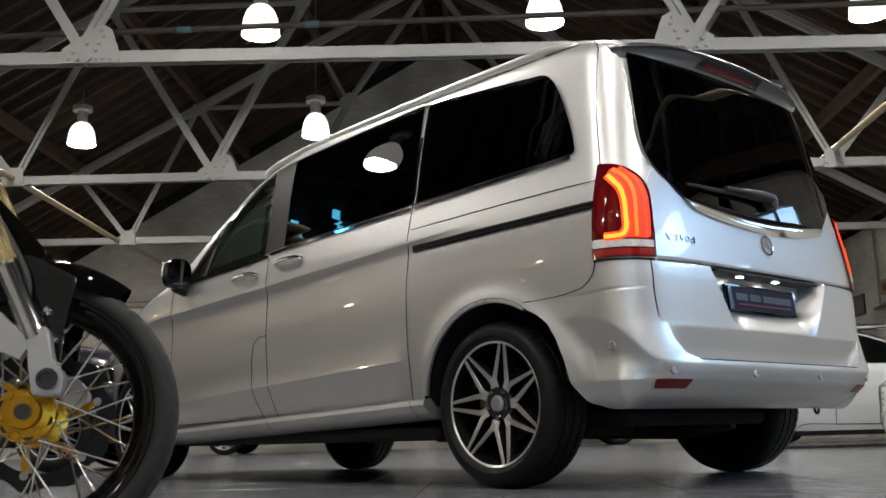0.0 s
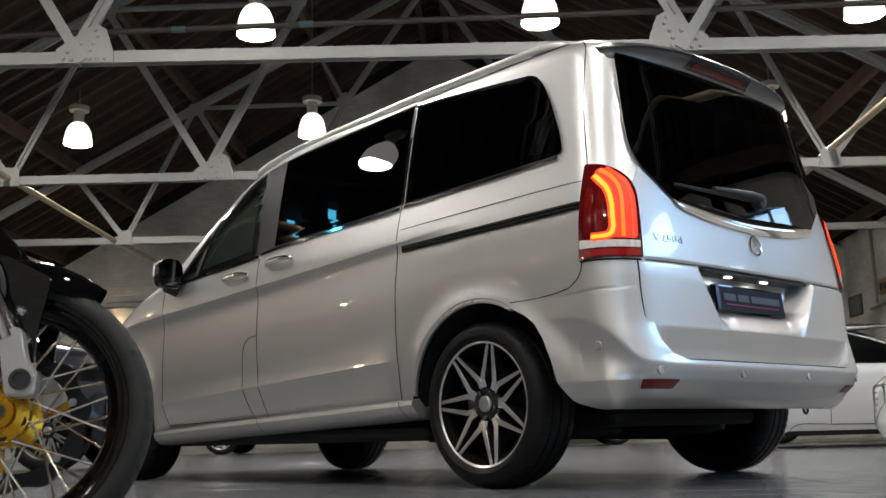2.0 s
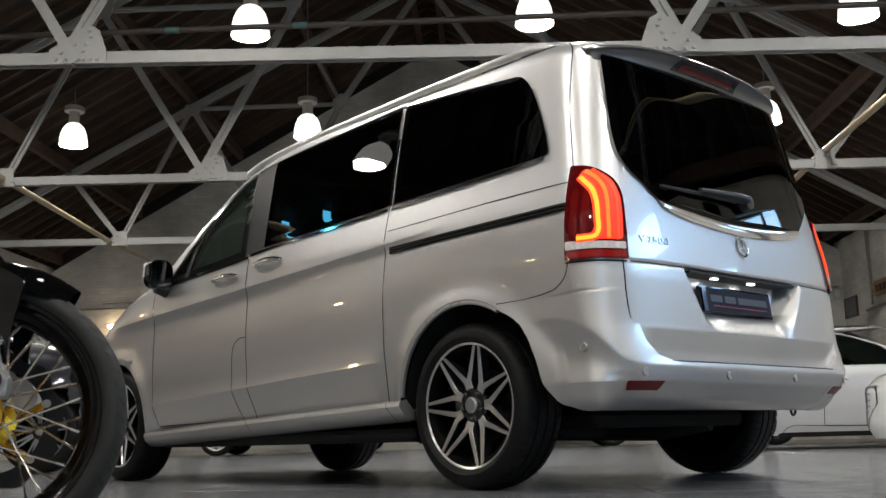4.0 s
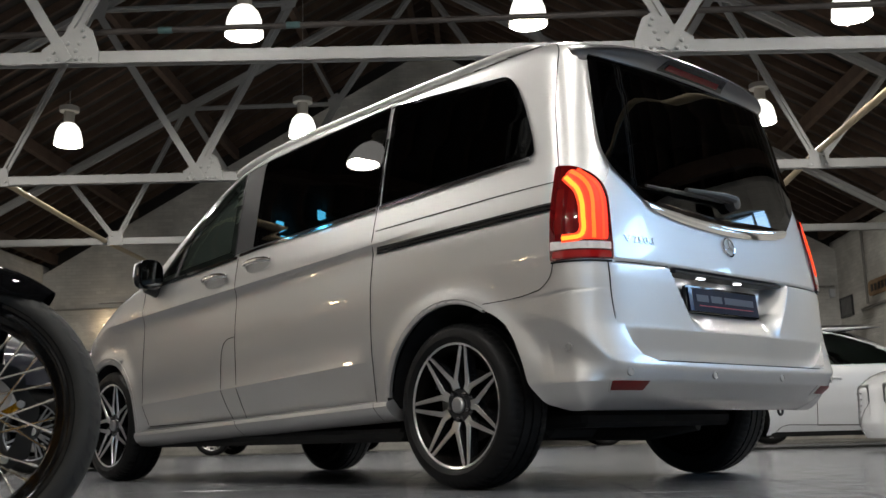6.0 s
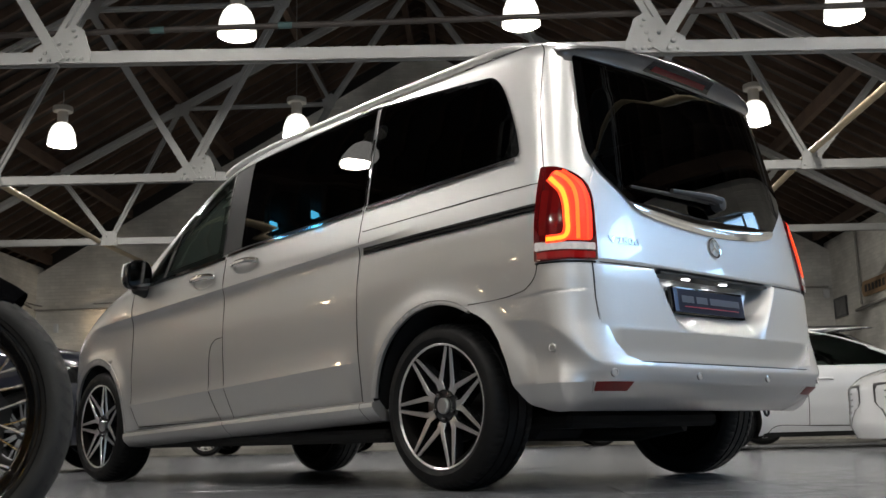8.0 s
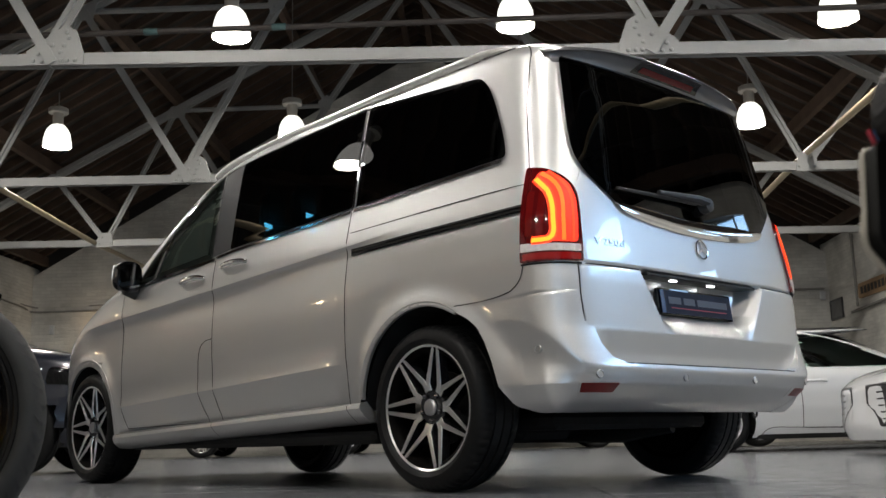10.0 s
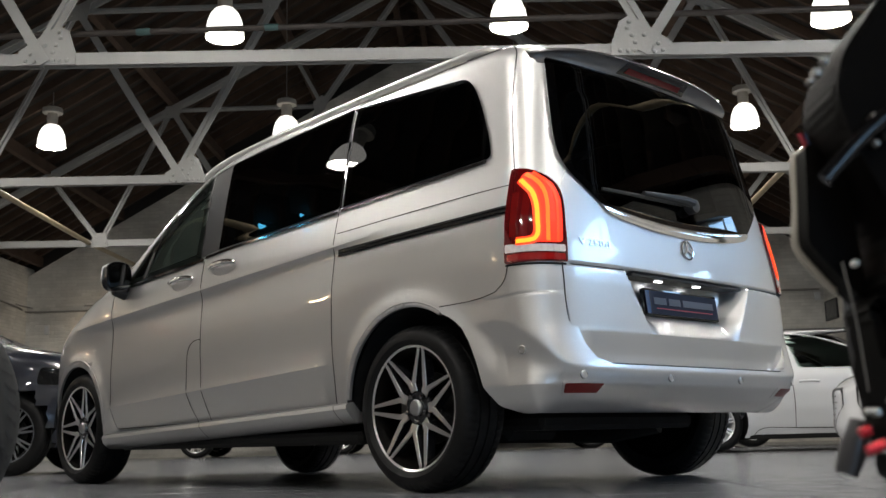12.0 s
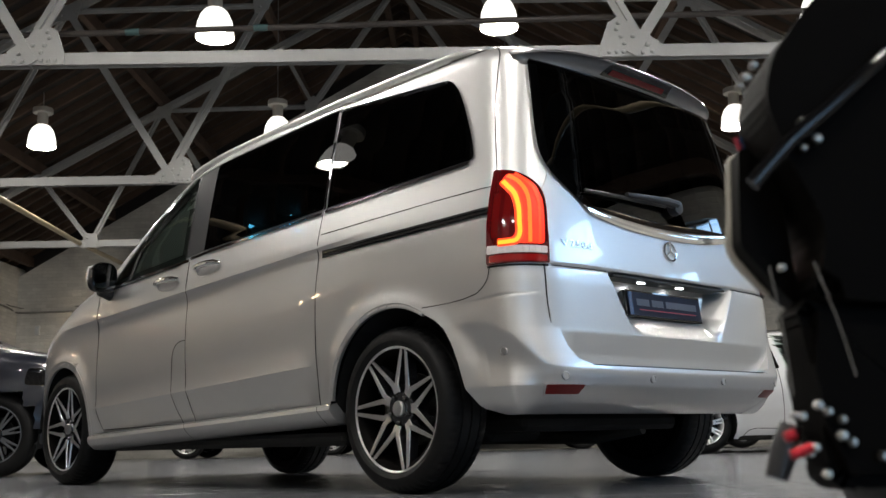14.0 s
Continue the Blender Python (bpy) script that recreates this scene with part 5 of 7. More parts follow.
def build_wheel(name, parent, m, R=0.345, rim=0.262, width=0.245, kind="twin", dark=ALLOY_BLACK, face=ALLOY):
    """A road wheel about its own axis z, which points outward."""
    w = new(name)
    w.parent = parent
    w.matrix_local = m
    h = width / 2
    bm = bmesh.new()
    prof = [(rim - 0.006, h - 0.022), (rim + 0.004, h - 0.008), (rim + 0.012, h - 0.004), (rim + 0.25 * (R - rim), h + 0.002), (rim + 0.55 * (R - rim), h), (R - 0.022, h - 0.010), (R - 0.008, h - 0.026), (R - 0.002, h - 0.045)]
    prof += [(R, h - 0.06)]
    for z in (0.052, 0.0, -0.052):
        prof += [(R, z + 0.006), (R - 0.007, z + 0.004), (R - 0.007, z - 0.004), (R, z - 0.006)]
    prof += [(R, -h + 0.06), (R - 0.008, -h + 0.026), (R - 0.022, -h + 0.01), (rim + 0.4 * (R - rim), -h), (rim - 0.006, -h + 0.02)]
    n = 240 if kind == "twin" else 96
    lathe(bm, prof, n, caps=False)
    if kind == "twin":
        # cross grooves in the shoulders
        for v in bm.verts:
            r = math.hypot(v.co.x, v.co.y)
            k = round(math.atan2(v.co.y, v.co.x) / (2 * math.pi) * n) % 4
            if r > R - 0.012 and abs(v.co.z) > 0.053 and k == 0:
                v.co.x, v.co.y = v.co.x * (1 - 0.0045 / r), v.co.y * (1 - 0.0045 / r)
    part("tyre", bm, RUBBER, w, "black low-profile tyre")
    bm = bmesh.new()
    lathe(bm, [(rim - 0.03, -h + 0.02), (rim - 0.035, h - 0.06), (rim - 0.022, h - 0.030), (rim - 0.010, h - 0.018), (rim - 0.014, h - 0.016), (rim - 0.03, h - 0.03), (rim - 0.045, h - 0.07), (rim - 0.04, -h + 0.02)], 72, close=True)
    # the van's barrels go blacker, standing in for the shade inside the wheel
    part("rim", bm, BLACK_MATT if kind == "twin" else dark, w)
    bm = bmesh.new()
    lathe(bm, [(rim - 0.011, h - 0.0165), (rim - 0.004, h - 0.012), (rim - 0.001, h - 0.013), (rim - 0.004, h - 0.019), (rim - 0.011, h - 0.020)], 72, close=True)
    part("rim_lip", bm, face, w, "bright machined rim edge")
    zf = h - 0.030
    n = 7 if kind == "twin" else (5 if kind == "five" else 9)
    for k in range(n):
        a0 = 2 * math.pi * k / n + math.pi / n
        for sg in (-1, 1):
            a1 = a0 + sg * (math.pi / n - 0.048) if kind == "twin" else a0 + sg * 0.10
            sp = 0.115 if kind == "twin" else 0.1
            hub = Vector((0.070 * math.cos(a0 + sg * 0.10), 0.070 * math.sin(a0 + sg * 0.10), zf - 0.012))
            mid = Vector((0.108 * math.cos(a0 + sg * sp), 0.108 * math.sin(a0 + sg * sp), zf - 0.004))
            tip = Vector(((rim - 0.004) * math.cos(a1), (rim - 0.004) * math.sin(a1), zf + 0.015))
            for nm, wd, dz, mt in (("spoke", (0.0100, 0.0102, 0.0058), 0.0, face), ("spoke_flank", (0.0113, 0.0116, 0.0070), -0.004, dark)):
                bm = bmesh.new()
                rows = []
                for p, q, ww in ((hub, mid, wd[0]), (mid, tip, wd[1]), (tip, tip + (tip - mid), wd[2])):
                    d = (q - p).normalized()
                    sd = d.cross(Vector((0, 0, 1))).normalized()
                    lift = Vector((0, 0, dz))
                    deep = Vector((0, 0, -0.004 if nm == "spoke" else -0.045))
                    rows.append([bm.verts.new(v) for v in (p + sd * ww + lift, p - sd * ww + lift, p - sd * ww * 1.2 + lift + deep, p + sd * ww * 1.2 + lift + deep)])
                for r0, r1 in zip(rows, rows[1:]):
                    for i in range(4):
                        bm.faces.new((r0[i], r0[(i + 1) % 4], r1[(i + 1) % 4], r1[i]))
                bm.faces.new(rows[0]), bm.faces.new(rows[-1][::-1])
                part(nm, bm, mt, w, smooth=False)
    bm = bmesh.new()
    lathe(bm, [(0.078, zf - 0.07), (0.074, zf - 0.024), (0.066, zf - 0.016), (0.045, zf - 0.016), (0.0, zf - 0.012)], 40)
    part("hub", bm, dark, w)
    bm = bmesh.new()
    lathe(bm, [(0.034, zf - 0.012), (0.034, zf - 0.002), (0.028, zf + 0.004), (0.0, zf + 0.006)], 32)
    part("hub_cap", bm, SILVER_TRIM, w, "silver hub cap")
    for k in range(5):
        a = 2 * math.pi * k / 5 + 0.3
        bm = bmesh.new()
        lathe(bm, [(0.011, zf - 0.02), (0.011, zf - 0.004), (0.007, zf - 0.002), (0.0, zf - 0.002)], 6, pose(0.056 * math.cos(a), 0.056 * math.sin(a), 0))
        part("wheel_bolt", bm, DARK_CHROME if kind == "twin" else dark, w)
    bm = bmesh.new()
    lathe(bm, [(0.06, -0.02), (0.150, -0.02), (0.150, -0.005), (0.06, -0.005)], 48, close=True)
    part("brake_disc", bm, BRAKE_STEEL, w)
    bm = bmesh.new()
    box(bm, 0.10, 0.175, -0.08, 0.08, -0.03, 0.02, 0.015, 2)
    part("brake_caliper", bm, CAST, w)
    # black disc, added to stand in for the shade behind the spokes
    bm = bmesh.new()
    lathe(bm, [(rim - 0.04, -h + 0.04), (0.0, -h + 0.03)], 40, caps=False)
    part("spoke_shade_disc", bm, BLACK_MATT, w)
    return w


build_body()
build_glazing()
build_tailgate()
build_spoiler()
build_bumper()
for s in (-1, 1):
    build_tail_light(s)
    build_flank(s)
    build_mirror(s)
for cy, cx in ((0.0, 0.815), (3.2, 0.815)):
    for s in (-1, 1):
        build_wheel("wheel", van, pose(s * cx + (0.09 if s > 0 else 0), cy, 0.345, 0, s * 90, 0) @ pose(0, 0, 0, 0, 0, 90 if s < 0 else -90))


# ---- other vehicles ----
def make_car(name, label, m, W, R, F, arches, panes, paint, wheel_r, extras=None, wheel_kind="five", wheel_face=ALLOY, wheel_dark=ALLOY_BLACK, n_rear=3.6, d_rear=0.5, n_front=2.6, d_front=0.9, detail=True):
    """A parked car from tables of half width, tail and nose by height; local x to its right, y ahead."""
    W, R, F = smooth_table(W, 0.01), smooth_table(R, 0.01), smooth_table(F, 0.01)
    car = thing(name, label, "car", m)
    def side(s):
        def surf(y, z, o):
            w, yr, yf = interp(z, W), interp(z, R), interp(z, F)
            x = w
            u = (yr + d_rear - y) / d_rear
            if u > 0:
                x = w * max(0.0, 1 - min(u, 0.999) ** n_rear) ** (1 / n_rear)
            v = (y - (yf - d_front)) / d_front
            if v > 0:
                x = x * max(0.0, 1 - min(v, 0.999) ** n_front) ** (1 / n_front)
            for cy, cz, r in arches:
                d = math.hypot(y - cy, z - cz)
                x += 0.018 * bump_at(d - r, 0.05)
            return Vector((s * (x + o), y, z))
        return surf
    z0, z1 = W[0][0], W[-1][0]
    zs = [z0 + (z1 - z0) * i / 44 for i in range(45)]
    rows = []
    for z in zs:
        yr, yf = interp(z, R), interp(z, F)
        ring = []
        for k in range(13):
            a = k / 12 * math.pi / 2
            ring.append((yr + d_rear - d_rear * math.cos(a) ** (2 / n_rear), math.sin(a) ** (2 / n_rear), z))
        y0, y1 = yr + d_rear, max(yr + d_rear + 0.02, yf - d_front)
        for k in range(1, 70):
            ring.append((y0 + (y1 - y0) * k / 70, 1.0, z))
        for k in range(15):
            a = k / 14 * math.pi / 2
            ring.append((y1 + d_front * math.sin(a) ** (2 / n_front), max(math.cos(a), 0) ** (2 / n_front), z))
        rows.append(ring)
    bm = bmesh.new()
    for s in (-1, 1):
        vs = []
        for ring in rows:
            r = []
            for y, f, z in ring:
                x = interp(z, W) * f
                for cy, cz, rr in arches:
                    x += 0.018 * bump_at(math.hypot(y - cy, z - cz) - rr, 0.05) * f
                r.append(bm.verts.new((s * x, y, z)))
            vs.append(r)
        holes = [shrink(p, 0.02) for p, _ in panes]
        for i in range(len(vs) - 1):
            for j in range(len(vs[0]) - 1):
                q = (vs[i][j], vs[i][j + 1], vs[i + 1][j + 1], vs[i + 1][j])
                mm = sum((v.co for v in q), Vector()) / 4
                if abs(mm.x) > 0.45 and (any(math.hypot(mm.y - a, mm.z - b) < r for a, b, r in arches) or any(in_poly((mm.y, mm.z), p) for p in holes)):
                    continue
                bm.faces.new(q if s > 0 else q[::-1])
        for r in vs:
            for v in r:
                for cy, cz, rr in arches:
                    d = math.hypot(v.co.y - cy, v.co.z - cz)
                    if 1e-3 < abs(d - rr) < 0.024 and abs(v.co.x) > 0.45:
                        v.co.y, v.co.z = cy + (v.co.y - cy) * rr / d, cz + (v.co.z - cz) * rr / d
        top = vs[-1]
    bmesh.ops.remove_doubles(bm, verts=bm.verts, dist=1e-4)
    bmesh.ops.delete(bm, geom=[v for v in bm.verts if not v.link_faces], context="VERTS")
    rim = [e for e in bm.edges if e.is_boundary and all(v.co.z > z1 - 1e-3 for v in e.verts)]
    if rim:
        bmesh.ops.contextual_create(bm, geom=rim)
    part("body", bm, paint, car, angle=50)
    for s in (-1, 1):
        for poly, mt in panes:
            bm = bmesh.new()
            patch(bm, rounded(poly, 0.03, 4), side(s), 0.003, 0.0, 0.08)
            part("window", bm, mt, car, "dark car window")
        for cy, cz, r in arches:
            bm = bmesh.new()
            angs = [math.pi * k / 16 * 1.2 - 0.1 * math.pi for k in range(17)]
            wx = interp(cz, W) - 0.01
            for a, b in zip(angs, angs[1:]):
                q = [bm.verts.new((s * x, cy + (r + 0.01) * math.cos(t), cz + (r + 0.01) * math.sin(t))) for x in (wx, wx - 0.35) for t in (a, b)]
                bm.faces.new((q[0], q[1], q[3], q[2]))
            bm.faces.new([bm.verts.new((s * (wx - 0.35), cy + (r + 0.01) * math.cos(t), cz + (r + 0.01) * math.sin(t))) for t in angs])
            part("wheel_housing", bm, UNDER, car)
            build_wheel("wheel", car, pose(s * (wx - 0.105), cy, wheel_r, 0, s * 90, 0), wheel_r, wheel_r * 0.70, 0.21, wheel_kind, wheel_dark, wheel_face)
    bm = bmesh.new()
    ya, yb = arches[0][0], arches[1][0]
    box(bm, -0.6, 0.6, ya - 0.5, yb + 0.5, z0 - 0.02, z0 + 0.08)
    wb = interp(0.4, W) - 0.06
    box(bm, -wb, wb, ya + arches[0][2] + 0.02, yb - arches[1][2] - 0.02, z0 - 0.012, z0 + 0.06)
    part("floor_pan", bm, UNDER, car)
    bm = bmesh.new()
    box(bm, -wb + 0.1, wb - 0.1, ya, yb - 0.4, z0 + 0.25, z0 + 0.5, 0.05)
    part("cabin_lining", bm, LINING, car)
    for sx in (-0.38, 0.38):
        bm = bmesh.new()
        yc = (ya + yb) / 2 + 0.1
        prism(bm, rounded([(sx - 0.22, z0 + 0.3), (sx + 0.22, z0 + 0.3), (sx + 0.2, z0 + 0.80), (sx - 0.2, z0 + 0.80)], 0.06), yc - 0.35, yc - 0.22)
        part("seat", bm, LINING, car)
    return car, side


def build_suv():
    car, side = make_car("dark_suv", "dark blue glossy estate car parked with alloy wheels", pose(-4.47 - 2.75, 4.85, 0, 0, 0, -90),
        [(0.24, 0.86), (0.4, 0.90), (0.7, 0.92), (0.95, 0.91), (1.05, 0.88), (1.15, 0.80), (1.35, 0.74), (1.5, 0.68), (1.58, 0.60), (1.63, 0.45), (1.66, 0.2)],
        [(0.24, -0.80), (0.5, -0.88), (0.9, -0.86), (1.1, -0.78), (1.4, -0.62), (1.58, -0.45), (1.63, 0.0), (1.66, 0.6)],
        [(0.24, 3.50), (0.4, 3.62), (0.7, 3.64), (0.9, 3.58), (1.02, 3.45), (1.09, 3.1), (1.15, 2.75), (1.2, 2.5), (1.35, 2.15), (1.5, 1.8), (1.58, 1.5), (1.63, 1.2), (1.66, 0.9)],
        ((0.0, 0.36, 0.40), (2.75, 0.36, 0.40)),
        [([(1.10, 1.10), (2.05, 1.08), (1.35, 1.52), (1.12, 1.55)], PRIVACY), ([(0.05, 1.12), (1.03, 1.10), (1.05, 1.55), (0.15, 1.55)], PRIVACY)],
        # wheel faces darkened in colour for the shadow they sit in
        DARK_BLUE, 0.36, wheel_kind="ten", wheel_face=mat("shaded_alloy", (0.22, 0.23, 0.25), 0.4, 0.9), n_front=3.0, d_front=0.8)
    for s in (-1, 1):
        bm = bmesh.new()
        patch(bm, rounded([(3.02, 0.78), (3.42, 0.76), (3.38, 0.90), (3.05, 0.93)], 0.04), side(s), 0.008, 0.01, 0.04)
        part("headlight", bm, BLACK_GLOSS, car, "dark glossy headlight")
        # narrow chrome strip along the flank
        bm = bmesh.new()
        ribbon(bm, [(2.2, 0.82), (1.2, 0.84), (-0.3, 0.86)], side(s), 0.012, 0.003, 0.006)
        part("chrome_flank_strip", bm, CHROME, car)
    return car


def build_hatch():
    car, side = make_car("white_hatchback", "white hatchback parked with dark tinted windows", pose(2.17, 7.22, 0, 0, 0, -90),
        [(0.15, 0.80), (0.25, 0.85), (0.45, 0.885), (0.65, 0.885), (0.80, 0.86), (0.88, 0.82), (1.0, 0.76), (1.15, 0.70), (1.25, 0.64), (1.31, 0.52), (1.34, 0.34), (1.355, 0.12)],
        [(0.15, -0.60), (0.4, -0.72), (0.7, -0.72), (0.85, -0.68), (1.0, -0.58), (1.2, -0.42), (1.29, -0.2), (1.335, 0.3), (1.355, 0.6)],
        [(0.15, 3.20), (0.3, 3.34), (0.55, 3.36), (0.70, 3.25), (0.80, 2.95), (0.87, 2.55), (0.93, 2.3), (1.05, 2.02), (1.2, 1.62), (1.28, 1.35), (1.33, 1.0), (1.355, 0.8)],
        ((0.0, 0.31, 0.35), (2.58, 0.31, 0.35)),
        [([(0.95, 0.885), (2.05, 0.87), (1.55, 1.14), (1.20, 1.255), (0.85, 1.285)], TINT), ([(0.15, 0.92), (0.87, 0.89), (0.77, 1.29), (0.45, 1.26)], PRIVACY)],
        WHITE_PAINT, 0.31, wheel_kind="ten", wheel_dark=mat("silver_wheel_paint", (0.5, 0.5, 0.5), 0.3, 0.6))
    for s in (-1, 1):
        for line in ([(0.84, 0.90), (0.86, 0.6), (0.86, 0.25)], [(0.40, 0.16), (0.52, 0.25), (0.86, 0.248), (2.1, 0.225)], [(0.86, 0.245), (2.1, 0.22)]):
            bm = bmesh.new()
            ribbon(bm, curve_pts(line, 5), side(s), 0.007, 0.002, 0.006)
            part("panel_gap", bm, SEAM, car)
        bm = bmesh.new()
        tube(bm, [side(s)(a, 0.735 + c, o) for a, c, o in ((0.93, 0, 0.004), (0.97, 0.004, 0.03), (1.08, 0.006, 0.034), (1.14, 0, 0.004))], 0.014, 10)
        part("door_handle", bm, WHITE_PAINT, car)
        bm = bmesh.new()
        lathe(bm, [(0.0, -0.09), (0.05, -0.07), (0.085, 0.0), (0.07, 0.06), (0.0, 0.08)], 16, pose(s * 0.97, 1.98, 0.93, 90, 0, 0))
        part("door_mirror", bm, BLACK_GLOSS, car)
    return car


def build_white_coupe():
    car, side = make_car("white_coupe", "white sports coupe with black bumper vents and slim headlight", pose(2.66 + 3.47, 3.72, 0, 0, 0, 90),
        [(0.12, 0.84), (0.25, 0.90), (0.45, 0.93), (0.65, 0.93), (0.75, 0.89), (0.83, 0.82), (0.95, 0.74), (1.1, 0.66), (1.2, 0.56), (1.25, 0.40), (1.27, 0.15)],
        [(0.12, -0.75), (0.4, -0.9), (0.7, -0.9), (0.85, -0.75), (1.0, -0.4), (1.15, 0.1), (1.25, 0.6), (1.27, 0.8)],
        [(0.12, 3.42), (0.22, 3.46), (0.40, 3.44), (0.55, 3.44), (0.65, 3.33), (0.72, 3.10), (0.78, 2.75), (0.84, 2.3), (0.9, 2.1), (1.05, 1.75), (1.2, 1.35), (1.25, 1.1), (1.27, 0.95)],
        ((0.0, 0.34, 0.38), (2.62, 0.34, 0.38)),
        [([(0.7, 0.85), (1.85, 0.84), (1.2, 1.15), (0.7, 1.15)], PRIVACY)],
        WHITE_PAINT, 0.34, n_front=3.2, d_front=0.75)
    for s in (-1, 1):
        # side_vent: a darker white stands in for shade in the scoop's recess
        for name, poly, mt, off in (("headlight", [(2.92, 0.615), (3.26, 0.565), (3.20, 0.605), (2.95, 0.68)], BLACK_GLOSS, 0.006), ("bumper_vent", [(3.345, 0.25), (3.440, 0.22), (3.440, 0.560), (3.365, 0.575)], BLACK_TRIM, 0.012), ("side_vent", [(3.12, 0.26), (3.27, 0.25), (3.27, 0.515), (3.10, 0.50)], mat("shaded_vent_white", (0.55, 0.56, 0.57), 0.3, 0, 0.6), 0.010)):
            bm = bmesh.new()
            patch(bm, rounded(poly, 0.02, 3), side(s), off, 0.012, 0.03)
            part(name, bm, mt, car)
        for k in range(5):
            z = 0.29 + 0.052 * k
            bm = bmesh.new()
            ribbon(bm, [(3.385 + 0.003 * k, z), (3.43, z - 0.004)], side(s), 0.012, 0.024, 0.012)
            part("vent_slat", bm, BLACK_TRIM, car)
        bm = bmesh.new()
        ribbon(bm, [(3.0, 0.20), (3.25, 0.19), (3.44, 0.185)], side(s), 0.035, 0.02, 0.03)
        part("splitter", bm, WHITE_PAINT, car)
    return car


def build_plain_car(name, label, m, paint, top=1.5):
    k = top / 1.5
    car, side = make_car(name, label, m,
        [(0.2, 0.84), (0.4, 0.90), (0.7, 0.91), (0.9 * k, 0.88), (1.0 * k, 0.82), (1.25 * k, 0.74), (1.4 * k, 0.66), (1.46 * k, 0.5), (1.5 * k, 0.2)],
        [(0.2, -0.75), (0.5, -0.85), (0.9 * k, -0.8), (1.1 * k, -0.65), (1.35 * k, -0.4), (1.46 * k, 0.1), (1.5 * k, 0.5)],
        [(0.2, 3.4), (0.5, 3.55), (0.75, 3.5), (0.88 * k, 3.2), (0.98 * k, 2.5), (1.15 * k, 2.1), (1.35 * k, 1.6), (1.46 * k, 1.2), (1.5 * k, 0.8)],
        ((0.0, 0.32, 0.36), (2.65, 0.32, 0.36)),
        [([(1.05, 0.98 * k), (2.0, 0.97 * k), (1.35, 1.36 * k), (1.05, 1.38 * k)], PRIVACY), ([(0.0, 1.0 * k), (0.98, 0.98 * k), (0.98, 1.38 * k), (0.15, 1.34 * k)], PRIVACY)],
        paint, 0.32, wheel_kind="ten")
    return car


build_suv()
build_hatch()
build_white_coupe()
build_plain_car("grey_suv", "dark grey tall car parked behind the white hatchback", pose(3.6, 11.2, 0, 0, 0, -90), DARK_GREY, 1.76)
build_plain_car("dark_saloon", "black car parked by the far wall", pose(-5.55, 15.0, 0, 0, 0, -90), DARK_BLUE)
build_plain_car("grey_saloon", "grey car parked by the far wall", pose(-0.9, 15.4, 0, 0, 0, -90), DARK_GREY)


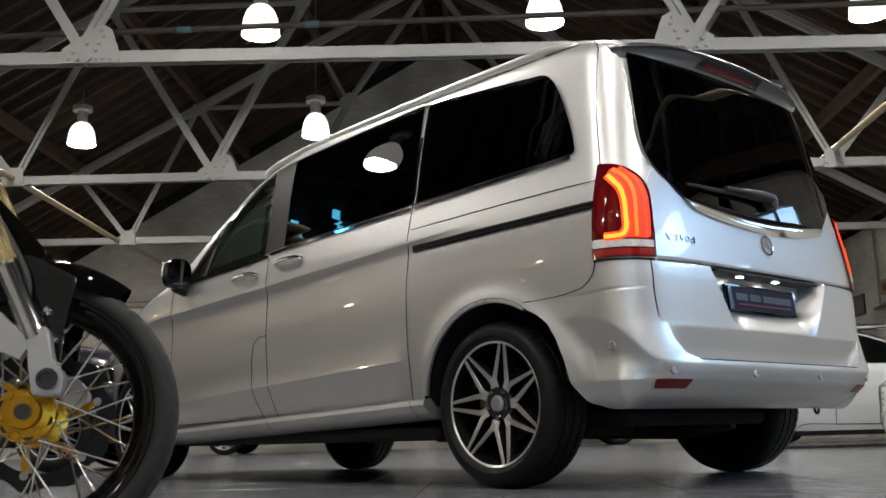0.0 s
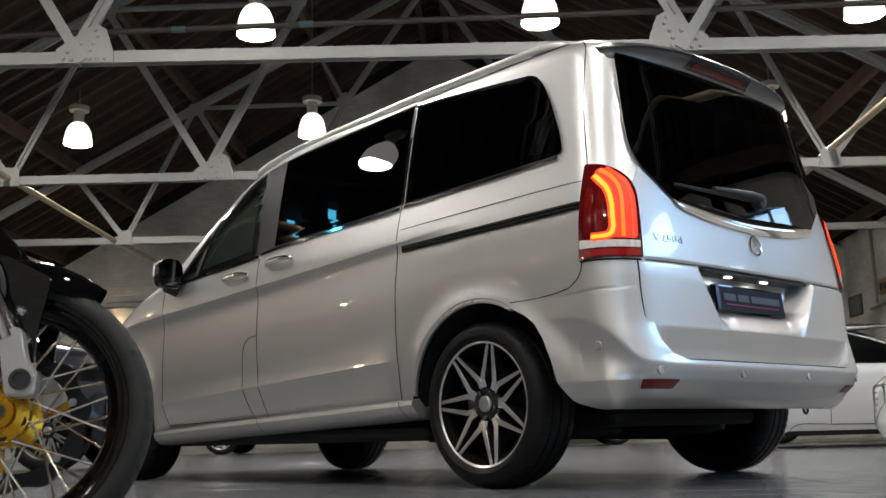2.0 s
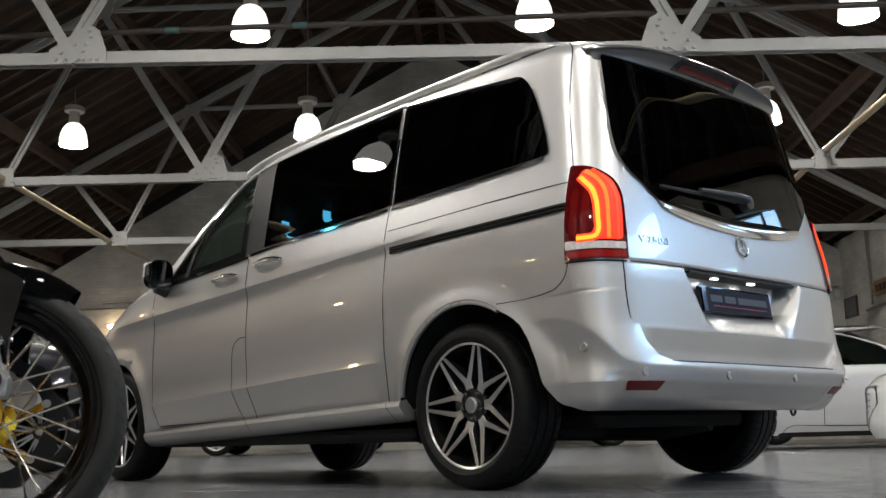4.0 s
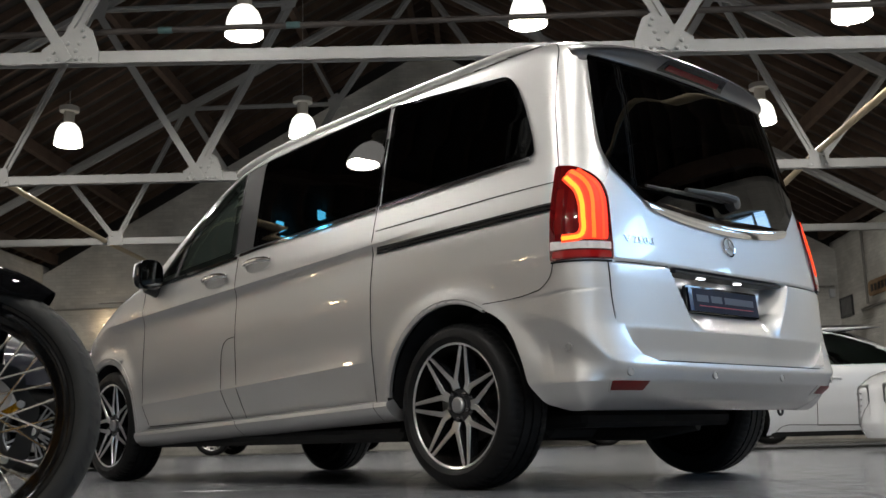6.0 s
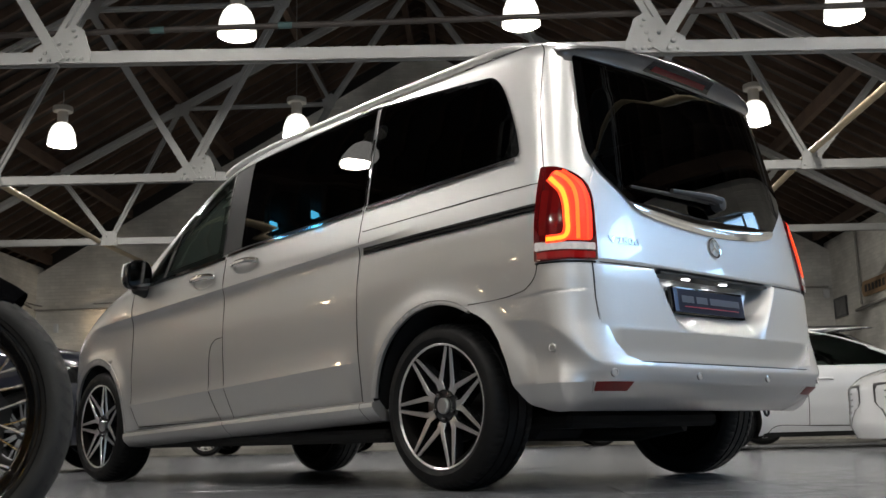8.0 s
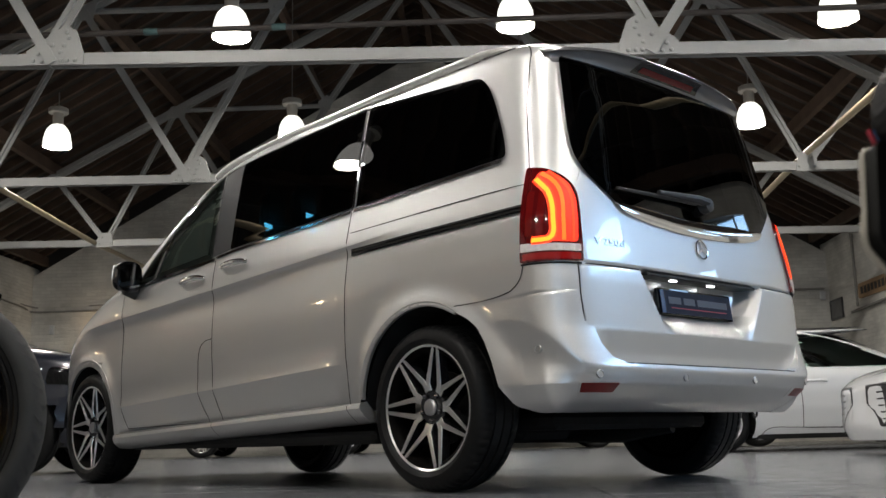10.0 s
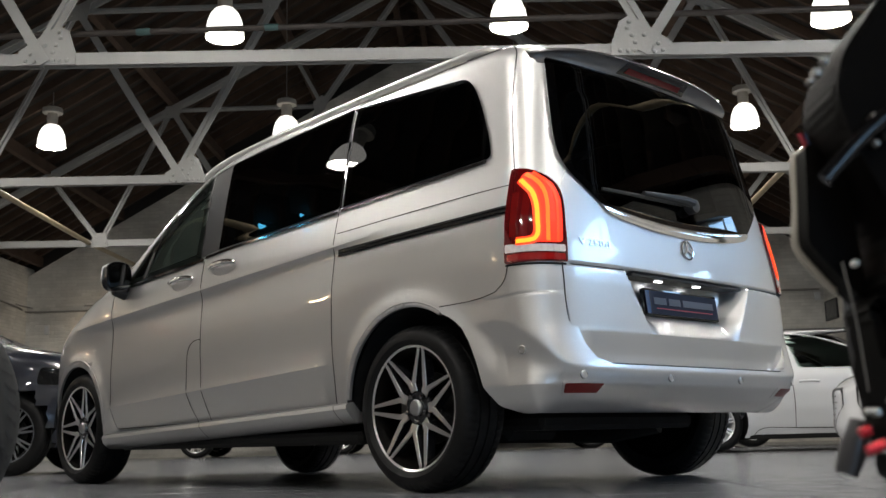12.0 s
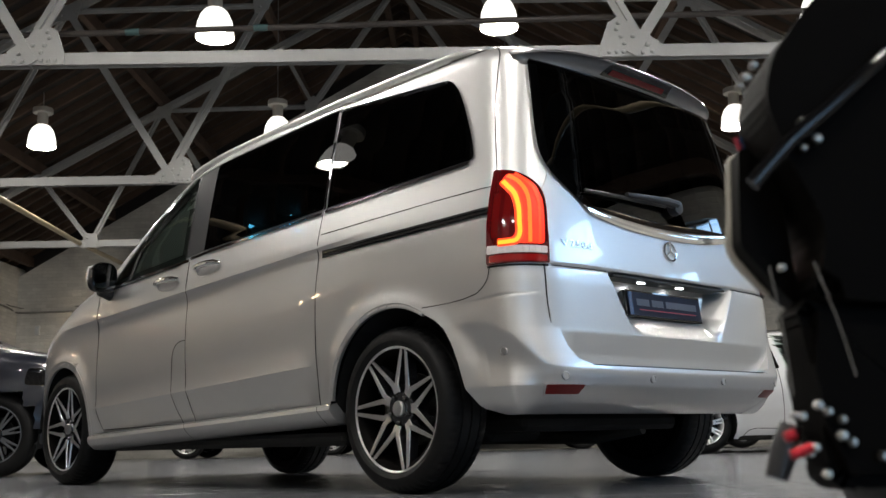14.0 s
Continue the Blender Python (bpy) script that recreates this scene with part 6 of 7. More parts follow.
# ---- motorbikes ----
def build_spoked_bike():
    cx, cy, R = -1.55, -3.03, 0.274
    bike = thing("motorbike", "black motorbike with gold hub and wire-spoked front wheel", "motorbike", pose(cx, cy, 0, -5, 0, 10))
    wheel = new("front_wheel")
    wheel.parent = bike
    wheel.location = (0, 0, R)
    up = pose(0, 0, 0, 90)
    bm = bmesh.new()
    prof = [(0.226, 0.034), (0.232, 0.042), (0.240, 0.0485), (0.249, 0.0495), (0.258, 0.046), (0.265, 0.039), (0.2705, 0.025), (0.2735, 0.010), (0.274, 0.0)]
    prof = prof + [(r, -z) for r, z in prof[-2::-1]]
    lathe(bm, prof, 120, up, caps=False)
    part("tyre", bm, DUSTY_RUBBER, wheel, "worn dusty black road tyre")
    for k in range(54):
        a = 2 * math.pi * k / 54
        for sg in (-1, 1):
            bm = bmesh.new()
            b = a + (0.5 if sg > 0 else 0) * 2 * math.pi / 54
            pts = []
            for t in range(5):
                q = t / 4
                zz, rr = 0.014 + 0.027 * q, float(np.interp(0.014 + 0.027 * q, (0.010, 0.025, 0.039, 0.047), (0.2735, 0.2705, 0.265, 0.257))) + 0.0005
                ang = b + 0.055 * q * q + 0.02 * q
                pts.append(Vector((rr * math.cos(ang), -sg * zz, rr * math.sin(ang))))
            for p, q in zip(pts, pts[1:]):
                d = (q - p).normalized()
                n = Vector((p.x, 0, p.z)).normalized()
                w = d.cross(n).normalized() * 0.0048
                bm.faces.new([bm.verts.new(v) for v in (p - w, p + w, q + w, q - w)])
            part("tread_groove", bm, SEAM, wheel)
    bm = bmesh.new()
    lathe(bm, [(0.231, 0.038), (0.236, 0.0425), (0.233, 0.0455), (0.226, 0.0455), (0.222, 0.042), (0.214, 0.040), (0.210, 0.034), (0.200, 0.028), (0.190, 0.014), (0.187, 0.0), (0.190, -0.014), (0.200, -0.028), (0.210, -0.034), (0.214, -0.040), (0.222, -0.042), (0.226, -0.0455), (0.233, -0.0455), (0.236, -0.0425), (0.231, -0.038), (0.212, -0.02), (0.204, 0.0), (0.212, 0.02)], 96, up, close=True)
    part("rim", bm, mat("black_rim_enamel", (0.003, 0.003, 0.0032), 0.10, spec=0.35), wheel, "gloss black rim")
    bm = bmesh.new()
    lathe(bm, [(0.0, 0.075), (0.030, 0.075), (0.032, 0.060), (0.055, 0.056), (0.057, 0.046), (0.036, 0.040), (0.032, 0.0), (0.036, -0.040), (0.057, -0.046), (0.055, -0.056), (0.03, -0.06), (0.0, -0.06)], 40, up)
    hub = part("hub", bm, GOLD, wheel, "gold anodised hub")
    bm = bmesh.new()
    lathe(bm, [(0.015, 0.074), (0.015, 0.082), (0.0, 0.082)], 20, up)
    part("axle", bm, BLACK_SATIN, hub)
    # black discs stand in for the shade inside the hub's holes
    for k in range(6):
        a = 2 * math.pi * k / 6 + 0.7
        bm = bmesh.new()
        lathe(bm, [(0.010, 0.0555), (0.010, 0.0575), (0.0, 0.0575)], 14, up @ pose(0.043 * math.cos(a), 0.043 * math.sin(a), 0))
        part("hub_hole_disc", bm, SEAM, hub)
    for k in range(6):
        a = 2 * math.pi * k / 6 + 0.2
        bm = bmesh.new()
        lathe(bm, [(0.007, 0.055), (0.007, 0.061), (0.0, 0.0615)], 8, up @ pose(0.045 * math.cos(a), 0.045 * math.sin(a), 0))
        part("hub_bolt", bm, GOLD, hub)
    for k in range(36):
        sg = 1 if k % 2 else -1
        a = 2 * math.pi * k / 36
        cr = (0.75 if (k // 2) % 2 else -0.75)
        bm = bmesh.new()
        p = Vector((0.050 * math.cos(a + cr), -sg * 0.048, 0.050 * math.sin(a + cr)))
        q = Vector((0.192 * math.cos(a), -sg * 0.010, 0.192 * math.sin(a)))
        tube(bm, [p, p.lerp(q, 0.88), p.lerp(q, 0.89), q], [0.0024, 0.0024, 0.0036, 0.0036], 7)
        part("spoke", bm, SPOKE, wheel)
    # wavy brake disc on the far side
    bm = bmesh.new()
    o, i = [], []
    for k in range(120):
        a = 2 * math.pi * k / 120
        r = 0.138 + 0.006 * math.sin(10 * a)
        o.append((r * math.cos(a), r * math.sin(a)))
        i.append((0.105 * math.cos(a), 0.105 * math.sin(a)))
    for y in (0.064, 0.068):
        vo, vi = [bm.verts.new((a, y, b)) for a, b in o], [bm.verts.new((a, y, b)) for a, b in i]
        for k in range(120):
            bm.faces.new((vo[k], vo[(k + 1) % 120], vi[(k + 1) % 120], vi[k]))
    disc = part("brake_disc", bm, BRAKE_STEEL, wheel, "wavy steel brake disc")
    for k in range(6):
        a = 2 * math.pi * k / 6
        bm = bmesh.new()
        beam(bm, (0.05 * math.cos(a), 0.062, 0.05 * math.sin(a)), (0.108 * math.cos(a + 0.3), 0.064, 0.108 * math.sin(a + 0.3)), 0.014, 0.006)
        part("disc_carrier", bm, GOLD, disc)
        bm = bmesh.new()
        lathe(bm, [(0.008, 0.058), (0.008, 0.072), (0.004, 0.074), (0.0, 0.074)], 12, pose(0.112 * math.cos(a + 0.3), 0, 0.112 * math.sin(a + 0.3)) @ pose(0, 0, 0, -90))
        part("disc_rivet", bm, CAST, disc)
    # fork legs: casting, polished stanchion, gold outer tube
    rake = Vector((-0.42, 0, 0.907)).normalized()
    for sg, y in ((-1, -0.115), (1, 0.115)):
        leg = new("fork_leg")
        leg.parent = bike
        foot = Vector((0.035, y, R + 0.015))
        bm = bmesh.new()
        prism(bm, rounded([(0.026, R + 0.022), (0.078, R + 0.020), (0.082, R + 0.062), (0.062, R + 0.080), (0.048, R + 0.150), (0.008, R + 0.150), (0.018, R + 0.08)], 0.010, 3), y - 0.019, y + 0.019)
        bmesh.ops.bevel(bm, geom=bm.edges[:], offset=0.004, segments=2, affect="EDGES")
        part("fork_casting", bm, CAST, leg, "pale cast aluminium fork foot")
        bm = bmesh.new()
        c = (0.054, y - 0.0215 if sg < 0 else y + 0.0215, R + 0.051)
        lathe(bm, [(0.018, 0.0), (0.020, 0.004), (0.0135, 0.004), (0.0125, -0.012), (0.0, -0.012)], 20, Matrix.Translation(c) @ pose(0, 0, 0, 90 if sg < 0 else -90))
        part("axle_end", bm, BLACK_SATIN, leg)
        bm = bmesh.new()
        prism(bm, [(-0.09, R + 0.13), (0.0, R + 0.09), (0.02, R + 0.12), (-0.04, R + 0.18), (-0.10, R + 0.19)], y - 0.014, y + 0.014)
        part("caliper_bracket", bm, CAST, leg)
        b0 = Vector((0.024, y, R + 0.13))
        bm = bmesh.new()
        tube(bm, [b0, b0 + rake * 0.17], 0.0215, 20)
        part("stanchion", bm, CHROME, leg, "polished chrome stanchion")
        bm = bmesh.new()
        tube(bm, [b0 + rake * 0.155, b0 + rake * 0.165], 0.030, 20)
        tube(bm, [b0 + rake * 0.165, b0 + rake * 0.50], 0.0275, 20)
        part("outer_tube", bm, GOLD_FORK, leg, "gold fork tube")
    # mudguard
    bm = bmesh.new()
    rows = []
    for k in range(41):
        a = radians(55 + 120 * k / 40)
        t = min(1, k / 7)
        half = 0.030 + 0.047 * math.sin(min(1, t) * math.pi / 2)
        r0 = 0.285 + 0.03 * (k / 40)
        ring = []
        for j in range(11):
            u = -1 + 2 * j / 10
            drop = 0.050 * abs(u) ** 3 * (0.4 + 0.6 * t)
            ring.append(bm.verts.new(((r0 + 0.018 * (1 - u * u) - drop) * math.cos(a), half * u, R + (r0 + 0.018 * (1 - u * u) - drop) * math.sin(a))))
        rows.append(ring)
    for a, b in zip(rows, rows[1:]):
        for j in range(10):
            bm.faces.new((a[j], a[j + 1], b[j + 1], b[j]))
    bmesh.ops.solidify(bm, geom=bm.faces[:], thickness=0.003)
    guard = part("mudguard", bm, BLACK_GLOSS, bike, "gloss black front mudguard")
    for sg in (-1, 1):
        bm = bmesh.new()
        prism(bm, rounded([(0.085, R + 0.255), (0.0, R + 0.30), (-0.06, R + 0.30), (-0.01, R + 0.22), (0.030, R + 0.17), (0.038, R + 0.09), (0.060, R + 0.085), (0.066, R + 0.16)], 0.012, 3), sg * 0.076 - 0.004, sg * 0.076 + 0.004)
        part("mudguard_stay", bm, BLACK_GLOSS, guard)
        for px, pz in ((0.033, 0.190), (0.046, 0.135)):
            bm = bmesh.new()
            lathe(bm, [(0.010, 0.0), (0.010, 0.006), (0.005, 0.009), (0.0, 0.008)], 12, pose(px, sg * 0.081, R + pz, 90 if sg < 0 else -90))
            part("stay_bolt", bm, CHROME, guard)
    # shroud between the legs, above the mudguard
    for sg in (-1, 1):
        bm = bmesh.new()
        prism(bm, rounded([(0.03, R + 0.30), (-0.02, R + 0.36), (-0.085, R + 0.43), (-0.15, R + 0.46), (-0.15, R + 0.30), (-0.06, R + 0.27)], 0.02, 3), sg * 0.068 - 0.004, sg * 0.068 + 0.004)
        part("fork_shroud", bm, BLACK_MATT, guard)
    bm = bmesh.new()
    tube(bm, curve_pts([(0.0, -0.09, R + 0.14), (-0.012, -0.092, R + 0.18), (0.0, -0.094, R + 0.22), (-0.01, -0.094, R + 0.27), (-0.06, -0.09, R + 0.36), (-0.15, -0.06, R + 0.5)], 5), 0.006, 8)
    part("brake_hose", bm, BLACK_TRIM, bike)
    # the rest of the machine, behind the fork
    bm = bmesh.new()
    box(bm, -0.36, -0.16, -0.14, 0.14, 0.80, 0.84, 0.015)
    part("fork_yoke", bm, BLACK_SATIN, bike)
    bm = bmesh.new()
    tube(bm, [(-0.20, 0, 0.82), (-0.55, 0, 0.75), (-0.95, 0, 0.62), (-1.35, 0, 0.30)], 0.04, 12)
    tube(bm, [(-0.24, 0, 0.80), (-0.35, 0, 0.45), (-0.60, 0, 0.25), (-0.95, 0, 0.30)], 0.03, 12)
    part("frame", bm, BLACK_SATIN, bike)
    bm = bmesh.new()
    box(bm, -0.80, -0.42, -0.16, 0.16, 0.24, 0.62, 0.05, 2)
    part("engine", bm, BLACK_TRIM, bike)
    bm = bmesh.new()
    box(bm, -0.78, -0.28, -0.15, 0.15, 0.78, 0.98, 0.07, 3)
    part("tank", bm, BLACK_GLOSS, bike)
    bm = bmesh.new()
    box(bm, -1.40, -0.78, -0.13, 0.13, 0.78, 0.86, 0.03, 2)
    part("seat", bm, BLACK_TRIM, bike)
    bm = bmesh.new()
    lathe(bm, [(0.21, 0.05), (0.27, 0.07), (0.295, 0.03), (0.30, 0), (0.295, -0.03), (0.27, -0.07), (0.21, -0.05)], 48, pose(-1.38, 0, 0.30, 90), close=True)
    part("rear_tyre", bm, RUBBER, bike)
    bm = bmesh.new()
    lathe(bm, [(0.215, 0.04), (0.04, 0.05), (0.0, 0.05), (0.0, -0.05), (0.04, -0.05), (0.215, -0.04)], 32, pose(-1.38, 0, 0.30, 90))
    part("rear_wheel", bm, BLACK_GLOSS, bike)
    return bike


def build_dark_bike():
    """The tail of a second machine, close to the lens."""
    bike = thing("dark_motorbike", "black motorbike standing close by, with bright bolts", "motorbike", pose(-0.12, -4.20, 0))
    bm = bmesh.new()
    outline_up = [(0.015, 0.300), (0.028, 0.345), (0.016, 0.375), (0.004, 0.400), (-0.008, 0.440), (-0.002, 0.470), (0.024, 0.505), (0.050, 0.535), (0.14, 0.62), (0.34, 0.66), (0.42, 0.50), (0.36, 0.33), (0.15, 0.285)]
    prism(bm, rounded(outline_up, 0.02, 4), -0.08, 0.0)
    bmesh.ops.bevel(bm, geom=bm.edges[:], offset=0.012, segments=3, affect="EDGES")
    part("tail_fairing", bm, BLACK_MATT, bike, "matt black tail fairing")
    bm = bmesh.new()
    prism(bm, rounded([(0.006, 0.300), (0.10, 0.300), (0.12, 0.235), (0.14, 0.175), (0.02, 0.170), (0.016, 0.235)], 0.015, 3), -0.07, -0.002)
    bmesh.ops.bevel(bm, geom=bm.edges[:], offset=0.01, segments=2, affect="EDGES")
    part("swing_arm", bm, BLACK_MATT, bike)
    bm = bmesh.new()
    tube(bm, [(0.08, -0.004, 0.33), (0.10, -0.006, 0.28), (0.115, -0.004, 0.245)], 0.0035, 8)
    part("cable", bm, BLACK_SATIN, bike)
    bm = bmesh.new()
    tube(bm, curve_pts([(-0.0233, -0.086, 0.3779), (0.0059, -0.088, 0.408), (0.0396, -0.088, 0.4355), (0.077, -0.086, 0.4686)], 5), 0.006, 12)
    part("frame_tube", bm, BLACK_GLOSS, bike, "gloss black frame tube")
    # thin pale tubes stand in for highlights along the fairing
    for line in ([(0.0137, -0.086, 0.3223), (0.0247, -0.087, 0.2854), (0.0347, -0.086, 0.2451)], [(-0.0161, -0.084, 0.3205), (-0.0109, -0.085, 0.2788), (-0.0073, -0.084, 0.2336)]):
        bm = bmesh.new()
        tube(bm, curve_pts(line, 4), 0.0004, 6)
        part("edge_highlight", bm, CABLE, bike, "thin pale line standing for a highlight")
    plate = new("plate_holder")
    plate.parent = bike
    bm = bmesh.new()
    prism(bm, rounded([(-0.016, 0.418), (-0.010, 0.420), (0.012, 0.395), (0.020, 0.30), (0.012, 0.305), (-0.004, 0.325), (-0.020, 0.345)], 0.006, 3), -0.03, 0.0)
    part("plate_panel", bm, BLACK_MATT, plate)
    bm = bmesh.new()
    tube(bm, curve_pts([(0.004, -0.002, 0.416), (-0.013, -0.003, 0.418), (-0.0165, -0.003, 0.405), (-0.018, -0.003, 0.375), (-0.020, -0.003, 0.346), (-0.006, -0.003, 0.325), (0.006, -0.003, 0.312)], 5), 0.0035, 8)
    part("panel_edge", bm, mat("pale_edging", (0.42, 0.39, 0.33), 0.5), plate, "pale edging along the panel")
    for k, (x0, z0, x1, z1) in enumerate(((-0.008, 0.434, 0.001, 0.410), (0.004, 0.408, 0.024, 0.424))):
        for j, mt in enumerate((PRINT_RED, BLUE_PLATE)):
            bm = bmesh.new()
            d = Vector((0.0022 * (1 if j else -1), 0, 0.001))
            tube(bm, [Vector((x0, -0.003, z0)) + d, Vector(((x0 + x1) / 2, -0.005, (z0 + z1) / 2 - 0.002)) + d, Vector((x1, -0.003, z1)) + d], 0.0022, 8)
            part("coloured_lead", bm, mt, bike)
    # bolts set along the camera's sight lines, to fit its view
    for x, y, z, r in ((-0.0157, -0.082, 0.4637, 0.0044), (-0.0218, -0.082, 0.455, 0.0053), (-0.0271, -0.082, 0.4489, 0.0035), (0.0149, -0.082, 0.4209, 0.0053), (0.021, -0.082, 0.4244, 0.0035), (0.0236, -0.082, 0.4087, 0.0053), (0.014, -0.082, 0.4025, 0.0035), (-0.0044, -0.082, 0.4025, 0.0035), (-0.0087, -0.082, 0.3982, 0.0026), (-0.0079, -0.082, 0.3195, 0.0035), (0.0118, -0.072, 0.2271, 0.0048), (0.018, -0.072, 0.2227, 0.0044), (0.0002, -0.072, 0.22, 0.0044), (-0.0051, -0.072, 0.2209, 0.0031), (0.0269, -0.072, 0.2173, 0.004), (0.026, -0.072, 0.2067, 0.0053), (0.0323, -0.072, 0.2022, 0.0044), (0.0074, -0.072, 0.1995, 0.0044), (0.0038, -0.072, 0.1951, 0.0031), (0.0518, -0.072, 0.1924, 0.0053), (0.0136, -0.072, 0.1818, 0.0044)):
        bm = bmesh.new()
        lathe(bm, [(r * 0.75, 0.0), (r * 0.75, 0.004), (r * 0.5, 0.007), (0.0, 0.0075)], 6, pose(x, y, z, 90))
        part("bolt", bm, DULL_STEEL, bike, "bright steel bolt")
    for x, z, w in ((-0.0100, 0.2075, 0.0038), (-0.0035, 0.1972, 0.0075)):
        bm = bmesh.new()
        lathe(bm, [(0.0036, -w), (0.004, 0.0), (0.0036, w)], 14, pose(x, -0.078, z, 0, 70, 0))
        part("adjuster", bm, mat("red_anodised", (0.42, 0.012, 0.02), 0.3, 0.6), bike, "red anodised adjuster")
    bm = bmesh.new()
    lathe(bm, [(0.008, -0.02), (0.010, 0.0), (0.008, 0.02)], 16, pose(0.002, -0.02, 0.196, 0, 20, 0))
    part("adjuster_body", bm, BLACK_SATIN, bike)
    bm = bmesh.new()
    lathe(bm, [(0.20, 0.07), (0.27, 0.09), (0.295, 0.045), (0.30, 0), (0.295, -0.045), (0.27, -0.09), (0.20, -0.07)], 48, pose(0.35, 0.08, 0.30, 90), close=True)
    part("rear_tyre", bm, RUBBER, bike)
    bm = bmesh.new()
    lathe(bm, [(0.21, 0.05), (0.04, 0.06), (0.0, 0.06), (0.0, -0.06), (0.04, -0.06), (0.21, -0.05)], 32, pose(0.35, 0.08, 0.30, 90))
    part("rear_wheel", bm, BLACK_GLOSS, bike)
    return bike


build_spoked_bike()
build_dark_bike()

# ---- things on the walls ----
bm = bmesh.new()
tube(bm, curve_pts([(XL + 0.03, YF - 3, 3.36), (XL + 0.03, YF - 0.6, 3.26), (XL + 0.1, YF - 0.03, 3.20), (-8.6, YF - 0.03, 3.20), (-6.0, YF - 0.03, 3.16), (XC, YF - 0.03, 3.15), (XR - 0.1, YF - 0.03, 3.2)], 6), 0.022, 8)
tagged(link_mesh("wall_cable", bm, CABLE), "grey cable run clipped along the far wall", "cable", kind="structure")
bm = bmesh.new()
tube(bm, curve_pts([(XL + 0.03, YF - 3, 3.46), (XL + 0.1, YF - 0.03, 3.30), (-8.6, YF - 0.03, 3.32), (-6.5, YF - 0.03, 3.30)], 6), 0.014, 8)
tagged(link_mesh("wall_cable", bm, CABLE), "thin cable along the far wall", "cable", kind="structure")
t = thing("light_switch", "small white switch box on the painted wall", "switch", pose(-9.72, YF - 0.03, 2.80))
bm = bmesh.new()
box(bm, -0.05, 0.05, -0.03, 0.03, -0.1, 0.1, 0.01, 2)
part("switch_box", bm, WINDOW_FRAME, t)
bm = bmesh.new()
box(bm, -0.02, 0.02, -0.04, -0.03, -0.02, 0.03, 0.003)
part("rocker", bm, WINDOW_FRAME, t)
t = thing("socket_box", "small grey junction box by the wall corner", "junction box", pose(7.0, YF - 0.03, 3.05))
bm = bmesh.new()
box(bm, -0.06, 0.06, -0.04, 0.03, -0.09, 0.09, 0.01, 2)
part("box_body", bm, WINDOW_FRAME, t)
t = thing("wall_picture", "small dark-framed picture on the whitewashed wall", "picture", pose(XR - 0.02, 16.85, 2.70))
bm = bmesh.new()
for a, b, c, d in ((-0.36, 0.36, 0.17, 0.21), (-0.36, 0.36, -0.21, -0.17), (-0.36, -0.32, -0.17, 0.17), (0.32, 0.36, -0.17, 0.17)):
    box(bm, -0.02, 0.02, a, b, c, d)
part("picture_frame", bm, BLACK_SATIN, t, smooth=False)
bm = bmesh.new()
box(bm, -0.006, 0.012, -0.32, 0.32, -0.17, 0.17)
part("picture_face", bm, mat("dull_print", (0.10, 0.10, 0.10), 0.3, var=0.7, scale=6), t, smooth=False)
t = thing("wall_sign", "long tan sign board with dark illegible writing", "sign", pose(XR - 0.03, 14.4, 2.88))
bm = bmesh.new()
prism(bm, rounded([(-1.1, -0.15), (1.1, -0.15), (1.1, 0.15), (-1.1, 0.15)], 0.10, 5), -0.015, 0.015, pose(0, 0, 0, 0, 0, 90))
part("sign_board", bm, SIGN, t)
bm = bmesh.new()
for k in range(11):
    box(bm, -0.022, -0.0165, 0.95 - k * 0.18 - 0.12, 0.95 - k * 0.18, -0.07, 0.07)
part("sign_bar", bm, SIGN_DARK, t, smooth=False)
bm = bmesh.new()
tube(bm, [(XR - 0.05, 15.58, 4.2), (XR - 0.05, 15.58, 2.6)], 0.025, 10)
tagged(link_mesh("conduit", bm, CABLE), "upright grey conduit on the side wall", "conduit", kind="structure")
bm = bmesh.new()
tube(bm, [(XR - 0.05, 15.9, 2.52), (XR - 0.05, 12.0, 2.60)], 0.03, 10)
tagged(link_mesh("conduit", bm, CABLE), "level grey conduit on the side wall", "conduit", kind="structure")
WALL_GLOW = glow("wall_lamp_glow", (1.0, 0.72, 0.42), 40.0)
t = thing("wall_lamp", "small glowing warm wall lamp on a bracket", "wall lamp", pose(-8.66, YF - 0.02, 2.72), "wall lamps")
bm = bmesh.new()
lathe(bm, [(0.03, 0.0), (0.065, 0.05), (0.06, 0.08), (0.03, 0.09)], 24, pose(0, -0.18, 0.02))
part("lamp_shade", bm, WALL_GLOW, t, "glowing warm shade")
bm = bmesh.new()
box(bm, -0.04, 0.04, -0.16, 0.02, -0.02, 0.04, 0.01)
part("lamp_bracket", bm, BLACK_SATIN, t)

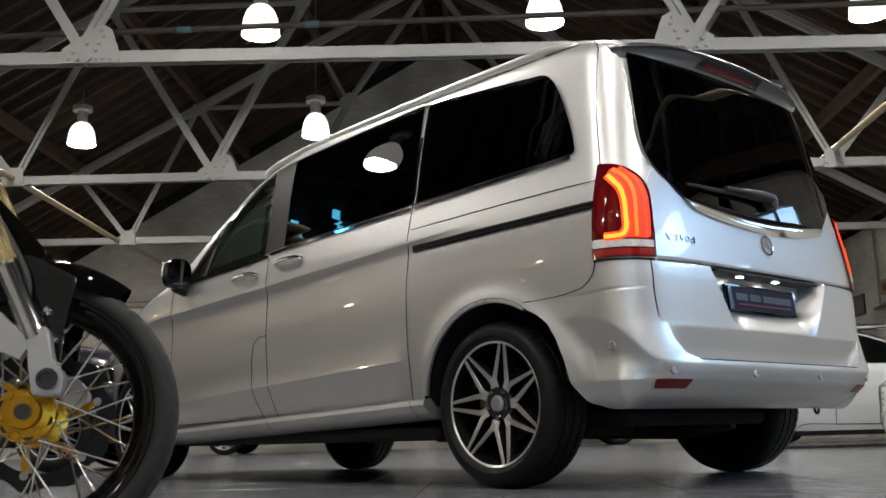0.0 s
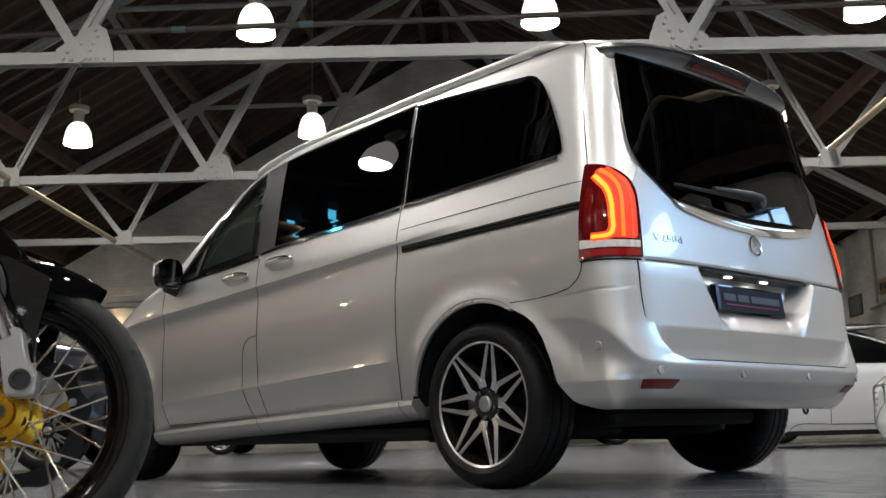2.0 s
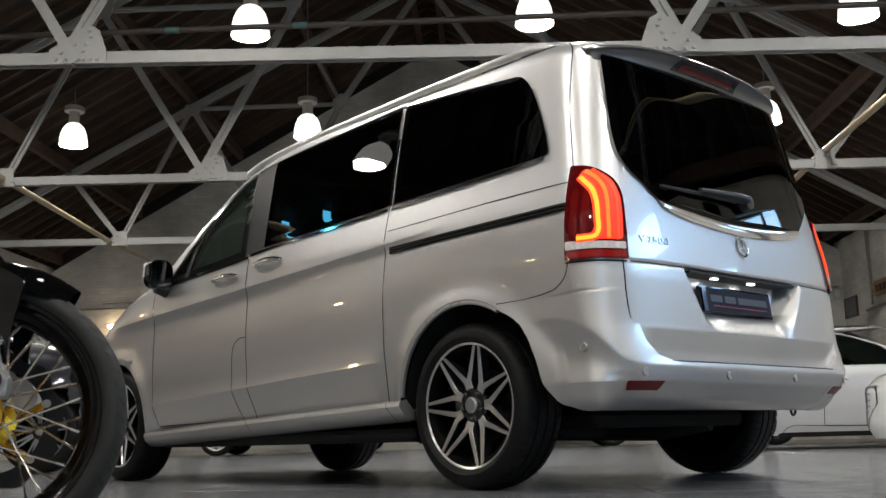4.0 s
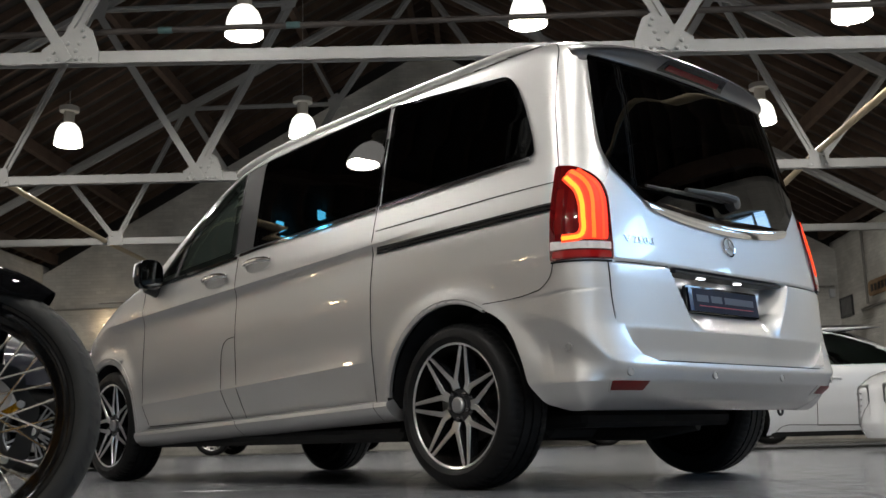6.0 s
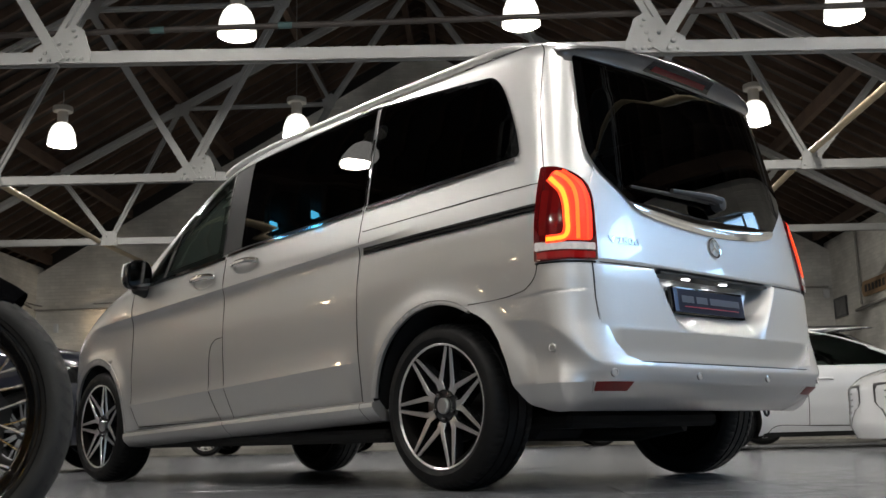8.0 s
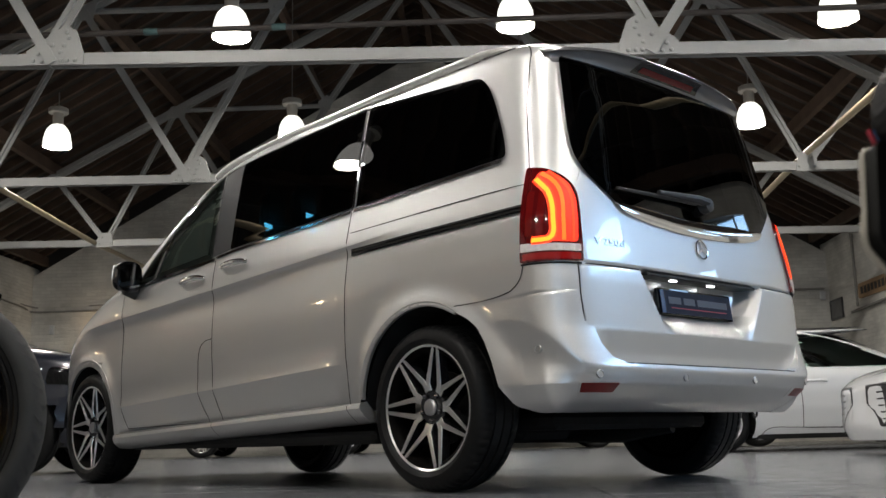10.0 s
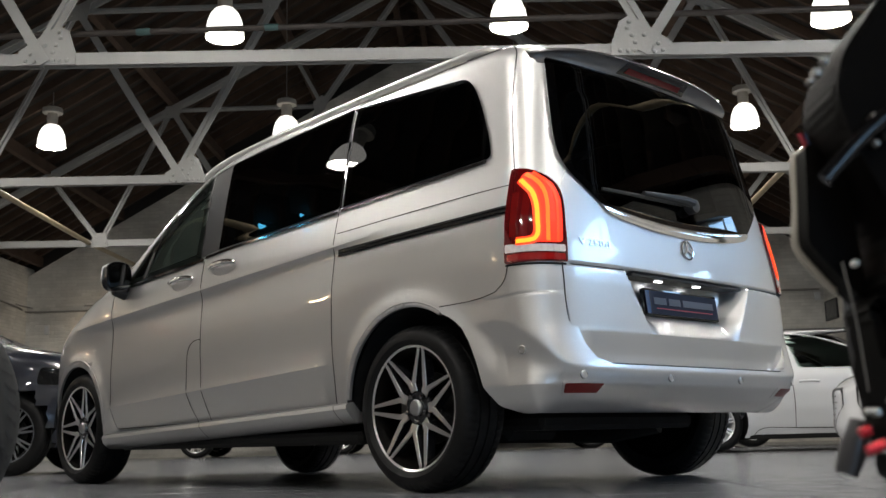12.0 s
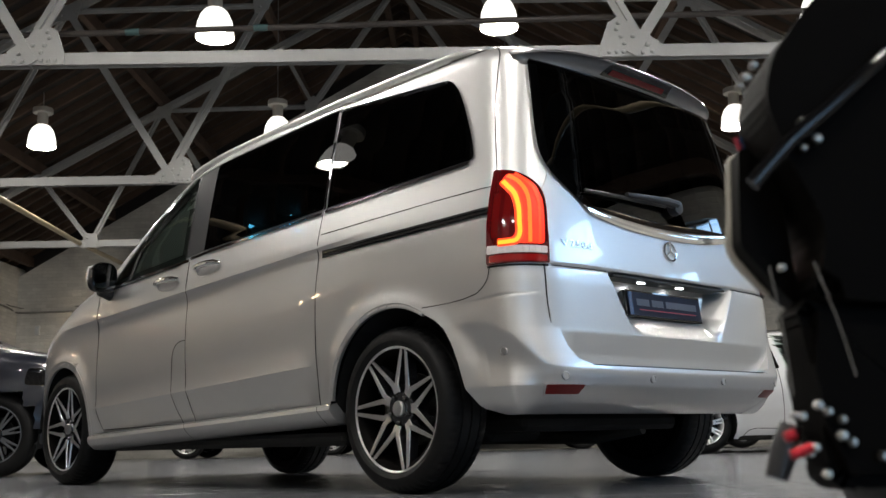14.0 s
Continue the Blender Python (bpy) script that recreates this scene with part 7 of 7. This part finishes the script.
# unseen copies on the west wall, added for warm dots on the van's flank
for wy in (-7.0, -4.2, -1.4, 1.4, 4.2, 7.0):
    copy_thing(t, pose(XL + 0.02, wy, 2.55, 0, 0, 90))


# ---- floor tiles ----
TILE, GAP = 0.33, 0.0015


def tile_mesh():
    bm = bmesh.new()
    h, b = TILE / 2 - GAP / 2, 0.004
    lo = [bm.verts.new((x * h, y * h, -0.012)) for x, y in ((-1, -1), (1, -1), (1, 1), (-1, 1))]
    mi = [bm.verts.new((x * h, y * h, -0.003)) for x, y in ((-1, -1), (1, -1), (1, 1), (-1, 1))]
    hi = [bm.verts.new((x * (h - b), y * (h - b), 0.0)) for x, y in ((-1, -1), (1, -1), (1, 1), (-1, 1))]
    for a, c in ((lo, mi), (mi, hi)):
        for i in range(4):
            bm.faces.new((a[i], a[(i + 1) % 4], c[(i + 1) % 4], c[i]))
    bm.faces.new(hi)
    me = bpy.data.meshes.new("tile")
    bm.to_mesh(me)
    bm.free()
    me.materials.append(FLOOR_TILE)
    return me


floor_ob = bpy.data.objects["floor"]
tm = tile_mesh()
NX, NY = int((XR - XL) / TILE), int((YF - YB) / TILE)
far_v, far_f = [], []
base_v = [tuple(v.co) for v in tm.vertices]
base_f = [tuple(p.vertices) for p in tm.polygons]
rng = random.Random(5)
for i in range(NX):
    for j in range(NY):
        x, y = XL + (i + 0.5) * TILE, YB + (j + 0.5) * TILE
        dz = rng.uniform(-0.0012, 0.0)
        if -3.6 < x < 2.3 and -3.1 < y < 2.4:
            ob = new("tile", tm)
            ob.parent = floor_ob
            ob.location = (x, y, dz)
            ob.rotation_euler = (rng.uniform(-0.0016, 0.0016), rng.uniform(-0.0016, 0.0016), 0)
        else:
            k = len(far_v)
            far_v += [(a + x, b + y, c + dz) for a, b, c in base_v]
            far_f += [tuple(q + k for q in f) for f in base_f]
me = bpy.data.meshes.new("far_tiles")
me.from_pydata(far_v, [], far_f)
me.materials.append(FLOOR_TILE)
ft = new("far_tiles", me)
ft.parent = floor_ob
tagged(ft, kind="stuff")
